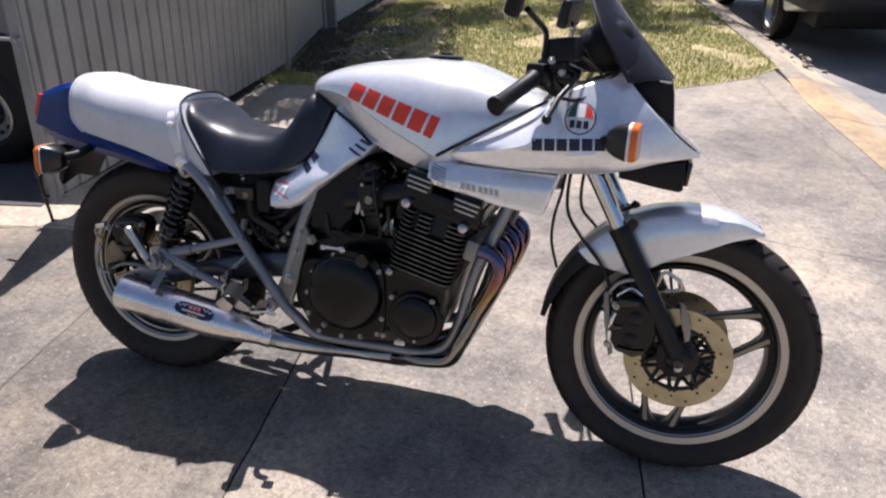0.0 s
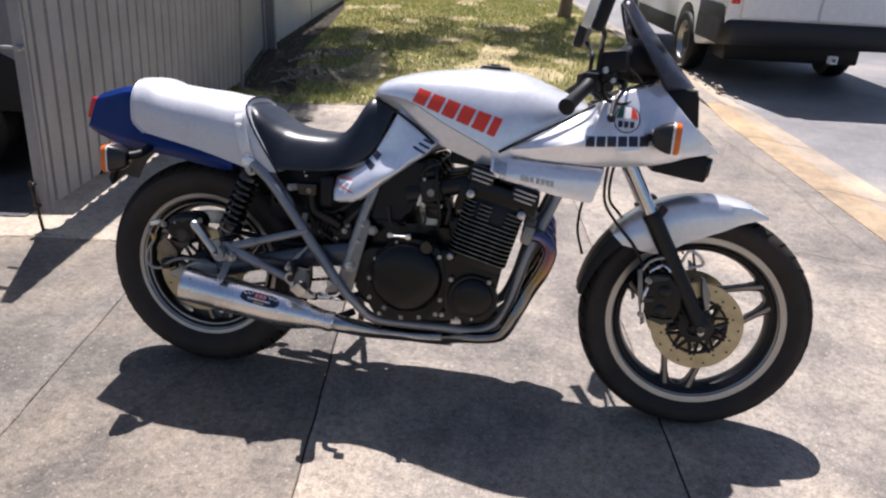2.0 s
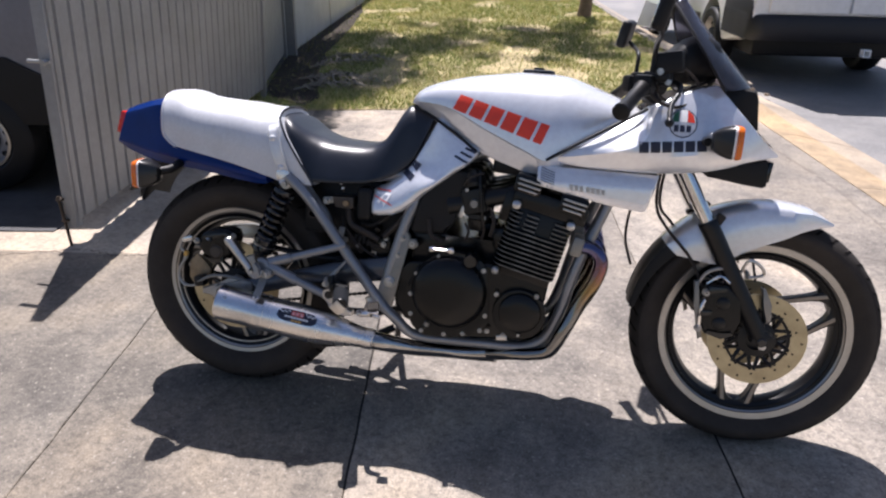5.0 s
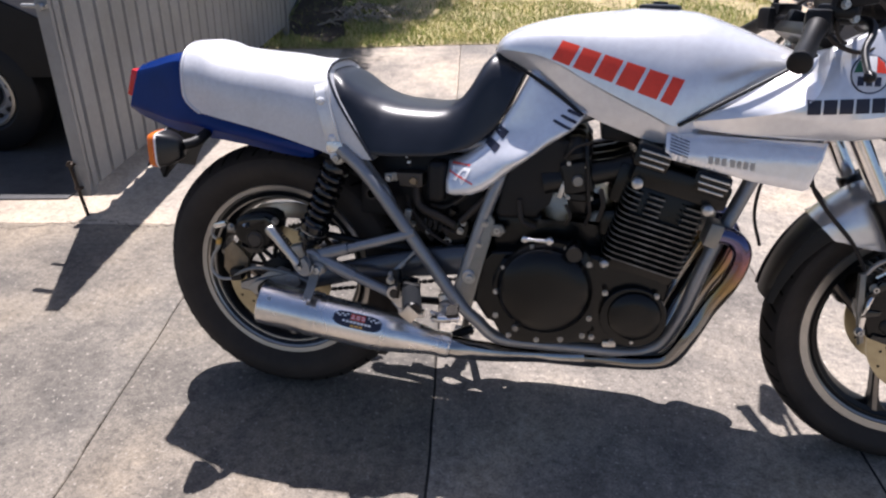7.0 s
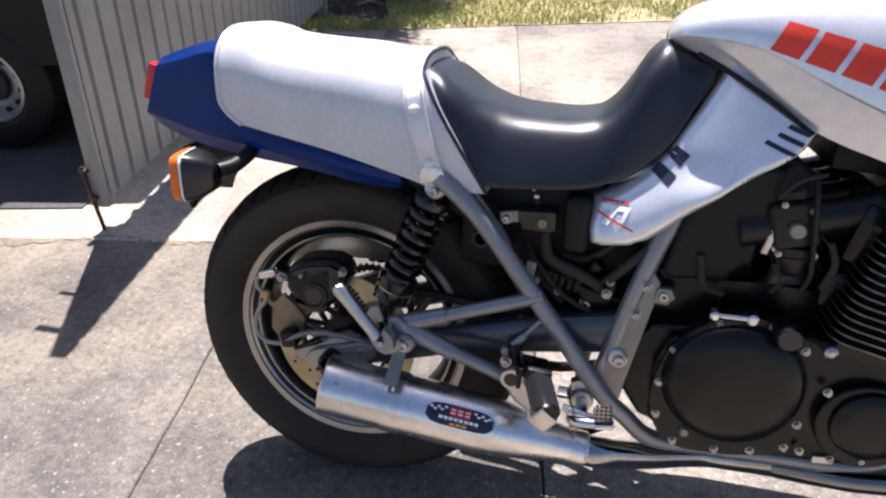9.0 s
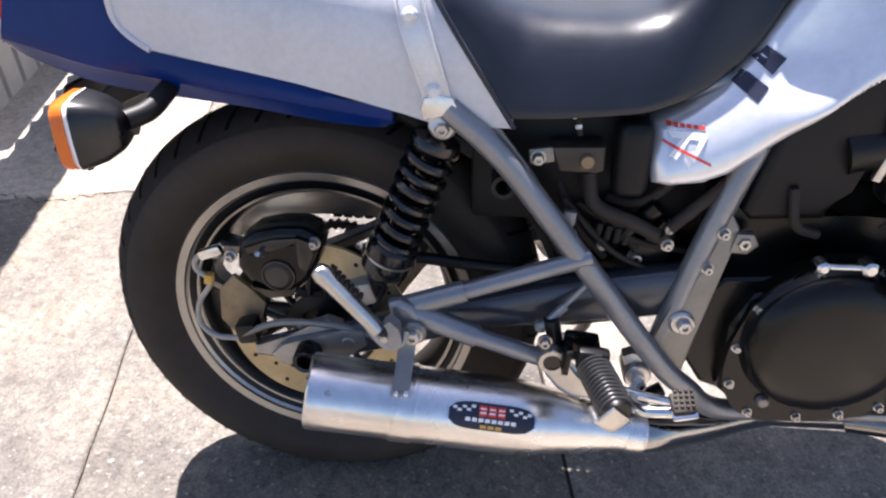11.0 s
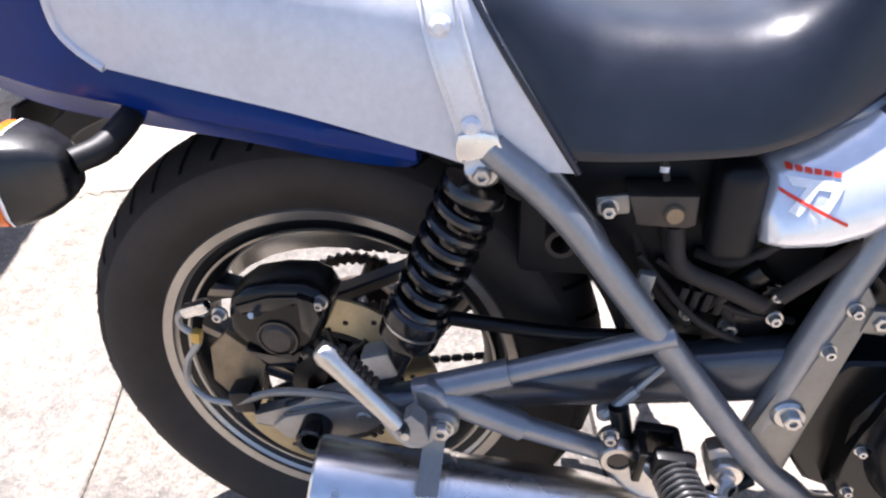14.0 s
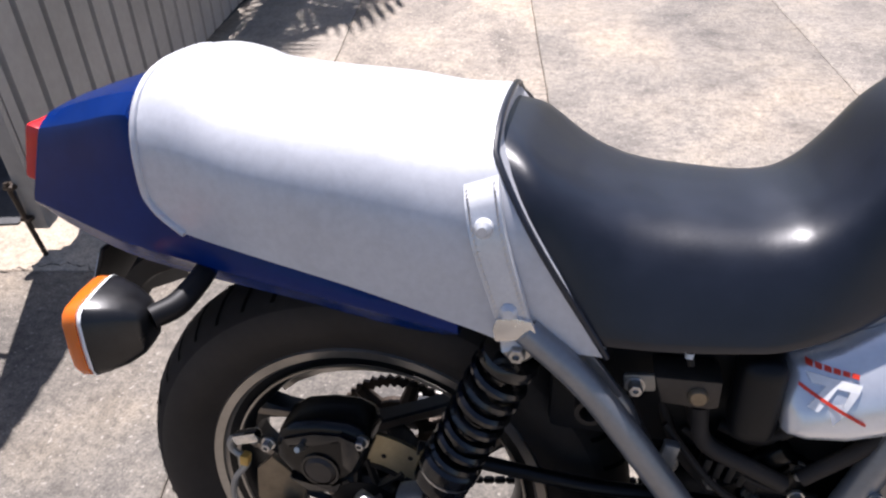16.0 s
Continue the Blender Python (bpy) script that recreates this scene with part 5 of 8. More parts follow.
def shock(s):
    top, low = Vector((0.189, s * 0.134, 0.667)), Vector((0.092, s * 0.128, 0.418))
    d = (low - top).normalized()
    side = Vector((0, 1, 0))
    m = Matrix((d.cross(side).normalized().to_4d(), side.to_4d(), d.to_4d(), (0, 0, 0, 1))).transposed()
    m[3][0] = m[3][1] = m[3][2] = 0
    m = Matrix.Translation(top) @ Matrix([[*m[0][:3], 0], [*m[1][:3], 0], [*m[2][:3], 0], [0, 0, 0, 1]])
    L = (low - top).length

    def turn(profile, n=28):
        bm = bmesh.new()
        lathe(bm, [(r, -z) for r, z in profile], m @ Matrix.Rotation(radians(-90), 4, "X") @ Matrix.Rotation(0, 4, "Y"), n)
        return bm

    body = part("shock_absorber", turn([(0, 0.0), (0.013, 0.0), (0.013, 0.016), (0.029, 0.019), (0.031, 0.024), (0.031, 0.030), (0.028, 0.034), (0.012, 0.036), (0.012, 0.104), (0.0165, 0.106), (0.0165, 0.172), (0.030, 0.174), (0.0340, 0.178), (0.0345, 0.192), (0.031, 0.195), (0.031, 0.200), (0.0325, 0.204), (0.0325, 0.216), (0.028, 0.222), (0.021, 0.230), (0.017, 0.236), (0.014, L), (0, L)]), M["gloss_black"], bike, "black rear shock absorber", angle=35)
    bm = bmesh.new()
    pts = []
    turns = 7
    for k in range(turns * 18 + 1):
        a = 2 * math.pi * k / 18
        z = 0.034 + (0.174 - 0.034) * k / (turns * 18)
        pts.append(m @ Vector((0.0265 * math.cos(a), 0.0265 * math.sin(a), z)))
    tube(bm, pts, 0.0062, 8, smooth=False)
    part("spring", bm, M["gloss_black"], body, "black coil spring")
    bm = bmesh.new()
    rod = [m @ Vector((0, 0, z)) for z in (0.036, 0.106)]
    tube(bm, rod, 0.0112, 18, smooth=False)
    part("damper_rod", bm, M["rod"], body, "damper rod whitened to carry its glints")
    bm = bmesh.new()
    box(bm, low + Vector((-0.012, s * 0.004, 0.012)), (0.036, 0.030, 0.034), (0, -18, 0), 0.007)
    part("lower_mount", bm, M["cast"], body, "cast alloy lower mount")
    bm = bmesh.new()
    lathe(bm, [(0.030, -0.1963), (0.0322, -0.1963), (0.0322, -0.1987), (0.030, -0.1987)], m @ Matrix.Rotation(radians(-90), 4, "X"), 28, closed=True)
    part("adjuster_ring", bm, M["bolt"], body, "bright adjuster ring")


both(shock)

# ---- rear brake ----
bm = bmesh.new()
prism(bm, [(-0.092, 0.470), (-0.086, 0.490), (-0.066, 0.505), (-0.033, 0.513), (0.000, 0.514), (0.018, 0.506), (0.026, 0.488), (0.018, 0.460), (0.006, 0.438), (-0.018, 0.414), (-0.052, 0.408), (-0.080, 0.430), (-0.094, 0.450)], -0.122, -0.062, 0.014, 4)
cal = part("rear_brake_caliper", bm, M["engine"], bike, "black two-piston brake caliper", angle=50)
bm = bmesh.new()
disc_y(bm, -0.037, -0.128, 0.443, 0.0205, 0.02, 0.005, 28)
part("piston_cap", bm, M["cap"], cal, "dull brown piston cap")
bm = bmesh.new()
lathe(bm, [(0.0205, -0.125), (0.0235, -0.125), (0.025, -0.121), (0.025, -0.11)], Matrix.Translation((-0.037, 0, 0.443)), 28)
part("piston_collar", bm, M["gloss_black"], cal)
for q, y0 in (([(-0.078, 0.486), (-0.040, 0.500), (-0.006, 0.503), (-0.006, 0.492), (-0.040, 0.487), (-0.072, 0.474)], -0.127), ([(-0.006, 0.506), (0.012, 0.500), (0.017, 0.480), (0.004, 0.452), (-0.006, 0.462)], -0.131), ([(-0.075, 0.430), (-0.050, 0.416), (-0.022, 0.420), (-0.010, 0.432), (-0.018, 0.412), (-0.052, 0.406), (-0.078, 0.424)], -0.126)):
    bm = bmesh.new()
    prism(bm, q, y0, y0 + 0.02, 0.004, 2)
    part("caliper_rib", bm, M["gloss_black"], cal, angle=50)
bm = bmesh.new()
tube(bm, [(-0.054, -0.116, 0.474), (-0.056, -0.138, 0.484)], [0.0055, 0.0036], 8, smooth=False)
part("bleed_nipple", bm, M["bolt"], cal)
for x, z, mt in ((-0.100, 0.470, "bolt"), (0.016, 0.494, "bolt")):
    bm = bmesh.new()
    bolt(bm, x, -0.130, z, 0.0065, 0.012)
    part("bolt", bm, M[mt], cal)
bm = bmesh.new()
prism(bm, [(-0.112, 0.425), (-0.085, 0.400), (-0.070, 0.380), (-0.085, 0.330), (-0.118, 0.322), (-0.140, 0.350), (-0.135, 0.400)], -0.098, -0.088, 0.002)
part("pad_carrier", bm, M["caliper"], bike, "bronze brake pad carrier")
bm = bmesh.new()
prism(bm, [(-0.083, 0.330), (-0.032, 0.342), (0.005, 0.368), (0.024, 0.378), (0.046, 0.370), (0.050, 0.348), (0.040, 0.315), (0.022, 0.290), (0.004, 0.286), (-0.010, 0.298), (-0.024, 0.310), (-0.083, 0.310)], -0.128, -0.112, 0.004)
arm = part("torque_plate", bm, M["cast"], bike, "cast alloy caliper torque plate")
bm = bmesh.new()
tube(bm, [(-0.100, -0.128, 0.345), (-0.04, -0.132, 0.372), (0.04, -0.132, 0.370), (0.10, -0.130, 0.350)], 0.005, 8)
part("brake_line", bm, M["plate"], bike)
bm = bmesh.new()
tube(bm, [(-0.116, -0.120, 0.470), (-0.150, -0.112, 0.462), (-0.158, -0.108, 0.440), (-0.142, -0.105, 0.418), (-0.166, -0.100, 0.380), (-0.172, -0.100, 0.345), (-0.150, -0.105, 0.325), (-0.110, -0.115, 0.330), (-0.085, -0.125, 0.342)], 0.0042, 8)
part("brake_hose", bm, M["galv"], bike, "braided steel brake hose")
bm = bmesh.new()
box(bm, (-0.143, -0.106, 0.424), (0.012, 0.012, 0.016), (0, 10, 0), 0.003)
part("hose_fitting", bm, M["gold"], bike, "brass hose fitting")
bm = bmesh.new()
box(bm, (-0.128, -0.118, 0.474), (0.034, 0.014, 0.014), (0, -20, 0), 0.004)
part("banjo_fitting", bm, M["chrome"], bike)
bm = bmesh.new()
box(bm, (-0.092, -0.118, 0.348), (0.030, 0.030, 0.032), (0, -8, 0), 0.006)
part("bleed_block", bm, M["black"], bike)

# ---- footrests ----
def rear_peg(s):
    bm = bmesh.new()
    a, b = Vector((0.043, s * 0.214, 0.512)), Vector((0.116, s * 0.226, 0.434))
    d = (b - a).normalized()
    n = Vector((d.z, 0, -d.x))
    rings = []
    for t, w in ((0, 0.006), (0.03, 0.010), (0.10, 0.0125), (0.22, 0.0105), (0.9, 0.0090), (1, 0.008)):
        q = a.lerp(b, t)
        rings.append([q + n * w * c + Vector((0, sy * 0.009, 0)) for c, sy in ((1, -0.5), (0.5, -1), (-0.5, -1), (-1, -0.5), (-1, 0.5), (-0.5, 1), (0.5, 1), (1, 0.5))])
    loft(bm, rings)
    peg = part("pillion_footrest", bm, M["bare"], bike, "folded bare alloy pillion footrest", angle=50)
    for k in range(7):
        q = a.lerp(b, 0.16 + 0.07 * k) - n * 0.010 + Vector((0, s * -0.006, 0))
        bm = bmesh.new()
        box(bm, q, (0.006, 0.014, 0.010), (0, 45, 0), 0.0015, 1)
        part("rubber_rib", bm, M["rubber"], peg)
    bm = bmesh.new()
    prism(bm, [(0.108, 0.430), (0.118, 0.418), (0.138, 0.408), (0.146, 0.418), (0.142, 0.440), (0.130, 0.452), (0.122, 0.444), (0.132, 0.430), (0.128, 0.422), (0.116, 0.434)], s * 0.232, s * 0.212, 0.003)
    part("pivot_fork", bm, M["frame"], peg, "grey folded hinge fork", angle=35)
    bm = bmesh.new()
    tube(bm, [(0.124, s * 0.238, 0.428), (0.124, s * 0.206, 0.428)], 0.0045, 8, smooth=False)
    part("hinge_pin", bm, M["bolt"], peg)
    bm = bmesh.new()
    tube(bm, [(0.104, s * 0.228, 0.440), (0.116, s * 0.229, 0.421), (0.130, s * 0.229, 0.411), (0.146, s * 0.226, 0.417), (0.150, s * 0.222, 0.432)], [0.0045, 0.0045, 0.004, 0.004, 0.0035], 8)
    part("hinge_stirrup", bm, M["cast"], peg, "bent alloy stirrup round the hinge")


def front_peg(s):
    """Rider's footrest: alloy hanger with a black disc for the dark hole of its eye, hinge clevis, ribbed rubber on a
    steel tongue.
    """
    bm = bmesh.new()
    prism(bm, [(0.3135, 0.371), (0.318, 0.383), (0.332, 0.390), (0.347, 0.382), (0.352, 0.366), (0.358, 0.348), (0.366, 0.338), (0.382, 0.330), (0.400, 0.328), (0.402, 0.314), (0.380, 0.310), (0.360, 0.313), (0.342, 0.325), (0.326, 0.346)], s * 0.190, s * 0.166, 0.006, 3)
    lathe(bm, [(0.012, -0.1935), (0.0175, -0.1935), (0.0195, -0.190), (0.0195, -0.160), (0.012, -0.160)], Matrix.Scale(-s, 4, (0, 1, 0)) @ Matrix.Translation((0.333, 0, 0.370)), 28, closed=True)
    arm = part("footrest_hanger", bm, M["bare"], bike, "bare alloy footrest hanger")
    # added black disc, in place of the shade inside the open eye
    bm = bmesh.new()
    lathe(bm, [(0, -0.1915), (0.0115, -0.1915), (0.0120, -0.165)], Matrix.Scale(-s, 4, (0, 1, 0)) @ Matrix.Translation((0.333, 0, 0.370)), 24)
    part("eye_hole_disc", bm, M["gloss_black"], arm)
    bm = bmesh.new()
    tube(bm, [(0.330, s * 0.166, 0.420), (0.338, s * 0.170, 0.384)], 0.0105, 14, smooth=False)
    part("hanger_block", bm, M["black"], bike, "black hanger mount sleeve")
    bm = bmesh.new()
    bolt(bm, 0.322, -0.196, 0.399, 0.007, 0.012)
    if s > 0:
        bmesh.ops.transform(bm, matrix=Matrix.Scale(-1, 4, (0, 1, 0)), verts=bm.verts)
    part("bolt", bm, M["bolt"], bike)
    p0, p1 = Vector((0.377, s * 0.212, 0.391)), Vector((0.401, s * 0.296, 0.381))
    d = (p1 - p0).normalized()
    turn = Vector((0, 1, 0)).rotation_difference(d).to_matrix().to_4x4()
    # clevis: two cheeks, a bridge and the pin
    bm = bmesh.new()
    for dx in (-0.017, 0.017):
        prism(bm, [(0.364 + dx - 0.004, 0.370), (0.364 + dx + 0.004, 0.370), (0.368 + dx + 0.004, 0.408), (0.368 + dx - 0.004, 0.408)], s * 0.218, s * 0.176, 0.003)
    box(bm, (0.366, s * 0.180, 0.390), (0.042, 0.014, 0.040), (0, 6, 0), 0.005)
    tube(bm, [(0.342, s * 0.206, 0.393), (0.392, s * 0.206, 0.393)], 0.0055, 10, smooth=False)
    clevis = part("footrest_clevis", bm, M["engine"], bike, "black hinged footrest clevis", angle=40)
    bm = bmesh.new()
    lathe(bm, [(0, 0.0), (0.0165, 0.0), (0.0185, 0.004), (0.0185, 0.084), (0.0170, 0.088), (0, 0.088)], Matrix.Translation(p0) @ turn, 20)
    box(bm, p0 + Vector((0.002, s * 0.004, 0.006)), (0.040, 0.018, 0.030), (0, 6, 0), 0.006)
    foot = part("rider_footrest", bm, M["black"], bike, "ribbed rubber rider footrest", angle=40)
    rib = None
    for k in range(12):
        if rib is None:
            bm = bmesh.new()
            lathe(bm, [(0.014, 0.0), (0.0205, 0.0006), (0.0218, 0.0018), (0.0205, 0.0030), (0.014, 0.0036)], Matrix(), 22)
            o = part("rubber_rib", bm, M["rib"], foot)
            rib = o.data
        else:
            o = new("rubber_rib", rib)
            o.parent = foot
        o.matrix_basis = Matrix.Translation(p0 + d * (0.010 + 0.0062 * k)) @ turn
    bm = bmesh.new()
    box(bm, (0, 0.078, -0.022), (0.036, 0.022, 0.008), None, 0.003)
    box(bm, (-0.019, 0.040, -0.014), (0.004, 0.082, 0.012), None, 0.0015)
    box(bm, (0, 0.090, -0.008), (0.034, 0.005, 0.026), None, 0.002)
    bmesh.ops.transform(bm, matrix=Matrix.Translation(p0) @ turn, verts=bm.verts)
    if s > 0:
        bmesh.ops.transform(bm, matrix=Matrix.Translation(p0) @ turn @ Matrix.Scale(-1, 4, (0, 0, 1)) @ (Matrix.Translation(p0) @ turn).inverted(), verts=bm.verts)
    part("steel_tongue", bm, M["bare"], foot, "worn steel tongue under the rubber", angle=40)


both(rear_peg)
both(front_peg)
bm = bmesh.new()
tube(bm, [(0.452, -0.176, 0.326), (0.440, -0.196, 0.328), (0.434, -0.222, 0.336), (0.442, -0.246, 0.345), (0.475, -0.252, 0.350)], [0.010, 0.009, 0.008, 0.0085, 0.0085], 12)
tube(bm, [(0.420, -0.196, 0.335), (0.450, -0.204, 0.332), (0.486, -0.206, 0.326)], 0.0062, 10)
pedal = part("brake_pedal", bm, M["chrome"], bike, "chromed rear brake pedal")
bm = bmesh.new()
box(bm, (0.482, -0.262, 0.373), (0.028, 0.026, 0.011), (24, -8, 6), 0.003)
part("pedal_pad", bm, M["rubber"], pedal, "ribbed black pedal pad")
bm = bmesh.new()
box(bm, (0.4845, -0.270, 0.3625), (0.030, 0.014, 0.007), (24, -8, 6), 0.003)
part("pad_plate", bm, M["chrome"], pedal, "bright steel plate under the pad")
for k in range(4):
    for j in range(4):
        bm = bmesh.new()
        box(bm, (0.4725 + 0.0064 * k, -0.2712 + 0.0060 * j, 0.3748 + 0.0027 * j + 0.001 * k), (0.0044, 0.0040, 0.003), (24, -8, 6), 0.001, 1)
        part("pad_stud", bm, M["rubber"], pedal)
bm = bmesh.new()
lathe(bm, [(0, -0.176), (0.0085, -0.176), (0.0095, -0.174), (0.0095, -0.171), (0.0165, -0.171), (0.0185, -0.168), (0.0185, -0.130), (0, -0.130)], Matrix.Translation((0.449, 0, 0.335)), 28)
prism(bm, [(0.428, 0.360), (0.440, 0.366), (0.460, 0.362), (0.466, 0.345), (0.458, 0.330), (0.436, 0.332)], -0.160, -0.140, 0.005)
part("pedal_pivot", bm, M["bare"], bike, "bare alloy pedal pivot boss", angle=35)

# ---- exhaust ----
MA, MB = Vector((0.0150, -0.213, 0.3235)), Vector((0.464, -0.177, 0.2455))
md = (MB - MA).normalized()
mq = Vector((0, 1, 0)).rotation_difference(md).to_matrix().to_4x4()
mm = Matrix.Translation(MA) @ mq
ML = (MB - MA).length
bm = bmesh.new()
lathe(bm, [(0.020, 0.012), (0.024, 0.004), (0.043, 0.004), (0.047, 0.000), (0.0502, 0.003), (0.0507, 0.012), (0.0502, 0.10), (0.0510, 0.12), (0.0510, 0.27), (0.0492, 0.30), (0.0425, 0.345), (0.0345, 0.39), (0.0298, 0.42), (0.0285, ML), (0.023, ML), (0.026, 0.30)], mm, 56)
muffler = part("muffler", bm, M["steel"], bike, "brushed stainless steel muffler", angle=40)
bm = bmesh.new()
lathe(bm, [(0.0500, 0.112), (0.0528, 0.1125), (0.0534, 0.115), (0.0526, 0.118), (0.0526, 0.136), (0.0534, 0.139), (0.0528, 0.1415), (0.0500, 0.142)], mm, 56)
part("clamp_band", bm, M["steel"], muffler, "steel clamp band")
bm = bmesh.new()
disc_y(bm, 0.156, -0.212, 0.418, 0.0165, 0.03, 0.004, 24)
rows = []
for z, y in ((0.418, -0.214), (0.402, -0.216), (0.391, -0.224), (0.380, -0.233), (0.372, -0.242), (0.363, -0.251)):
    rows.append([(0.150 + d * 1.0 - 0.10 * (0.418 - z), y + e, z) for d, e in ((-0.011, 0.0), (0.011, 0.0), (0.011, 0.004), (-0.011, 0.004))])
loft(bm, rows)
hanger = part("muffler_hanger", bm, M["plate"], bike, "alloy muffler hanger strap", angle=30)
bm = bmesh.new()
bolt(bm, 0.156, -0.222, 0.418, 0.0095, 0.012)
part("bolt", bm, M["bolt"], hanger)
for dx in (-0.006, 0.006):
    bm = bmesh.new()
    box(bm, (0.1445 + dx, -0.2535, 0.3595), (0.005, 0.006, 0.008), (-40, 0, 0), 0.0015, 1)
    part("clamp_lug", bm, M["steel"], hanger)
bm = bmesh.new()
sc = Vector((0.053, -0.258, 0.358))
ax = MA + md * ((sc - MA).dot(md))
out = (sc - ax).normalized()
tube(bm, [ax + out * 0.048, ax + out * 0.0525], 0.0042, 12, smooth=False)
part("rivet", bm, M["bolt"], muffler)
# badge wrapped on the muffler
def on_muffler(x, a, lift):
    """A point at a length along the muffler and an angle round it."""
    u = out
    v = md.cross(u).normalized()
    return MA + md * x + (u * math.cos(a) + v * math.sin(a)) * (0.0510 + lift)


def badge(name, x0, x1, a0, a1, lift, material, parent, label="", rounding=0.0, skew=0.0, nx=12, na=10):
    bm = bmesh.new()
    rows = []
    for i in range(nx + 1):
        fx = i / nx
        cut = 0.0
        if rounding:
            e = min(fx, 1 - fx) * (x1 - x0)
            if e < rounding:
                cut = (a1 - a0) * 0.30 * (1 - math.sqrt(max(0, 1 - (1 - e / rounding) ** 2)))
        rows.append([on_muffler(x0 + (x1 - x0) * fx + skew * (j / na), a0 + cut + (a1 - a0 - 2 * cut) * j / na, lift) for j in range(na + 1)])
    loft(bm, rows, caps=False, closed=False)
    return part(name, bm, material, parent, label)


BC = 0.239
# a0 is the lower edge, towards the ground
BA = 0.09
badge("badge_rim", BC - 0.0585, BC + 0.0585, BA - 0.365, BA + 0.365, 0.0006, M["chrome"], muffler, "", 0.034)
badge("badge", BC - 0.056, BC + 0.056, BA - 0.34, BA + 0.34, 0.0010, M["navy"], muffler, "dark maker's badge with red and white shapes", 0.032)
UP = 1 if on_muffler(BC, 0.3, 0).z > on_muffler(BC, -0.3, 0).z else -1


def bar(x0, x1, lo, hi, material, name="badge_mark"):
    a, b = sorted((BA + UP * lo * 0.74, BA + UP * hi * 0.74))
    badge(name, BC + x0, BC + x1, a, b, 0.0015, material, muffler, nx=4, na=4)


for k, (x0, x1) in enumerate(((-0.017, -0.007), (-0.005, 0.005), (0.007, 0.017))):
    bar(x0, x1, 0.00, 0.36, M["red"])
    bar(x0 + 0.001, x1 - 0.001, 0.09, 0.15, M["white"])
    bar(x0 + 0.001, x1 - 0.001, 0.23, 0.28, M["white"])
for k in range(8):
    bar(-0.034 + 0.0085 * k, -0.0275 + 0.0085 * k, -0.19, -0.06, M["white"])
for k in range(3):
    bar(-0.014 + 0.0100 * k, -0.006 + 0.0100 * k, -0.40, -0.28, M["gold"])
for sx in (-1, 1):
    for k in range(5):
        for j in range(2):
            x = sx * (0.022 + 0.006 * k)
            if (k + j) % 2 == 0:
                bar(min(x, x + sx * 0.0055), max(x, x + sx * 0.0055), 0.26 - 0.10 * j - 0.02 * k, 0.35 - 0.10 * j - 0.02 * k, M["white"])

bm = bmesh.new()
tube(bm, [MB - md * 0.03, MB + md * 0.012, (0.522, -0.150, 0.228), (0.574, -0.118, 0.212), (0.625, -0.088, 0.201), (0.68, -0.062, 0.192), (0.745, -0.060, 0.196), (0.80, -0.062, 0.206)], [0.0262, 0.0258, 0.0245, 0.0230, 0.0215, 0.0215, 0.0250, 0.0320], 20)
collector = part("collector_pipe", bm, M["pipe"], bike, "dark steel exhaust collector pipe")
bm = bmesh.new()
lathe(bm, [(0.0280, ML - 0.028), (0.0305, ML - 0.027), (0.0305, ML - 0.004), (0.0270, ML)], mm, 32)
part("clamp", bm, M["steel"], collector)
for i, (y0, y1) in enumerate(((-0.172, -0.126), (-0.062, -0.088), (0.062, -0.044), (0.172, -0.006))):
    bm = bmesh.new()
    dz = 0.0 if i in (0, 3) else -0.014
    tube(bm, [(1.000, y0, 0.572), (1.045, y0, 0.562), (1.066, y0, 0.528), (1.052, y0, 0.470), (1.018, y0 * 0.95, 0.400), (0.985, y0 * 0.9 + y1 * 0.1, 0.325), (0.955, y0 * 0.6 + y1 * 0.4, 0.265), (0.905, y0 * 0.3 + y1 * 0.7, 0.243 + dz), (0.85, y1, 0.232 + dz), (0.785, y1 * 0.4 - 0.038, 0.208)], 0.0190, 14, per=6)
    pp = part("header_pipe", bm, M["blued"], bike, "heat-tinted steel header pipe")
    bm = bmesh.new()
    box(bm, (1.000, y0, 0.572), (0.030, 0.060, 0.052), (0, 14, 0), 0.008)
    part("flange", bm, M["plate"], pp)

# ---- engine ----
bm = bmesh.new()
prism(bm, [(0.556, 0.318), (0.590, 0.288), (0.66, 0.280), (0.86, 0.284), (0.900, 0.300), (0.922, 0.350), (0.935, 0.440), (0.92, 0.47), (0.79, 0.498), (0.72, 0.496), (0.62, 0.484), (0.575, 0.468), (0.553, 0.42)], -0.168, 0.168, 0.012, 3)
bm2 = bmesh.new()
prism(bm2, [(0.505, 0.430), (0.512, 0.350), (0.540, 0.308), (0.600, 0.285), (0.620, 0.30), (0.620, 0.480), (0.545, 0.475)], -0.142, 0.142, 0.010, 3)
part("crankcase_rear", bm2, M["engine"], bike, "black rear crankcase half", angle=35)
sump = bmesh.new()
prism(sump, [(0.600, 0.300), (0.625, 0.248), (0.700, 0.236), (0.800, 0.240), (0.860, 0.262), (0.880, 0.300)], -0.104, 0.104, 0.010, 2)
part("oil_sump", sump, M["engine"], bike, "black oil sump", angle=35)
engine = part("engine_block", bm, M["engine"], bike, "black four-cylinder engine crankcase", angle=35)
CB = [(0.579, 0.453), (0.564, 0.394), (0.566, 0.336), (0.598, 0.290), (0.662, 0.286), (0.715, 0.293), (0.762, 0.308), (0.773, 0.352), (0.762, 0.478), (0.712, 0.510), (0.638, 0.506)]
cx, cz = 0.670, 0.410
bm = bmesh.new()
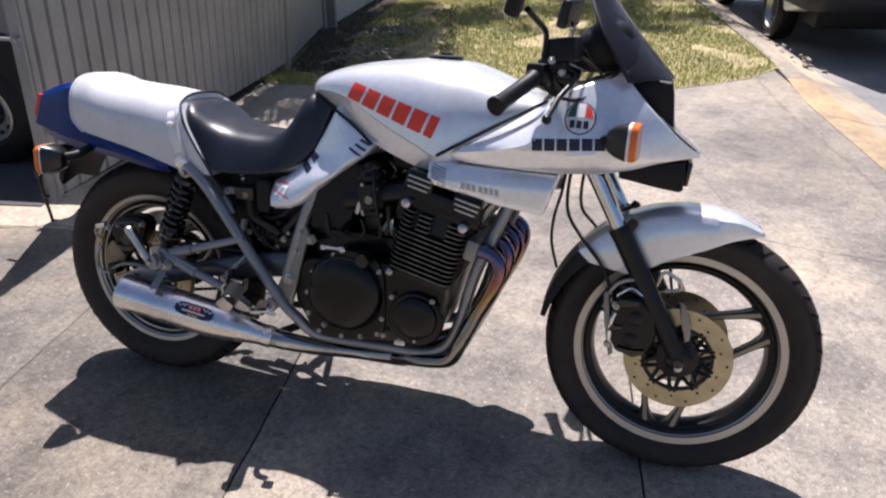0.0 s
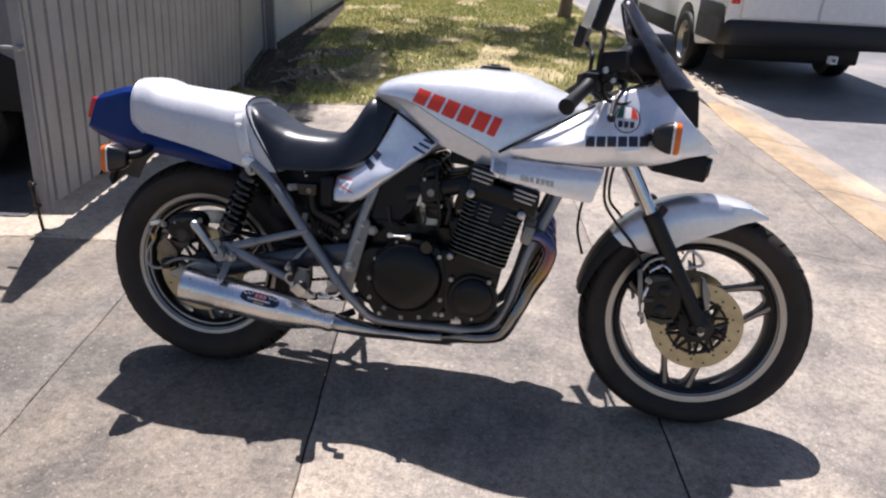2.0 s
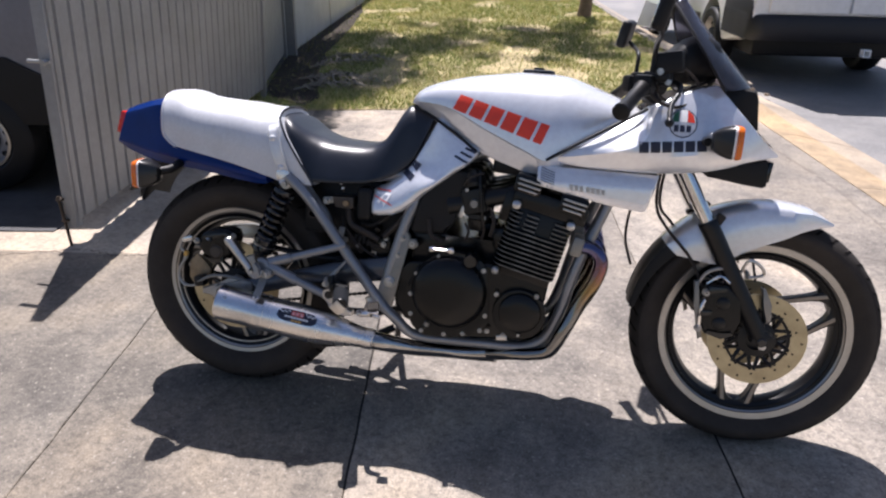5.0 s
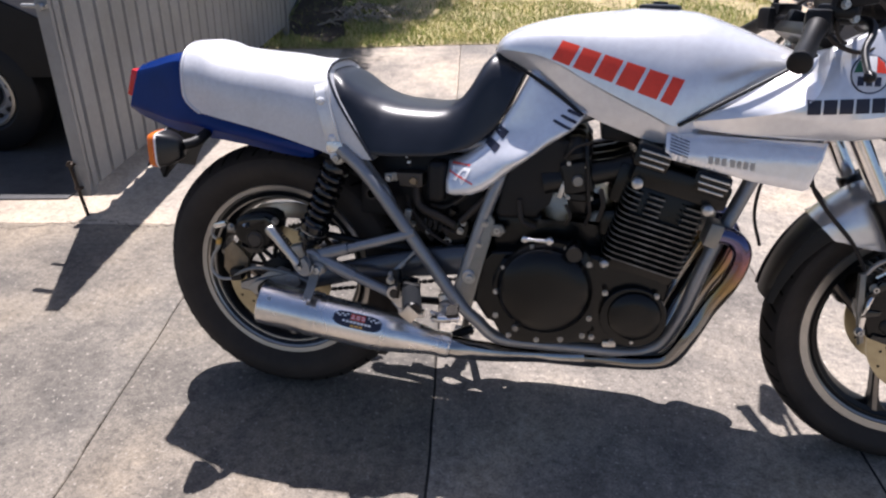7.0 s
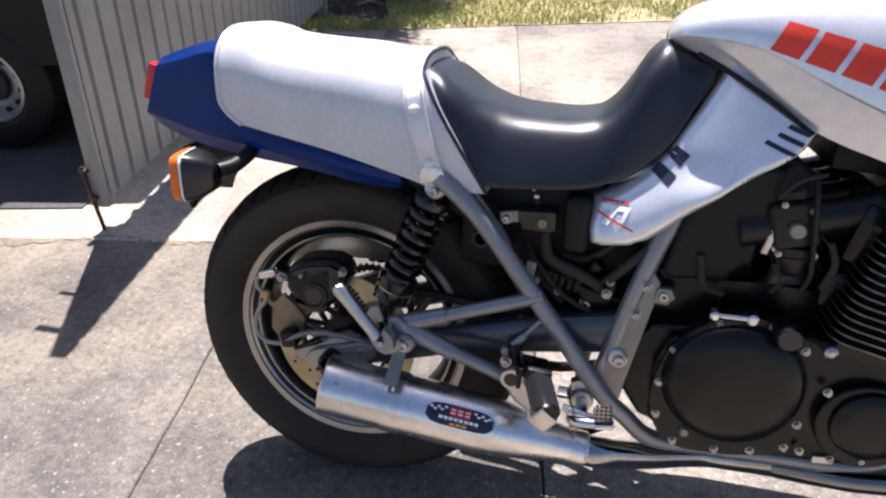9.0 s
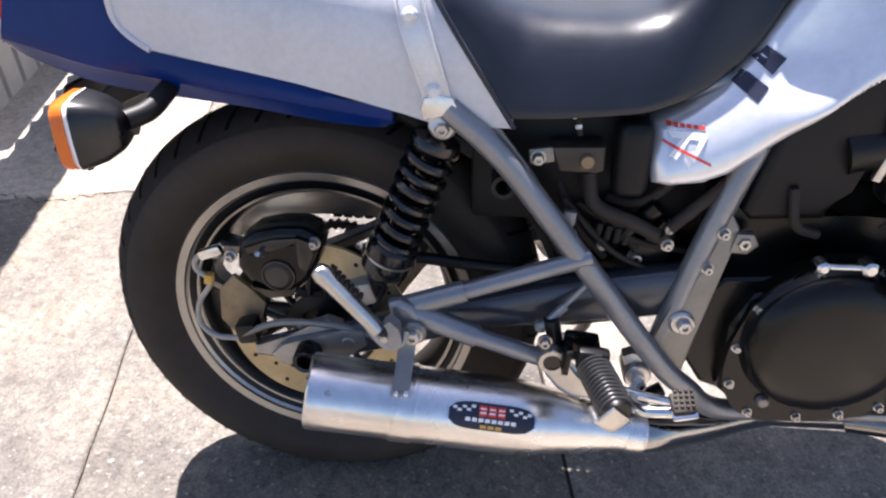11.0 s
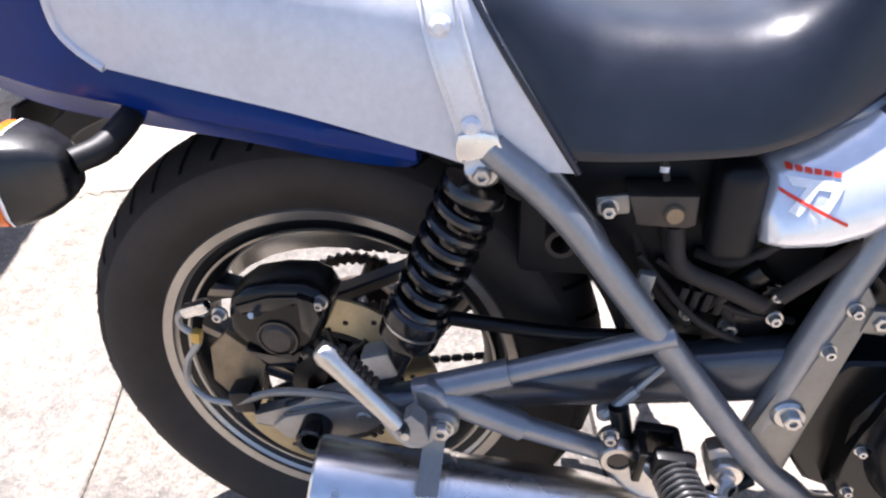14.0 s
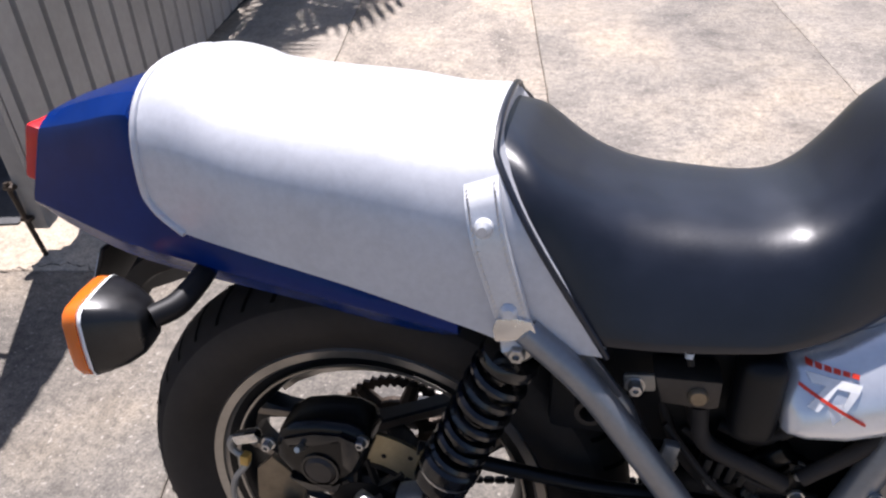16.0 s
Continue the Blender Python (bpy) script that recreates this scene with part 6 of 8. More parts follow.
flange = [Vector((x, 0, z)) + (Vector((x, 0, z)) - Vector((cx, 0, 0.400))).normalized() * 0.0085 for x, z in CB]
prism(bm, [(q.x, q.z) for q in smooth_path(flange + flange[:1], 6)[:-1]], -0.176, -0.150, 0.003, 2)
clutch = part("clutch_cover", bm, M["engine"], bike, "black bolted clutch cover", angle=35)
bm = bmesh.new()
lathe(bm, [(0, -0.2085), (0.040, -0.2075), (0.070, -0.2045), (0.088, -0.1995), (0.097, -0.193), (0.1005, -0.186), (0.101, -0.180), (0.1045, -0.1775), (0.1060, -0.170)], Matrix.Translation((cx, 0, cz)), 72)
part("cover_dome", bm, M["engine"], clutch, "domed clutch cover face", angle=50)
bm = bmesh.new()
lathe(bm, [(0, -0.1835), (0.006, -0.1835), (0.0085, -0.181), (0.0095, -0.172)], Matrix.Translation((0.613, 0, 0.311)), 20)
part("cover_plug", bm, M["plate"], clutch, "dull alloy inspection plug")
bm = bmesh.new()
box(bm, (0.822, -0.166, 0.292), (0.030, 0.014, 0.014), (0, -4, 0), 0.004)
part("cable_clip", bm, M["bare"], bike, "bright alloy lug under the crankcase")
for x, z in CB:
    bm = bmesh.new()
    bolt(bm, x, -0.1825, z, 0.0048, 0.009)
    part("bolt", bm, M["bolt"], clutch)
bm = bmesh.new()
out_pts = [(0.865 + 0.072 * math.cos(a), 0.368 + 0.070 * math.sin(a)) for a in [2 * math.pi * k / 28 for k in range(28)]]
prism(bm, out_pts, -0.186, -0.160, 0.005, 3)
ign = part("ignition_cover", bm, M["engine"], bike, "round black ignition cover", angle=35)
bm = bmesh.new()
lathe(bm, [(0, -0.2015), (0.030, -0.2010), (0.046, -0.1985), (0.054, -0.194), (0.057, -0.186), (0.058, -0.18)], Matrix.Translation((0.867, 0, 0.374)), 44)
part("cover_dome", bm, M["engine"], ign)
for x, z in ((0.801, 0.420), (0.908, 0.424), (0.868, 0.312), (0.826, 0.306), (0.782, 0.312)):
    bm = bmesh.new()
    bolt(bm, x, -0.192, z, 0.0048, 0.009)
    part("bolt", bm, M["bolt"], ign)
for x, y, z, r in ((0.792, -0.188, 0.486, 0.0095), (0.838, -0.214, 0.672, 0.0108), (0.979, -0.212, 0.627, 0.0108)):
    bm = bmesh.new()
    lathe(bm, [(0, y - 0.004), (r * 0.5, y - 0.004), (r, y), (r, y + 0.02), (0, y + 0.02)], Matrix.Translation((x, 0, z)), 20)
    part("head_plug", bm, M["bolt"], bike, "bright round plug")
bm = bmesh.new()
tube(bm, [(0.625, -0.205, 0.533), (0.672, -0.205, 0.533)], 0.0036, 10, smooth=False)
disc_y(bm, 0.623, -0.213, 0.533, 0.0075, 0.02, 0.003, 16)
disc_y(bm, 0.674, -0.213, 0.533, 0.0088, 0.02, 0.003, 16)
part("clutch_arm", bm, M["chrome"], bike, "bright clutch release arm")
bm = bmesh.new()
lathe(bm, [(0, -0.212), (0.016, -0.212), (0.020, -0.206), (0.020, -0.17), (0, -0.17)], Matrix.Translation((0.728, 0, 0.510)), 24)
part("oil_filler", bm, M["gloss_black"], bike, "black oil filler cap")

# cylinders with cooling fins, tilted forwards
CYL = Matrix.Translation((0.868, 0, 0.470)) @ Matrix.Rotation(radians(14.3), 4, "Y")
bm = bmesh.new()
box(bm, (0, 0, 0.085), (0.140, 0.340, 0.190), bevel=0.006)
bmesh.ops.transform(bm, matrix=CYL, verts=bm.verts)
cyl = part("cylinder_block", bm, M["engine"], bike, "black finned cylinder block")


def fin_outline(notched):
    """Outline of a cooling fin with round corners; the upper ones are cut away beside the cam chain tunnel and the plug well."""
    x0, x1, h, r = -0.090, 0.078, 0.193, 0.026
    pts = []
    for cx, cy, a0 in ((x1 - r, h - r, 0), (x0 + r, h - r, 90)):
        pts += [(cx + r * math.cos(radians(a0 + 15 * k)), cy + r * math.sin(radians(a0 + 15 * k))) for k in range(7)]
    pts += [(x, -y) for x, y in reversed(pts)]
    if notched:
        cut = [(-0.058, -h), (-0.056, -h + 0.030), (-0.046, -h + 0.030), (-0.044, -h), (-0.012, -h), (-0.010, -h + 0.045), (0.030, -h + 0.045), (0.032, -h)]
        k = max(i for i, q in enumerate(pts) if q[0] < x0 + r + 1e-6)
        pts = pts[:k + 1] + cut + pts[k + 1:]
    return pts


fin_meshes = {}
for k in range(13):
    h = 0.018 + 0.0125 * k
    top_one = k > 8
    if top_one not in fin_meshes:
        bm = bmesh.new()
        ring = fin_outline(top_one)
        lo, hi = [bm.verts.new((x, y, -0.0014)) for x, y in ring], [bm.verts.new((x, y, 0.0014)) for x, y in ring]
        bm.faces.new(lo), bm.faces.new(hi)
        for i in range(len(ring)):
            bm.faces.new((lo[i - 1], lo[i], hi[i], hi[i - 1]))
        ob = finish(bm, "cylinder_fin", [M["engine"], M["fin_edge"]], cyl, angle=30)
        for p in ob.data.polygons:
            if abs(p.normal.z) < 0.5:
                p.material_index = 1
        fin_meshes[top_one] = ob.data
    else:
        ob = new("cylinder_fin", fin_meshes[top_one])
        ob.parent = cyl
    ob.matrix_basis = CYL @ pose(0, 0, h)
bm = bmesh.new()
box(bm, (0.004, 0, 0.207), (0.196, 0.392, 0.050), bevel=0.008)
bmesh.ops.transform(bm, matrix=CYL, verts=bm.verts)
head = part("cylinder_head", bm, M["engine"], bike, "black cylinder head with ribbed cam ends")
bm = bmesh.new()
box(bm, (0.002, 0, 0.250), (0.060, 0.340, 0.030), bevel=0.01)
bmesh.ops.transform(bm, matrix=CYL, verts=bm.verts)
part("cam_cover", bm, M["engine"], head)
for dx, h in ((-0.066, 0.242), (0.058, 0.228)):
    bm = bmesh.new()
    box(bm, (dx, 0, h), (0.074, 0.400, 0.050), bevel=0.012, segs=3)
    bmesh.ops.transform(bm, matrix=CYL, verts=bm.verts)
    part("cam_cover", bm, M["engine"], head)
    for j in range(3):
        bm = bmesh.new()
        box(bm, (dx + 0.002, -0.2010, h - 0.013 + 0.0125 * j), (0.060 if j else 0.050, 0.006, 0.0042), bevel=0.0016, segs=2)
        bmesh.ops.transform(bm, matrix=CYL, verts=bm.verts)
        part("cam_rib", bm, M["bare"], head)

# starter cover and rear of the cylinders
bm = bmesh.new()
box(bm, (0.715, 0, 0.498), (0.14, 0.22, 0.044), bevel=0.015, segs=3)
box(bm, (0.765, 0.10, 0.535), (0.100, 0.13, 0.090), bevel=0.018, segs=3)
box(bm, (0.800, -0.02, 0.560), (0.050, 0.22, 0.060), bevel=0.012, segs=2)
part("starter_cover", bm, M["engine"], bike, "black starter motor cover")
# airbox and carburettors
bm = bmesh.new()
prism(bm, [(0.548, 0.566), (0.560, 0.554), (0.644, 0.558), (0.655, 0.60), (0.684, 0.660), (0.735, 0.735), (0.64, 0.74), (0.575, 0.68)], -0.138, 0.138, 0.012, 3)
part("air_box", bm, M["plastic"], bike, "black plastic air box")
for y in (-0.120, -0.042, 0.042, 0.120):
    bm = bmesh.new()
    box(bm, (0.720, y, 0.660), (0.066, 0.060, 0.072), (0, -14, 0), 0.012, 3)
    tube(bm, [(0.650, y, 0.640), (0.690, y, 0.650)], [0.030, 0.027], 18, smooth=False)
    tube(bm, [(0.750, y, 0.667), (0.800, y, 0.680), (0.845, y, 0.694)], [0.027, 0.025, 0.030], 18)
    carb = part("carburettor", bm, M["carb"], bike, "dark cast carburettor", angle=35)
    bm = bmesh.new()
    lathe(bm, [(0, 0.040), (0.012, 0.039), (0.020, 0.032), (0.0300, 0.010), (0.0330, 0.006), (0.0330, -0.004), (0.028, -0.008)], Matrix.Translation((0.716, y, 0.706)) @ Matrix.Rotation(radians(-14), 4, "Y") @ Matrix.Rotation(radians(90), 4, "X"), 24)
    part("vacuum_cap", bm, M["carb"], carb, "", angle=30)
    bm = bmesh.new()
    rings = []
    for z, w, d in ((0.624, 0.030, 0.028), (0.612, 0.030, 0.028), (0.608, 0.026, 0.024), (0.584, 0.022, 0.021), (0.578, 0.016, 0.016)):
        rings.append([(0.728 + w * math.copysign(abs(math.cos(a)) ** 0.5, math.cos(a)), y + d * math.copysign(abs(math.sin(a)) ** 0.5, math.sin(a)), z) for a in [2 * math.pi * k / 20 for k in range(20)]])
    loft(bm, rings)
    part("float_bowl", bm, M["carb"], carb, "", angle=35)
    if y < -0.1:
        for x, z in ((0.704, 0.616), (0.752, 0.618), (0.700, 0.690), (0.738, 0.684)):
            bm = bmesh.new()
            bolt(bm, x, -0.1545, z, 0.0035, 0.006)
            part("screw", bm, M["bolt"], carb)
        bm = bmesh.new()
        lathe(bm, [(0, -0.160), (0.010, -0.160), (0.013, -0.156), (0.013, -0.145)], Matrix.Translation((0.722, 0, 0.655)), 20)
        part("choke_boss", bm, M["plate"], carb)
bm = bmesh.new()
box(bm, (0.835, 0.0, 0.752), (0.150, 0.21, 0.044), (0, 4, 0), 0.012)
part("coil_cover", bm, M["plastic"], bike, "black ignition coil cover under the tank")
bm = bmesh.new()
box(bm, (0.815, 0, 0.655), (0.040, 0.30, 0.090), (0, 14.3, 0), 0.012)
part("inlet_stub_plate", bm, M["engine"], bike, "black inlet flange behind the cylinders")
for pts, r, mt in (
    (((0.732, -0.145, 0.742), (0.736, -0.160, 0.710), (0.742, -0.162, 0.660), (0.748, -0.158, 0.612)), 0.0042, "black"),
    (((0.748, -0.158, 0.612), (0.752, -0.150, 0.585), (0.746, -0.140, 0.556)), 0.0036, "rubber"),
    (((0.700, -0.150, 0.600), (0.712, -0.158, 0.578), (0.704, -0.150, 0.556)), 0.0036, "rubber"),
    (((0.690, -0.150, 0.700), (0.712, -0.158, 0.728), (0.745, -0.150, 0.738)), 0.0030, "rubber"),
    (((0.770, -0.150, 0.640), (0.778, -0.160, 0.610), (0.770, -0.150, 0.570)), 0.0050, "rubber"),
):
    bm = bmesh.new()
    tube(bm, pts, r, 8)
    part("hose", bm, M[mt], bike)
bm = bmesh.new()
tube(bm, [(0.60, -0.14, 0.60), (0.61, -0.145, 0.555), (0.64, -0.14, 0.54)], 0.006, 8)
part("hose", bm, M["rubber"], bike)
bm = bmesh.new()
tube(bm, [(0.700, -0.145, 0.622), (0.700, 0.145, 0.622)], 0.005, 8, smooth=False)
box(bm, (0.690, -0.142, 0.632), (0.010, 0.008, 0.040), (0, 15, 0), 0.002)
part("throttle_shaft", bm, M["bolt"], bike, "plated throttle shaft and lever")

# battery, electrics and linkages behind the side cover
bm = bmesh.new()
box(bm, (0.37, 0, 0.60), (0.30, 0.17, 0.16), bevel=0.012)
part("battery_box", bm, M["plastic"], bike, "black battery box")
bm = bmesh.new()
prism(bm, [(0.318, 0.638), (0.380, 0.640), (0.381, 0.610), (0.372, 0.606), (0.328, 0.608)], -0.128, -0.09, 0.004)
reg = part("regulator", bm, M["cap"], bike, "dull brown regulator")
bm = bmesh.new()
lathe(bm, [(0, -0.1335), (0.0075, -0.1335), (0.0095, -0.131), (0.0095, -0.12)], Matrix.Translation((0.360, 0, 0.622)), 20)
part("boss", bm, M["caliper"], reg)
bm = bmesh.new()
box(bm, (0.306, -0.122, 0.626), (0.030, 0.006, 0.020), (0, -8, 0), 0.003)
part("lug", bm, M["plate"], reg)
bm = bmesh.new()
tube(bm, [(0.335, -0.105, 0.70), (0.345, -0.118, 0.672), (0.350, -0.122, 0.652)], 0.0035, 8)
part("wire", bm, M["rubber"], bike)
bm = bmesh.new()
for k in range(4):
    q = Vector((0.336, -0.1085, 0.695)).lerp(Vector((0.349, -0.1225, 0.656)), k / 3.5)
    lathe(bm, [(0.0042, -0.0025), (0.0042, 0.0025)], Matrix.Translation(q) @ Matrix.Rotation(radians(70), 4, "X"), 8)
tagged(part("wire_sleeve", bm, M["white"], bike), kind="stuff")
bm = bmesh.new()
box(bm, (0.413, -0.118, 0.625), (0.042, 0.045, 0.094), bevel=0.017, segs=4)
part("fuse_box", bm, M["plastic"], bike, "black plastic fuse box")
for x, y, z, r in ((0.302, -0.132, 0.624, 0.0072), (0.439, -0.107, 0.480, 0.008), (0.474, -0.110, 0.526, 0.007), (0.556, -0.146, 0.527, 0.0085)):
    bm = bmesh.new()
    bolt(bm, x, y - 0.004, z, r, 0.014)
    part("bolt", bm, M["bolt"], bike)
bm = bmesh.new()
prism(bm, [(0.425, 0.470), (0.445, 0.498), (0.462, 0.538), (0.484, 0.532), (0.486, 0.505), (0.478, 0.478), (0.450, 0.462)], -0.108, -0.085, 0.005)
part("bracket", bm, M["engine"], bike)
bm = bmesh.new()
prism(bm, [(0.545, 0.540), (0.566, 0.540), (0.574, 0.525), (0.562, 0.512), (0.540, 0.514)], -0.146, -0.132, 0.004)
part("mount_tab", bm, M["plate"], bike)
bm = bmesh.new()
tube(bm, [(0.365, -0.12, 0.605), (0.375, -0.125, 0.565), (0.42, -0.13, 0.545), (0.455, -0.125, 0.525)], 0.009, 10)
part("hose", bm, M["rubber"], bike, "black rubber hose")
bm = bmesh.new()
tube(bm, [(0.47, -0.125, 0.535), (0.53, -0.125, 0.60), (0.56, -0.12, 0.64)], 0.008, 10)
part("hose", bm, M["rubber"], bike)
bm = bmesh.new()
box(bm, (0.345, -0.118, 0.535), (0.016, 0.012, 0.034), (0, 8, 0), 0.003)
part("connector", bm, M["galv"], bike, "grey wiring connector")
for k, (p, q, r) in enumerate((((0.34, -0.10, 0.56), (0.40, -0.12, 0.50), (0.47, -0.11, 0.46)), ((0.36, -0.09, 0.55), (0.43, -0.11, 0.51), (0.50, -0.10, 0.49)), ((0.30, -0.09, 0.58), (0.33, -0.12, 0.54), (0.36, -0.10, 0.48)))):
    bm = bmesh.new()
    tube(bm, [p, q, r], 0.004, 8)
    part("wire", bm, M["rubber"], bike)
bm = bmesh.new()
lathe(bm, [(0.010, -0.13), (0.015, -0.13), (0.015, -0.08), (0.010, -0.08)], Matrix.Translation((0.262, 0, 0.585)), 20, closed=True)
part("rubber_duct", bm, M["rubber"], bike)
bm = bmesh.new()
prism(bm, [(0.10, 0.66), (0.16, 0.69), (0.34, 0.69), (0.42, 0.675), (0.42, 0.66), (0.30, 0.64), (0.24, 0.58), (0.20, 0.62)], -0.075, 0.075, 0.006)
rings = []
for k in range(19):
    a = radians(14 + 58 * k / 18)
    rings.append([(r * math.cos(a), y, AXLE + r * math.sin(a)) for r, y in ((0.352, -0.082), (0.362, -0.080), (0.372, -0.05), (0.374, 0.0), (0.372, 0.05), (0.362, 0.080), (0.352, 0.082), (0.366, 0.0))])
loft(bm, rings)
part("inner_mudguard", bm, M["plastic"], bike, "black inner mudguard", angle=40)
bm = bmesh.new()
prism(bm, [(0.350, 0.640), (0.560, 0.640), (0.640, 0.566), (0.660, 0.480), (0.560, 0.400), (0.430, 0.412), (0.372, 0.470)], -0.050, 0.110, 0.012, 2)
part("gearbox_top", bm, M["engine"], bike, "black upper gearbox casing", angle=35)
bm = bmesh.new()
prism(bm, [(0.545, 0.470), (0.545, 0.560), (0.650, 0.562), (0.700, 0.540), (0.80, 0.560), (0.82, 0.480)], -0.110, 0.150, 0.012, 2)
part("crankcase_top", bm, M["engine"], bike, "black upper crankcase", angle=35)
for pts, r, mt in (
    (((0.36, -0.085, 0.600), (0.375, -0.10, 0.555), (0.41, -0.105, 0.530), (0.44, -0.10, 0.49)), 0.0075, "rubber"),
    (((0.335, -0.08, 0.575), (0.36, -0.095, 0.520), (0.40, -0.095, 0.475)), 0.0055, "rubber"),
    (((0.395, -0.09, 0.560), (0.43, -0.105, 0.560), (0.47, -0.10, 0.585), (0.50, -0.09, 0.63)), 0.006, "rubber"),
    (((0.405, -0.098, 0.500), (0.455, -0.115, 0.560)), 0.012, "engine"),
    (((0.32, -0.10, 0.548), (0.33, -0.105, 0.500), (0.352, -0.10, 0.470)), 0.0035, "rubber"),
):
    bm = bmesh.new()
    tube(bm, pts, r, 10)
    part("hose", bm, M[mt], bike)
for k in range(4):
    bm = bmesh.new()
    box(bm, (0.385 + 0.012 * k, -0.105, 0.522 - 0.003 * k), (0.008, 0.020, 0.022), (0, 10, 0), 0.002)
    part("connector", bm, M["plastic"], bike)
for x, y, z, r in ((0.352, -0.112, 0.512, 0.006), (0.392, -0.118, 0.500, 0.005), (0.470, -0.135, 0.512, 0.006)):
    bm = bmesh.new()
    bolt(bm, x, y, z, r, 0.010)
    part("bolt", bm, M["bolt"], bike)


# ---- stands ----
bm = bmesh.new()
tube(bm, [(0.455, 0.150, 0.285), (0.440, 0.235, 0.135), (0.425, 0.290, 0.060)], 0.011, 12, smooth=False)
box(bm, (0.423, 0.294, 0.056), (0.060, 0.034, 0.006), (10, 0, 0), 0.002)
part("side_stand", bm, M["black"], bike, "black steel side stand")
for s in (-1, 1):
    bm = bmesh.new()
    tube(bm, [(0.505, s * 0.10, 0.260), (0.40, s * 0.135, 0.215), (0.300, s * 0.150, 0.205)], 0.011, 12, smooth=False)
    box(bm, (0.292, s * 0.150, 0.203), (0.03, 0.03, 0.02), bevel=0.004)
    part("centre_stand_leg", bm, M["black"], bike, "folded black centre stand leg")

# ---- front fork, brakes and mudguard ----
def fork(s):
    y = s * 0.104
    a, b, c = Vector((1.160, y, 0.940)), Vector((1.330, y, 0.646)), Vector((1.503, y, 0.346))
    bm = bmesh.new()
    tube(bm, [b + (c - b) * -0.02, b, b.lerp(c, 0.06), b.lerp(c, 0.5), c], [0.0245, 0.0265, 0.0245, 0.0240, 0.0235], 20, smooth=False)
    box(bm, c + Vector((0.004, 0, 0.0)), (0.052, 0.040, 0.050), (0, 30, 0), 0.012)
    leg = part("fork_leg", bm, M["black"], bike, "black fork slider", angle=50)
    bm = bmesh.new()
    tube(bm, [a, b.lerp(c, 0.1)], 0.0188, 18, smooth=False)
    part("fork_tube", bm, M["chrome"], leg, "polished fork tube")
    bm = bmesh.new()
    box(bm, b + Vector((0.026, -0.0, 0.012)), (0.022, 0.024, 0.030), (0, 30, 0), 0.006)
    part("dust_cap", bm, M["rubber"], leg)
    bm = bmesh.new()
    disc_y(bm, c.x, -0.132, c.z - 0.004, 0.013, 0.03, 0.003, 20)
    if s > 0:
        bmesh.ops.transform(bm, matrix=Matrix.Scale(-1, 4, (0, 1, 0)), verts=bm.verts)
    part("axle_nut", bm, M["gloss_black"], leg)
    bm = bmesh.new()
    prism(bm, [(1.332, 0.450), (1.352, 0.486), (1.400, 0.488), (1.440, 0.452), (1.446, 0.392), (1.430, 0.352), (1.398, 0.338), (1.354, 0.352), (1.330, 0.400)], s * 0.128, s * 0.066, 0.012, 3)
    cp = part("front_brake_caliper", bm, M["engine"], bike, "black front brake caliper", angle=35)
    bm = bmesh.new()
    lathe(bm, [(0, -0.134), (0.013, -0.134), (0.017, -0.131), (0.018, -0.12), (0, -0.12)], Matrix.Scale(-s, 4, (0, 1, 0)) @ Matrix.Translation((1.388, 0, 0.384)), 28)
    part("piston_cap", bm, M["carb"], cp)
    bm = bmesh.new()
    lathe(bm, [(0, -0.134), (0.013, -0.134), (0.017, -0.131), (0.018, -0.12), (0, -0.12)], Matrix.Scale(-s, 4, (0, 1, 0)) @ Matrix.Translation((1.392, 0, 0.440)), 28)
    part("piston_cap", bm, M["carb"], cp)
    for q in ([(1.336, 0.452), (1.354, 0.484), (1.398, 0.484), (1.394, 0.470), (1.360, 0.470), (1.346, 0.446)], [(1.332, 0.400), (1.340, 0.418), (1.366, 0.418), (1.366, 0.406), (1.340, 0.402)], [(1.356, 0.354), (1.398, 0.342), (1.428, 0.356), (1.420, 0.366), (1.396, 0.356), (1.362, 0.366)]):
        bm = bmesh.new()
        prism(bm, q, s * 0.134, s * 0.115, 0.003, 2)
        part("caliper_rib", bm, M["gloss_black"], cp, angle=50)
    bm = bmesh.new()
    tube(bm, [(1.340, s * 0.122, 0.36), (1.338, s * 0.128, 0.42), (1.352, s * 0.120, 0.462)], 0.005, 8)
    part("bridge_pipe", bm, M["chrome"], cp)
    for x, z in ((1.337, 0.365), (1.346, 0.465)):
        bm = bmesh.new()
        bolt(bm, x, -0.136, z, 0.0075, 0.014)
        if s > 0:
            bmesh.ops.transform(bm, matrix=Matrix.Scale(-1, 4, (0, 1, 0)), verts=bm.verts)
        part("bolt", bm, M["bolt"], cp)
    bm = bmesh.new()
    prism(bm, [(1.486, 0.486), (1.500, 0.480), (1.520, 0.440), (1.524, 0.395), (1.510, 0.388), (1.502, 0.440)], s * 0.104, s * 0.086, 0.004)
    part("fork_lug", bm, M["plate"], leg, "grey cast fork lug")
    bm = bmesh.new()
    prism(bm, [(1.312, 0.492), (1.326, 0.496), (1.332, 0.44), (1.352, 0.340), (1.342, 0.332), (1.322, 0.42)], s * 0.124, s * 0.112, 0.003)
    part("bracket", bm, M["plate"], cp, "grey caliper bracket")
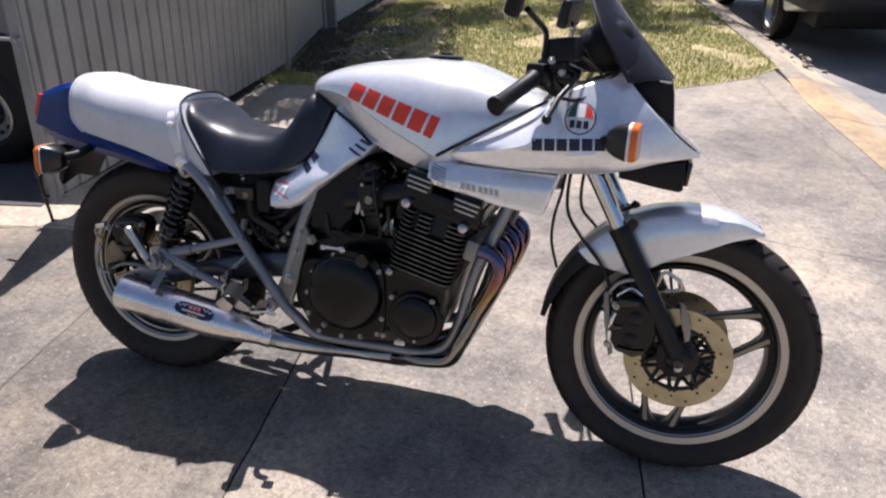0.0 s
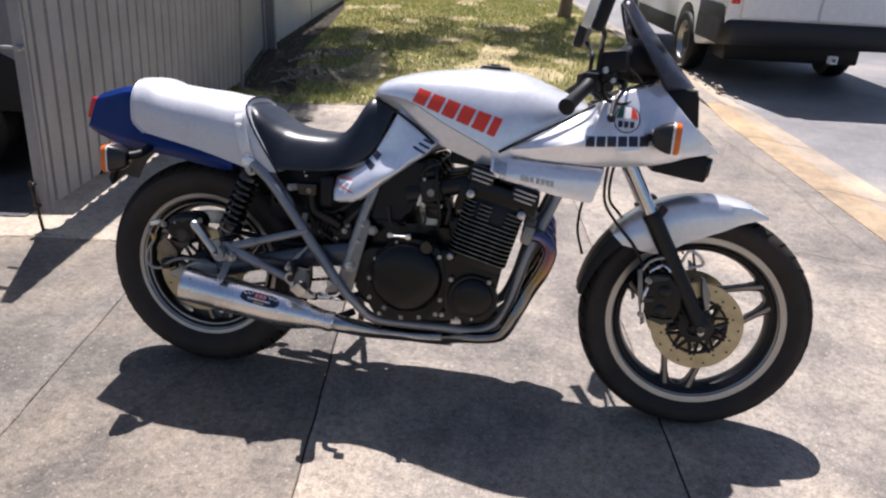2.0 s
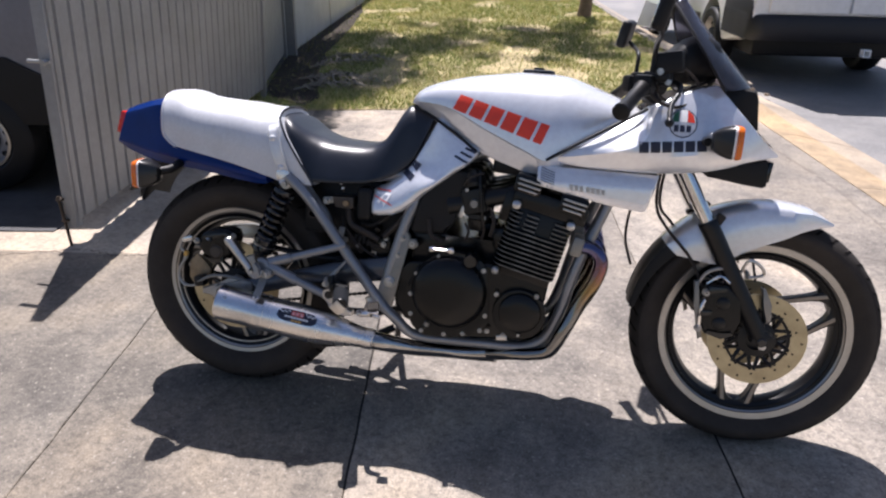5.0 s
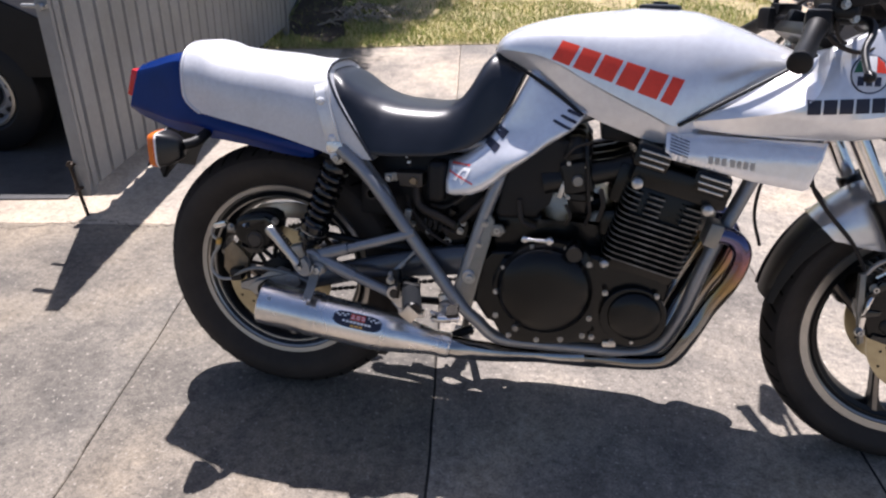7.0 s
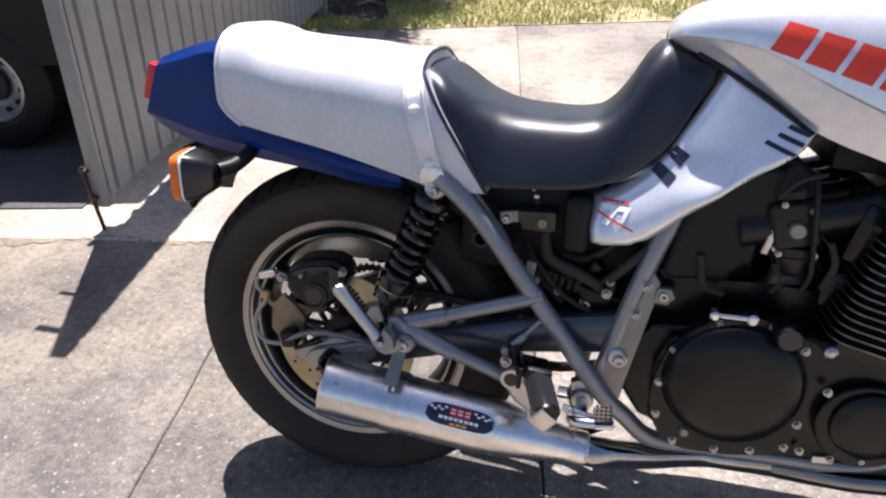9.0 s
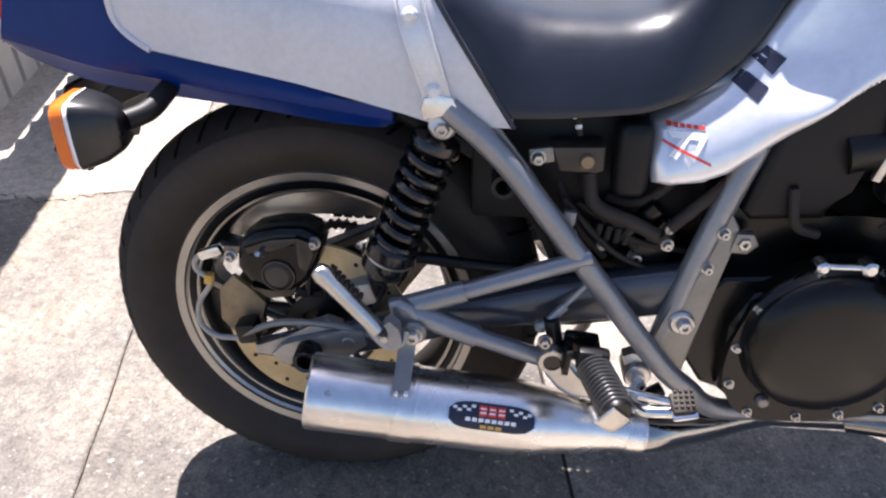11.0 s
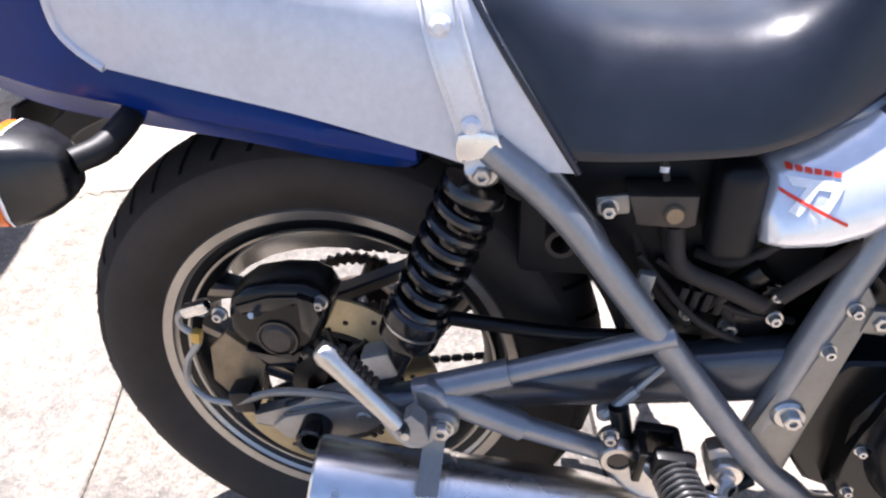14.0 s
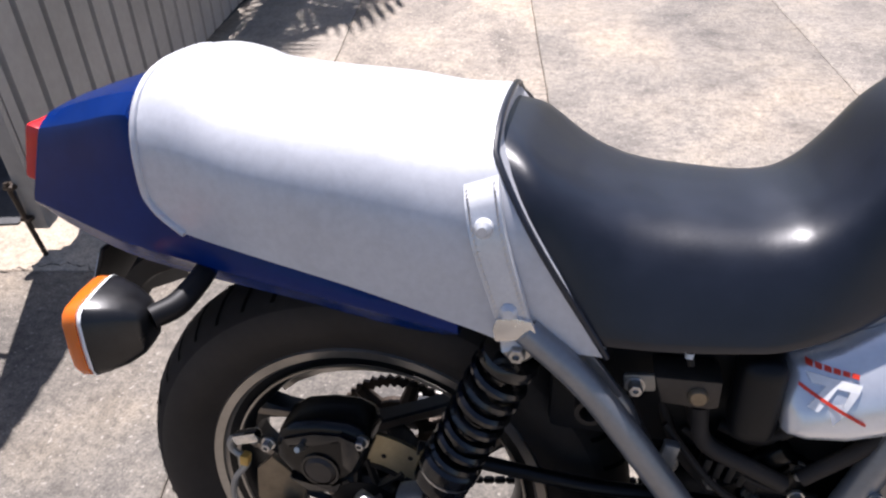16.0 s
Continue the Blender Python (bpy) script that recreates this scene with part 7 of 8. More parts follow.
    for pts, r, mt in (
        (((1.322, 0.118, 0.486), (1.345, 0.120, 0.520), (1.385, 0.118, 0.532), (1.405, 0.112, 0.508)), 0.0045, "cast"),
        (((1.345, 0.122, 0.488), (1.375, 0.126, 0.512), (1.402, 0.122, 0.496)), 0.0040, "chrome"),
        (((1.430, 0.100, 0.520), (1.444, 0.108, 0.556), (1.474, 0.108, 0.544), (1.486, 0.102, 0.520), (1.452, 0.098, 0.508)), 0.0045, "bolt"),
        (((1.455, 0.09, 0.565), (1.462, 0.098, 0.530), (1.470, 0.098, 0.500)), 0.0035, "black"),
    ):
        bm = bmesh.new()
        tube(bm, [(x, s * yy, z) for x, yy, z in pts], r, 8)
        part("brake_pipe", bm, M[mt], cp)


both(fork)
bm = bmesh.new()
tube(bm, [(WB, -0.13, AXLE), (WB, 0.13, AXLE)], 0.0095, 12, smooth=False)
part("front_axle", bm, M["bolt"], bike)
for z, x in ((0.955, 1.165), (0.80, 1.250)):
    bm = bmesh.new()
    box(bm, (x - 0.012, 0, z), (0.075, 0.250, 0.030), (0, 30, 0), 0.010)
    part("fork_yoke", bm, M["black"], bike)


def guard(name, a0, a1, skirt, r_of, half_of, material, label, n=36):
    """A mudguard over the front wheel from one angle to another (degrees, from ahead)."""
    bm = bmesh.new()
    rings = []
    for k in range(n + 1):
        a = a0 + (a1 - a0) * k / n
        r, h, s = r_of(a), half_of(a), curve_of(skirt, a)
        prof = [(s, h), (s + (r - s) * 0.45, h * 1.02), (s + (r - s) * 0.80, h * 0.97), (r - 0.010, h * 0.82), (r - 0.003, h * 0.5), (r, 0)]
        prof = prof + [(q, -y) for q, y in reversed(prof[:-1])]
        inner = [(q - 0.003 if abs(y) < h * 0.9 else q, y * 0.95) for q, y in reversed(prof)]
        ca, sa = math.cos(radians(a)), math.sin(radians(a))
        rings.append([(WB + q * ca, -y, AXLE + q * sa) for q, y in prof + inner])
    loft(bm, rings)
    return part(name, bm, material, bike, label, angle=50)


guard("front_mudguard", 66, 138, [(66, 0.352), (76, 0.315), (86, 0.278), (100, 0.252), (115, 0.238), (122, 0.236), (130, 0.262), (138, 0.318)], lambda a: 0.372 - 0.012 * max(0, (76 - a) / 10) - 0.004 * max(0, (a - 125) / 13), lambda a: 0.072 - 0.016 * max(0, (80 - a) / 14), M["silver"], "silver painted front mudguard")
guard("mudguard_flap", 134, 171, [(134, 0.315), (150, 0.325), (171, 0.335)], lambda a: 0.366 - 0.014 * (a - 134) / 37, lambda a: 0.064, M["plastic"], "black rear flap of the front mudguard", 20)

# ---- handlebars and controls ----
def bar_end(s):
    o, i, c = Vector((1.060, s * 0.338, 0.923)), Vector((1.118, s * 0.190, 0.982)), Vector((1.160, s * 0.105, 0.985))
    bm = bmesh.new()
    tube(bm, [o.lerp(i, 0.02), i, c], 0.011, 12, smooth=False)
    box(bm, c, (0.05, 0.045, 0.034), (0, 20, 0), 0.010)
    hb = part("handlebar", bm, M["black"], bike, "black clip-on handlebar")
    bm = bmesh.new()
    tube(bm, [o, o.lerp(i, 0.02), o.lerp(i, 0.06), o.lerp(i, 0.10), o.lerp(i, 0.5), o.lerp(i, 0.85), o.lerp(i, 0.9), o.lerp(i, 0.93)], [0.016, 0.0205, 0.0205, 0.0180, 0.0168, 0.0172, 0.0200, 0.0195], 20, smooth=False)
    part("grip", bm, M["plastic"], hb, "black rubber grip")
    bm = bmesh.new()
    d = (i - o).normalized()
    ang = math.degrees(math.atan2(d.y, d.x))
    box(bm, i + d * 0.008, (0.046, 0.046, 0.050), (0, 0, ang), 0.010)
    part("switch_housing", bm, M["plastic"], hb, "black switch housing")
    bm = bmesh.new()
    tube(bm, [i + Vector((0.04, s * -0.01, 0.01)), (1.196, s * 0.205, 0.990), (1.196, s * 0.235, 0.972), (1.178, s * 0.270, 0.945), (1.170, s * 0.320, 0.918), (1.168, s * 0.342, 0.910)], [0.010, 0.008, 0.007, 0.0062, 0.0060, 0.0062], 10)
    lathe(bm, [(0, -0.0105), (0.006, -0.0085), (0.0105, 0), (0.006, 0.0085), (0, 0.0105)], Matrix.Translation((1.168, s * 0.345, 0.908)), 14)
    part("brake_lever" if s < 0 else "clutch_lever", bm, M["black"], hb, "black lever")
    bm = bmesh.new()
    box(bm, (1.172, s * 0.196, 1.040), (0.066, 0.050, 0.050), (0, -8, s * 14), 0.008)
    if s < 0:
        part("fluid_reservoir", bm, M["plastic"], hb, "black brake fluid reservoir")
    else:
        bm.free()
    bm = bmesh.new()
    box(bm, (1.150, s * 0.185, 1.006), (0.070, 0.030, 0.026), (0, 0, s * 30), 0.008)
    part("lever_perch", bm, M["black"], hb)
    # mirror
    base, top = Vector((1.132, s * 0.212, 1.015)), Vector((1.129, s * 0.338, 1.094))
    bm = bmesh.new()
    tube(bm, [base, (1.134, s * 0.214, 1.062), (1.132, s * 0.250, 1.080), top, (1.118, s * 0.38, 1.110)], 0.0062, 10)
    mir = part("mirror", bm, M["plastic"], bike, "black rectangular rear-view mirror")
    rot = (6, 14, s * -10)
    bm = bmesh.new()
    box(bm, (1.106, s * 0.412, 1.138), (0.030, 0.130, 0.082), rot, 0.012, 3)
    part("housing", bm, M["plastic"], mir)
    bm = bmesh.new()
    box(bm, (1.0895, s * 0.4135, 1.135), (0.002, 0.114, 0.066), rot, 0.0008, 1)
    part("mirror_glass", bm, M["mirror"], mir)


both(bar_end)
bm = bmesh.new()
rings = []
for x, z0, z1, w in ((1.185, 1.005, 1.068, 0.110), (1.195, 1.000, 1.080, 0.118), (1.225, 0.992, 1.106, 0.122), (1.262, 0.990, 1.120, 0.118), (1.300, 1.000, 1.100, 0.100), (1.318, 1.02, 1.07, 0.07)):
    ring = []
    for k in range(20):
        a = 2 * math.pi * k / 20
        ca, sa = math.cos(a), math.sin(a)
        ring.append((x, w * math.copysign(abs(ca) ** 0.5, ca), (z0 + z1) / 2 + (z1 - z0) / 2 * math.copysign(abs(sa) ** 0.5, sa)))
    rings.append(ring)
loft(bm, rings)
part("instrument_pod", bm, M["plastic"], bike, "black instrument pod behind the screen", angle=50)
for i, pts in enumerate((((1.286, -0.13, 1.000), (1.250, -0.150, 0.968), (1.205, -0.160, 0.945), (1.165, -0.172, 0.958), (1.150, -0.18, 0.99)), ((1.296, -0.10, 1.005), (1.24, -0.135, 0.985), (1.20, -0.15, 0.975), (1.175, -0.17, 1.01)))):
    bm = bmesh.new()
    tube(bm, pts, 0.0038, 8)
    part("cable", bm, M["rubber"], bike, "black control cable")
for pts, r in (
    (((1.150, -0.205, 1.010), (1.195, -0.200, 1.030), (1.240, -0.165, 1.005), (1.262, -0.120, 0.975)), 0.0035),
    (((1.128, -0.200, 0.972), (1.160, -0.205, 0.946), (1.210, -0.180, 0.938), (1.262, -0.150, 0.965)), 0.0042),
    (((1.140, -0.190, 1.022), (1.172, -0.175, 1.052), (1.210, -0.135, 1.040), (1.235, -0.105, 1.000)), 0.0030),
    (((1.165, 0.19, 1.010), (1.205, 0.17, 1.035), (1.240, 0.12, 1.000)), 0.0040),
):
    bm = bmesh.new()
    tube(bm, pts, r, 8)
    part("cable", bm, M["rubber"], bike, "black control cable")
for x, y, z in ((1.172, -0.186, 0.995), (1.196, -0.176, 0.985), (1.150, -0.196, 1.018)):
    bm = bmesh.new()
    bolt(bm, x, y - 0.03, z, 0.006, 0.012)
    part("bolt", bm, M["bolt"], bike)
for pts in (((1.178, 0.10, 0.80), (1.165, 0.125, 0.68), (1.150, 0.128, 0.60), (1.150, 0.128, 0.53), (1.172, 0.12, 0.46)), ((1.205, -0.06, 0.80), (1.198, -0.063, 0.72), (1.205, -0.066, 0.66), (1.24, -0.075, 0.61), (1.30, -0.090, 0.545), (1.340, -0.11, 0.470)), ((1.235, 0.04, 0.80), (1.222, 0.04, 0.72), (1.228, 0.05, 0.65), (1.27, 0.06, 0.60), (1.33, 0.08, 0.50))):
    bm = bmesh.new()
    tube(bm, pts, 0.0042, 8)
    part("brake_hose", bm, M["rubber"], bike, "black brake hose")

# ---- decals ----
def band(tl, bl, tr, br, slots, slant=0.0):
    """Quads along a band between two ends: slots of (start, end) from 0 to 1."""
    out = []
    tl, bl, tr, br = Vector(tl), Vector(bl), Vector(tr), Vector(br)
    for a, b in slots:
        out.append([tuple(tl.lerp(tr, a)), tuple(tl.lerp(tr, b)), tuple(bl.lerp(br, b)), tuple(bl.lerp(br, a))])
    return out


MARK = ((0.664, 0.936), (0.645, 0.899), (0.924, 0.869), (0.905, 0.820))
for k in range(6):
    a = k / 6 + 0.006
    b = (k + 1) / 6 - (0.022 if k < 5 else 0.075)
    decal("maker_mark", band(*MARK, [(a, b)]), tank, M["red"], tank, "red block of the maker's mark")
MODEL = ((1.121, 0.850), (1.123, 0.824), (1.281, 0.864), (1.284, 0.838))
for k in range(6):
    decal("model_mark", band(*MODEL, [(k / 6 + 0.008, (k + 1) / 6 - 0.018)]), fairing, M["navy"], fairing, "dark block of the model mark")


def ring_poly(cx, cz, r, a0, a1, n=14, rx=1.0):
    return [(cx + rx * r * math.cos(radians(a0 + (a1 - a0) * k / n)), cz + r * math.sin(radians(a0 + (a1 - a0) * k / n))) for k in range(n + 1)]


SX, SZ = 1.220, 0.900
decal("sticker", [ring_poly(SX, SZ, 0.0335, 0, 345, 22)], fairing, M["navy"], fairing, "round pale sticker with a dark rim")
decal("sticker_field", [ring_poly(SX, SZ, 0.0308, 0, 345, 22)], fairing, M["strap"], fairing, lift=0.0016)
decal("sticker_band", [[(SX - 0.028, SZ + 0.002), (SX - 0.010, SZ + 0.003), (SX - 0.010, SZ + 0.030), (SX - 0.022, SZ + 0.020)]], fairing, M["green"], fairing, lift=0.002)
decal("sticker_band", [[(SX - 0.009, SZ + 0.003), (SX + 0.009, SZ + 0.003), (SX + 0.009, SZ + 0.031), (SX - 0.009, SZ + 0.031)]], fairing, M["white"], fairing, lift=0.002)
decal("sticker_band", [[(SX + 0.010, SZ + 0.003), (SX + 0.028, SZ + 0.002), (SX + 0.022, SZ + 0.020), (SX + 0.010, SZ + 0.030)]], fairing, M["red"], fairing, lift=0.002)
for k in range(3):
    decal("sticker_mark", [[(SX - 0.021 + 0.0145 * k, SZ - 0.020), (SX - 0.010 + 0.0145 * k, SZ - 0.020), (SX - 0.010 + 0.0145 * k, SZ - 0.004), (SX - 0.021 + 0.0145 * k, SZ - 0.004)]], fairing, M["navy"], fairing, lift=0.002)
for q in ([(0.516, 0.757), (0.528, 0.767), (0.5675, 0.743), (0.5545, 0.7255)], [(0.501, 0.7255), (0.512, 0.7395), (0.5515, 0.713), (0.5405, 0.6975)]):
    decal("side_stripe", [q], side_cover, M["navy"], side_cover, "short black stripe")
for (a, b), (c, d) in (((0.659, 0.774), (0.707, 0.755)), ((0.674, 0.785), (0.716, 0.769)), ((0.686, 0.796), (0.723, 0.782))):
    decal("side_stripe", [[(a, b), (a + 0.004, b + 0.005), (c + 0.004, d + 0.005), (c, d)]], side_cover, M["navy"], side_cover, lift=0.0015)
for k in range(6):
    x = 0.4475 + 0.0070 * k
    decal("emblem_bar", [[(x, 0.6695), (x + 0.0055, 0.6693), (x + 0.0055, 0.6655), (x, 0.6657)]], side_cover, M["red"], side_cover, "small red lettering bar", lift=0.0016)
EMBLEM = ([(0.447, 0.662), (0.491, 0.662), (0.489, 0.655), (0.452, 0.655)], [(0.463, 0.655), (0.472, 0.655), (0.459, 0.633), (0.450, 0.636)], [(0.482, 0.655), (0.489, 0.655), (0.478, 0.632), (0.472, 0.624)], [(0.466, 0.640), (0.477, 0.644), (0.478, 0.636), (0.472, 0.624)])
for q in EMBLEM:
    decal("emblem", [q], side_cover, M["white"], side_cover, "white sword emblem", lift=0.0016)
decal("emblem", [[(0.443, 0.650), (0.443, 0.653), (0.497, 0.631), (0.497, 0.628)]], side_cover, M["red"], side_cover, lift=0.0022)
for k in range(6):
    z0, z1 = 0.768 - 0.0058 * k, 0.757 - 0.0058 * k
    decal("vent_line", [[(0.892, z0), (0.892, z0 + 0.0022), (0.928, z1 + 0.0022), (0.928, z1)]], low_panel, M["navy"], low_panel, lift=0.0008)
for k in range(7):
    x = 0.966 + 0.0125 * k + (0.004 if k > 2 else 0)
    decal("engraved_mark", [[(x, 0.734 - 0.11 * (x - 0.966)), (x + 0.009, 0.733 - 0.11 * (x - 0.966)), (x + 0.0095, 0.719 - 0.11 * (x - 0.966)), (x + 0.0015, 0.720 - 0.11 * (x - 0.966))]], low_panel, M["engrave"], low_panel, lift=0.0008)
# black seam between tank and fairing
bm = bmesh.new()
tube(bm, [(0.902, -0.196, 0.789), (0.952, -0.192, 0.819), (1.024, -0.181, 0.862), (1.095, -0.160, 0.902), (1.140, -0.145, 0.928)], 0.004, 8)
part("seam_trim", bm, M["plastic"], bike, "black rubber seam trim")
bm = bmesh.new()
tube(bm, [(0.560, -0.090, 0.886), (0.60, -0.104, 0.866), (0.66, -0.116, 0.831), (0.72, -0.136, 0.789)], 0.004, 8)
part("seam_trim", bm, M["plastic"], bike, "black rubber seam trim")
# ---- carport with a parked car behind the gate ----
# deep carport shade is put into this slab's near-black concrete colour
M["shaded_floor"] = concrete("shaded_carport_floor", (0.05, 0.053, 0.06), (0.035, 0.037, 0.042), 0.4)
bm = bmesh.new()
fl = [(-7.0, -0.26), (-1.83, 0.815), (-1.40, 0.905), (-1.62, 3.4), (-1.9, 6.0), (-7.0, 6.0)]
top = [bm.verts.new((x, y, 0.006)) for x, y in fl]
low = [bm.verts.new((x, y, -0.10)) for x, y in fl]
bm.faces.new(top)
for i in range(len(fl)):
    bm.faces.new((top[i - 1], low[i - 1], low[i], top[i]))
tagged(finish(bm, "carport_floor", M["shaded_floor"], smooth=False), "carport floor slab with the deep shade put into its dark colour", "floor", kind="structure")
carport = empty("carport", Matrix())
tagged(carport, "steel-roofed carport with sheet walls in deep shade", "carport", kind="structure")
bm = bmesh.new()
rf = [(-7.2, 0.75), (-2.08, 1.83), (-2.5, 6.2), (-7.2, 6.2)]
a = [bm.verts.new((x, y, 2.30 + 0.02 * (y - 1.8))) for x, y in rf]
b = [bm.verts.new((x, y, 2.24 + 0.02 * (y - 1.8))) for x, y in rf]
bm.faces.new(a)
bm.faces.new(list(reversed(b)))
for i in range(4):
    bm.faces.new((a[i - 1], b[i - 1], b[i], a[i]))
part("roof", bm, M["fence"], carport, smooth=False)
for c, sz, rz in (((-4.7, 6.1, 1.1), (5.0, 0.06, 2.4), 0), ((-7.05, 3.4, 1.1), (0.06, 5.6, 2.4), 0)):
    bm = bmesh.new()
    box(bm, c, sz, (0, 0, rz), 0.005)
    part("wall", bm, M["fence"], carport)
for px, py in ((-2.16, 2.02), (-2.55, 5.9), (-6.9, 1.05)):
    bm = bmesh.new()
    box(bm, (px, py, 1.13), (0.08, 0.08, 2.26), bevel=0.006)
    part("post", bm, M["galv"], carport)


def steel_wheel(name, parent, m, r_tyre, r_rim, width, holes, paint="car_rim"):
    """A vehicle wheel that faces -y in its own frame: tyre, dished steel rim with round holes, hub cap."""
    bm = bmesh.new()
    h = width / 2
    lathe(bm, [(r_rim, -h * 0.8), (r_rim + 0.02, -h), (r_tyre - 0.03, -h), (r_tyre - 0.006, -h * 0.8), (r_tyre, -h * 0.5), (r_tyre, h * 0.5), (r_tyre - 0.03, h), (r_rim, h * 0.8)], m, 40, closed=True)
    w = part(name, bm, M["plastic"], parent, "black tyre on a steel wheel")
    bm = bmesh.new()
    lathe(bm, [(r_rim + 0.004, -h * 0.80), (r_rim - 0.010, -h * 0.86), (r_rim - 0.018, -h * 0.7), (r_rim * 0.80, -h * 0.30), (r_rim * 0.62, -h * 0.45), (r_rim * 0.45, -h * 0.30), (r_rim * 0.36, -h * 0.34), (r_rim * 0.30, -h * 0.65), (0, -h * 0.70)], m, 40)
    part("rim", bm, M[paint], w, "painted steel rim")
    bm = bmesh.new()
    lathe(bm, [(r_rim - 0.016, -h * 0.84), (r_rim - 0.010, -h * 0.92), (r_rim + 0.002, -h * 0.90), (r_rim + 0.004, -h * 0.80)], m, 40)
    part("rim_lip", bm, M["alloy"], w, "bright rim lip")
    bm = bmesh.new()
    lathe(bm, [(r_rim * 0.50, -h * 0.30), (r_rim * 0.46, -h * 0.62), (r_rim * 0.40, -h * 0.66), (0, -h * 0.72)], m, 28)
    part("hub_cap", bm, M["bumper"], w, "dark hub cap")
    for k in range(holes):
        a = 2 * math.pi * (k + 0.5) / holes
        bm = bmesh.new()
        rr = r_rim * 0.76
        lathe(bm, [(0, -h * 0.44), (r_rim * 0.085, -h * 0.44), (r_rim * 0.085, -h * 0.2)], m @ Matrix.Translation((rr * math.cos(a), 0, rr * math.sin(a))), 12)
        part("wheel_hole", bm, M["joint"], w)
    return w


def vehicle_body(parent, W, prof, z0, mat_body, arches, name="body"):
    """A body with wheel arches: profile of (x, z) along its roof and bonnet, in its own frame, x ahead."""
    bm = bmesh.new()
    # side outline with arches along the bottom
    outline = list(prof)
    for cx, r in sorted(arches, reverse=True):
        for k in range(13):
            a = math.pi * k / 12
            outline.append((cx + r * math.cos(a), z0 + (r * 1.05) * math.sin(a)))
    prism(bm, outline, -W / 2, W / 2, 0.03, 3)
    return part(name, bm, mat_body, parent, "", angle=40)


def parked_car():
    """A pale utility vehicle standing under the carport, its side towards the gate opening."""
    base = Matrix.Translation((-1.95, 1.37, 0)) @ Matrix.Rotation(radians(9.0), 4, "Z")
    car = empty("parked_car", base)
    tagged(car, "pale grey utility car parked in carport shade", "car")
    body = vehicle_body(car, 1.66, [(0.36, 0.58), (0.56, 0.60), (0.58, 1.0), (0.40, 1.04), (-1.5, 1.06), (-2.0, 1.42), (-3.0, 1.44), (-3.5, 1.02), (-4.2, 0.95), (-4.25, 0.40)], 0.40, M["car"], ((0.0 - 0.13, 0.36), (-3.1, 0.36)))
    body.matrix_basis = Matrix.Translation((0, 0.80, 0.0))
    bm = bmesh.new()
    prism(bm, [(0.10, 0.66), (0.12, 0.68), (0.36, 0.60), (0.52, 0.60), (0.52, 0.38), (0.30, 0.36), (0.24, 0.39)], -0.02, 1.60, 0.02)
    part("bumper", bm, M["plastic"], car, "dark plastic bumper")
    bm = bmesh.new()
    prism(bm, [(0.300, 1.02), (0.312, 1.02), (0.332, 0.62), (0.318, 0.62)], -0.034, 0.02, 0.002)
    part("panel_gap", bm, M["joint"], car)
    # added black plate closes the arch opening, in place of its deep shade
    bm = bmesh.new()
    prism(bm, [(-0.85, 0.38), (-0.85, 0.60), (-0.52, 0.72), (0.10, 0.72), (0.34, 0.60), (0.56, 0.60), (0.56, 0.38)], -0.040, -0.028, 0.003)
    part("arch_shade_plate", bm, M["plastic"], car, "flat black plate standing in for shade in wheel arch and sill")
    bm = bmesh.new()
    box(bm, (-1.7, 0.80, 0.40), (3.6, 1.3, 0.25), bevel=0.03)
    part("chassis", bm, M["plastic"], car)
    for x in (-0.13, -3.1):
        for y, flip in ((0.04, 1), (1.56, -1)):
            m = Matrix.Translation((x, y, 0.295)) @ Matrix.Scale(flip, 4, (0, 1, 0))
            steel_wheel("wheel", car, m, 0.285, 0.158, 0.18, 12)
    return car


parked_car()


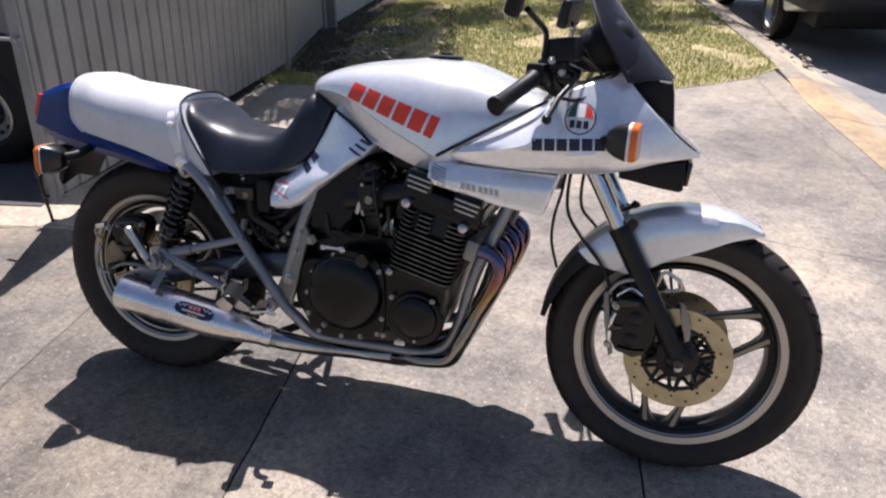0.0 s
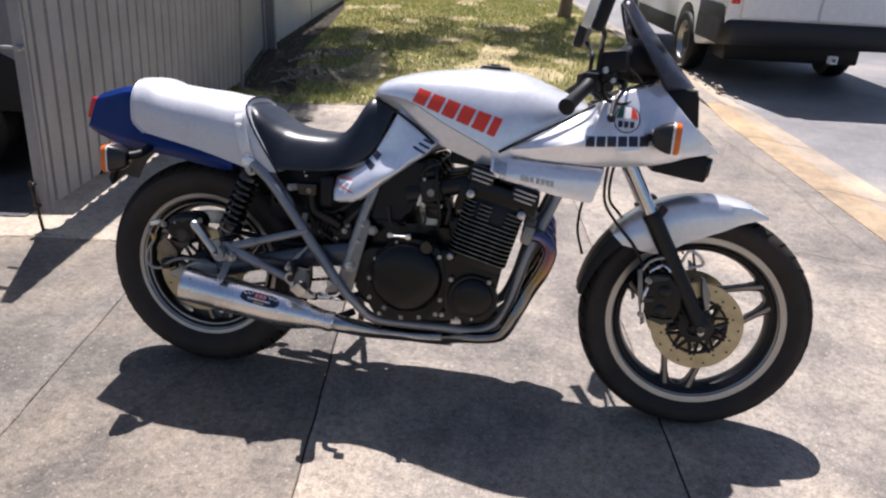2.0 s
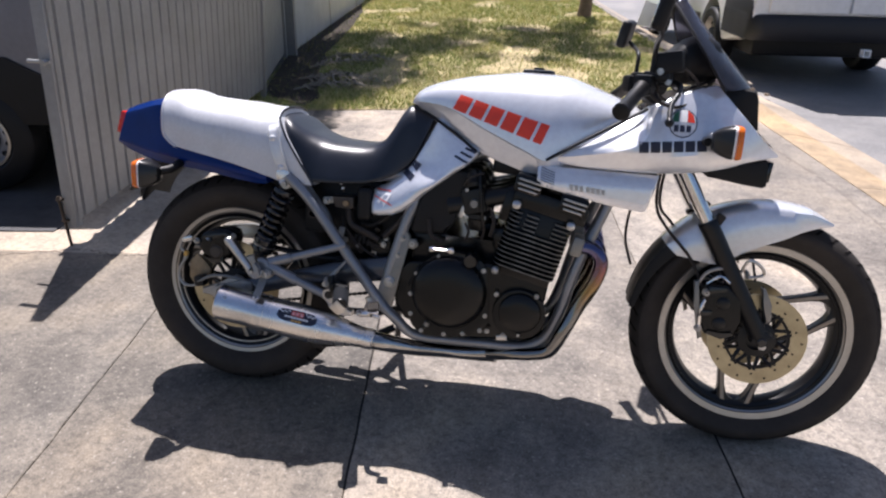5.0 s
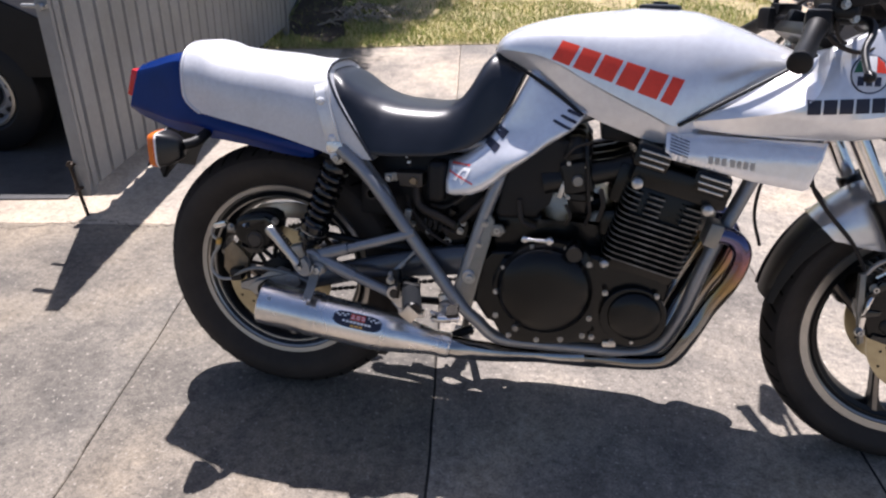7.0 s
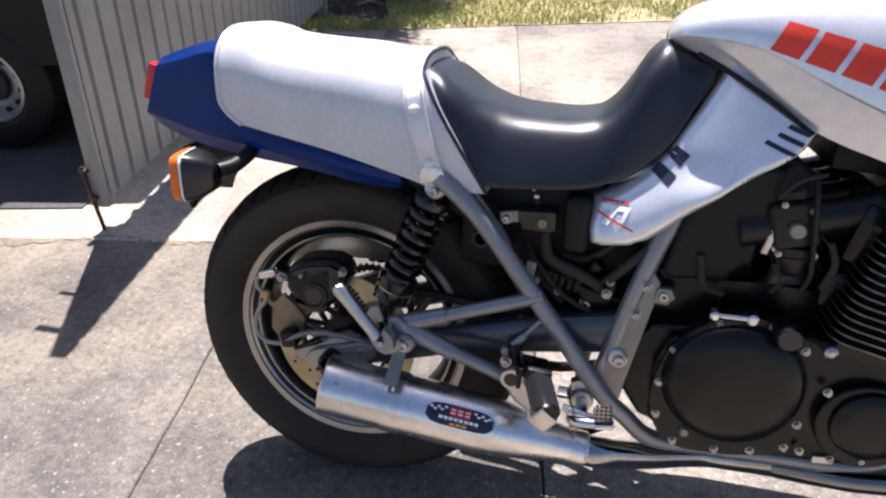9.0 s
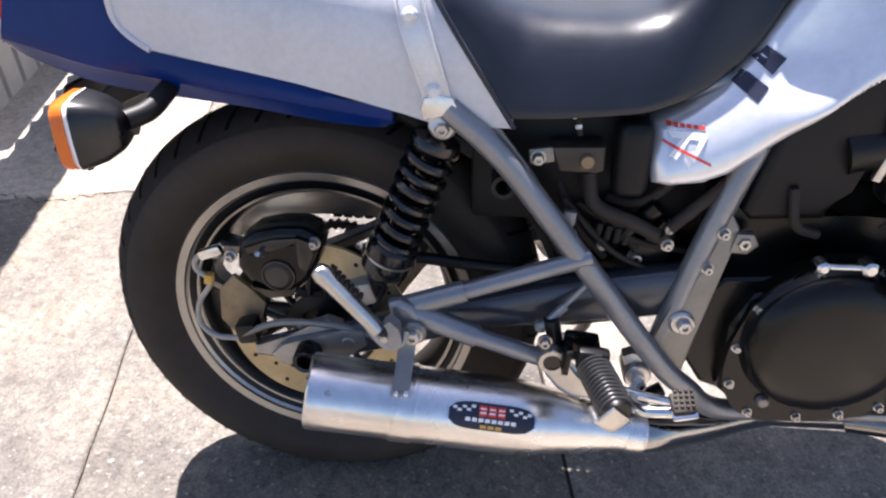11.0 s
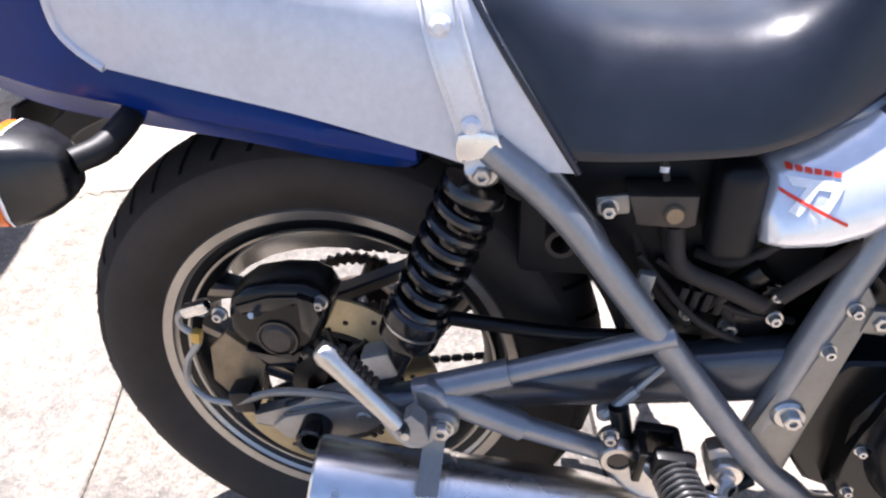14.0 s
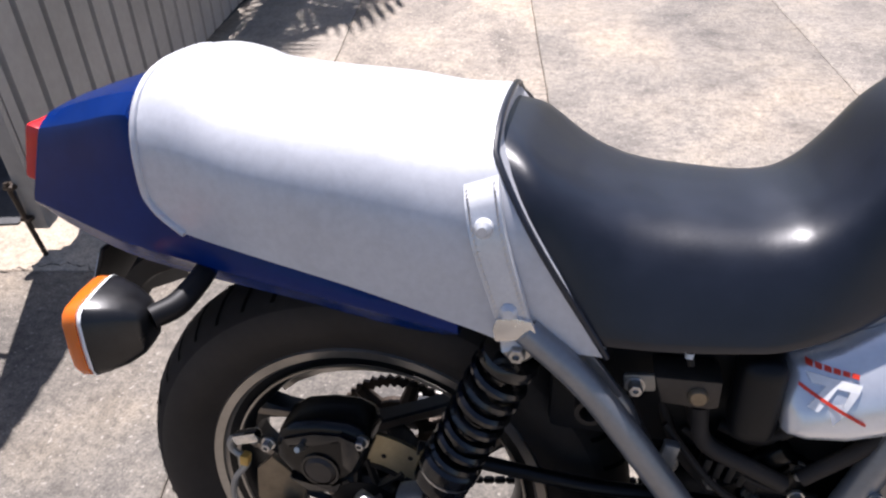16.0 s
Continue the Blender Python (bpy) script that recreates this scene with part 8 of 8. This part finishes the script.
# ---- van parked at the kerb ----
def van():
    base = Matrix.Translation((3.65, 6.27, -0.07)) @ Matrix.Rotation(radians(97.5), 4, "Z")
    v = empty("van", base)
    tagged(v, "white delivery van with grey bumpers parked on the street", "van")
    W = 1.91
    bm = bmesh.new()
    side = [(0.02, 0.56), (0.0, 0.9), (0.03, 2.75), (0.18, 2.95), (3.4, 2.97), (4.35, 1.55), (5.0, 1.25), (5.05, 0.55), (4.9, 0.34)]
    low = []
    for cx in (4.28, 1.30):
        for k in range(13):
            a = math.pi * k / 12
            low.append((cx + 0.43 * math.cos(a), 0.36 + 0.46 * math.sin(a)))
    prism(bm, side + low + [(0.80, 0.36), (0.10, 0.50)], -W / 2, W / 2, 0.04, 3)
    part("body", bm, M["van"], v)
    bm = bmesh.new()
    rings = []
    for z, g in ((0.46, -0.05), (0.49, -0.02), (0.56, 0.0), (0.66, 0.0), (0.70, -0.02), (0.715, -0.06)):
        ring = [(0.86, -W / 2 - 0.012, z)]
        for k in range(9):
            a = radians(90 * k / 8)
            ring.append((0.10 - 0.16 * math.sin(a) - g, -W / 2 - 0.012 + 0.16 * (1 - math.cos(a)), z))
        ring += [(x, -y, zz) for x, y, zz in reversed(ring)]
        rings.append(ring)
    loft(bm, rings)
    part("rear_bumper", bm, M["bumper"], v, "dark grey plastic rear bumper", angle=40)
    for s in (-1, 1):
        bm = bmesh.new()
        prism(bm, [(0.02, 0.66), (0.02, 0.84), (0.10, 0.86), (0.86, 0.86), (0.86, 0.66)], s * (W / 2 + 0.010), s * (W / 2 - 0.03), 0.006)
        part("side_cladding", bm, M["bumper"], v, "dark grey lower side cladding")
        bm = bmesh.new()
        prism(bm, [(1.75, 0.36), (1.75, 0.56), (3.84, 0.56), (3.84, 0.36)], s * (W / 2 + 0.010), s * (W / 2 - 0.03), 0.006)
        part("side_cladding", bm, M["bumper"], v)
    bm = bmesh.new()
    box(bm, (2.4, 0, 0.36), (4.0, 1.5, 0.22), bevel=0.03)
    part("underbody", bm, M["plastic"], v)
    for s in (-1, 1):
        bm = bmesh.new()
        box(bm, (-0.012, s * 0.405, 1.75), (0.035, 0.795, 2.04), bevel=0.02, segs=3)
        d = part("rear_door", bm, M["van"], v, "white rear cargo door")
        bm = bmesh.new()
        box(bm, (-0.032, s * 0.40, 1.78), (0.012, 0.60, 0.46), bevel=0.005)
        part("door_window", bm, M["glass_dark"], d)
        bm = bmesh.new()
        box(bm, (0.0, s * 0.875, 0.98), (0.05, 0.09, 0.22), bevel=0.015)
        lamp = part("tail_light", bm, M["red_lens"], v, "tall red and clear tail light")
        bm = bmesh.new()
        box(bm, (0.0, s * 0.875, 1.20), (0.05, 0.09, 0.20), bevel=0.015)
        part("clear_lens", bm, M["white"], lamp, "clear upper lens")
    bm = bmesh.new()
    box(bm, (-0.036, -0.20, 1.115), (0.014, 0.12, 0.045), bevel=0.008)
    part("door_handle", bm, M["plastic"], v, "black door handle")
    bm = bmesh.new()
    box(bm, (-0.036, 0.32, 1.03), (0.008, 0.40, 0.135), bevel=0.003)
    pl = part("number_plate", bm, M["plate_face"], v, "pale number plate")
    for k in range(6):
        bm = bmesh.new()
        box(bm, (-0.0415, 0.32 - 0.145 + 0.052 * k + (0.02 if k > 2 else 0), 1.03), (0.003, 0.034, 0.08), bevel=0.001, segs=1)
        part("plate_mark", bm, M["engrave"], pl)
    bm = bmesh.new()
    for dy, dz, sy, sz in ((-0.03, 0, 0.012, 0.072), (0.03, 0, 0.012, 0.072), (0, 0.03, 0.048, 0.012), (0, -0.03, 0.048, 0.012)):
        box(bm, (-0.14, -0.19 + dy, 0.375 + dz), (0.08, sy, sz))
    part("tow_hitch", bm, M["white"], v, "square steel tow hitch socket")
    for x in (1.30, 4.28):
        for y, flip in ((W / 2 - 0.10, -1), (-W / 2 + 0.06, 1)):
            m = Matrix.Translation((x, y, 0.335)) @ Matrix.Scale(flip, 4, (0, 1, 0))
            steel_wheel("wheel", v, m, 0.345, 0.225, 0.23, 10, "alloy")
    return v


van()

# ---- next driveway, posts and trees beyond the grass ----
bm = bmesh.new()
q = [(-4.2, 14.2), (0.55, 14.9), (0.9, 17.0), (-0.2, 24), (-7, 24)]
t = [bm.verts.new((x, y, 0.03)) for x, y in q]
bm.faces.new(t)
tagged(finish(bm, "far_driveway", M["concrete"]), "pale concrete crossing in full sun", "driveway", kind="structure")
bm = bmesh.new()
box(bm, (-0.76, 16.9, 0.36), (0.30, 0.22, 0.74), bevel=0.02)
tagged(finish(bm, "timber_post", M["wood"]), "short thick weathered timber post by the crossing", "post")


def tree(name, base, crown, radius, height, leaves, seed, label, stretch=(1, 1), count=60, spread=0.20):
    rnd = random.Random(seed)
    t = empty(name, Matrix.Translation(base))
    tagged(t, label, "tree")
    c = Vector(crown) - Vector(base)
    bm = bmesh.new()
    tube(bm, [(0, 0, -0.05), (0.01, 0.0, 0.05), (0.01, 0, 0.6), (c.x * 0.15, c.y * 0.15, c.z * 0.45), (c.x * 0.6, c.y * 0.6, c.z * 0.85), c], [0.19, 0.13, 0.10, 0.09, 0.06, 0.03], 12)
    for k in range(9):
        a, e = rnd.uniform(0, 6.283), rnd.uniform(0.0, 0.9)
        d = Vector((math.cos(a) * math.cos(e), math.sin(a) * math.cos(e), math.sin(e)))
        s = Vector((c.x, c.y, c.z)) * rnd.uniform(0.6, 0.95)
        tube(bm, [s, s + d * radius * 0.5 + Vector((0, 0, 0.1)), s + d * radius * 0.95], [0.035, 0.02, 0.008], 6)
    part("trunk", bm, M["wood"], t)
    vv, ff = [], []
    clumps = []
    for _ in range(count):
        a, e, r = rnd.uniform(0, 6.283), rnd.uniform(-0.6, 1.3), radius * rnd.uniform(0.35, 1.0)
        clumps.append((c.x + stretch[0] * r * math.cos(a) * math.cos(e), c.y + stretch[1] * r * math.sin(a) * math.cos(e), c.z + height * r / radius * math.sin(e)))
    for _ in range(leaves):
        p = rnd.choice(clumps)
        o = Vector((p[0] + rnd.gauss(0, spread), p[1] + rnd.gauss(0, spread), p[2] + rnd.gauss(0, spread * 0.8)))
        u = Vector((rnd.gauss(0, 1), rnd.gauss(0, 1), rnd.gauss(0, 0.6))).normalized()
        w = u.orthogonal().normalized() * rnd.uniform(0.022, 0.035)
        L = rnd.uniform(0.07, 0.13)
        b = len(vv)
        vv += [o, o + u * L * 0.5 + w, o + u * L, o + u * L * 0.5 - w]
        ff.append((b, b + 1, b + 2, b + 3))
    me = bpy.data.meshes.new("crown")
    me.from_pydata([tuple(p) for p in vv], [], ff)
    me.materials.append(M["leaf"])
    cr = new("crown", me)
    cr.parent = t
    return t


tree("street_tree", (1.07, 11.7, 0.0), (-0.3, 10.6, 4.4), 2.3, 1.2, 12000, 21, "slim street tree with an open green crown on the verge", (1.0, 1.0), 44, 0.16)
tree("garden_tree", (-3.6, 8.4, 0.0), (-2.30, 7.35, 3.8), 1.0, 0.6, 24000, 8, "leafy green tree behind the pale fence", (1.15, 3.0), 74, 0.14)


def palm(base, top, n, length, seed):
    rnd = random.Random(seed)
    p = empty("palm_tree", Matrix.Translation(base))
    tagged(p, "small palm tree with drooping fronds behind the fence", "tree")
    c = Vector(top) - Vector(base)
    bm = bmesh.new()
    tube(bm, [(0, 0, 0), (0.03, 0, c.z * 0.5), c], [0.12, 0.09, 0.08], 12)
    part("trunk", bm, M["wood"], p)
    for k in range(n):
        a = 2 * math.pi * k / n + rnd.uniform(-0.15, 0.15)
        L = length * rnd.uniform(0.8, 1.1)
        d = Vector((math.cos(a), math.sin(a), 0))
        side = Vector((-d.y, d.x, 0))
        spine = [c + d * L * t + Vector((0, 0, L * (0.55 * t - 0.85 * t * t))) for t in [i / 14 for i in range(15)]]
        bm = bmesh.new()
        tube(bm, spine, [0.014, 0.003], 6, smooth=False)
        for i in range(2, 15):
            for sg in (-1, 1):
                q = spine[i]
                ll = 0.42 * math.sin(math.pi * min(0.95, i / 15)) + 0.06
                e = q + side * sg * ll + d * ll * 0.45 + Vector((0, 0, -0.25 * ll))
                w = d * 0.024
                m2 = q.lerp(e, 0.5) + Vector((0, 0, 0.02))
                v = [bm.verts.new(z) for z in (q - w * 0.5, m2 - w, e, m2 + w, q + w * 0.5)]
                bm.faces.new(v)
        part("frond", bm, M["leaf"], p)
    return p


palm((-2.20, 4.75, 0), (-2.15, 4.35, 3.3), 11, 0.85, 5)


def wheelie_bin(x, y, turn):
    """A household bin: tapered body with a ribbed rim, hinged lid and two wheels."""
    b = empty("wheelie_bin", Matrix.Translation((x, y, 0.03)) @ Matrix.Rotation(radians(turn), 4, "Z"))
    tagged(b, "dark green plastic wheelie bin beside the fence", "bin")
    bm = bmesh.new()
    loft(bm, [[(sx * w, sy * d, z) for sx, sy in ((-1, -1), (1, -1), (1, 1), (-1, 1))] for z, w, d in ((0.03, 0.19, 0.22), (0.10, 0.20, 0.23), (0.86, 0.24, 0.28), (0.87, 0.26, 0.30), (0.93, 0.26, 0.30))])
    part("body", bm, M["bin"], b, angle=30)
    bm = bmesh.new()
    box(bm, (0, -0.01, 0.955), (0.54, 0.64, 0.05), (-3, 0, 0), 0.02, 3)
    part("lid", bm, M["bin"], b)
    for s in (-1, 1):
        bm = bmesh.new()
        lathe(bm, [(0, -0.02), (0.09, -0.02), (0.10, -0.01), (0.10, 0.01), (0.09, 0.02), (0, 0.02)], Matrix.Translation((s * 0.225, 0.22, 0.10)) @ Matrix.Rotation(radians(90), 4, "Z"), 24)
        part("wheel", bm, M["rubber"], b)
    return b


wheelie_bin(-3.22, 15.0, 12)
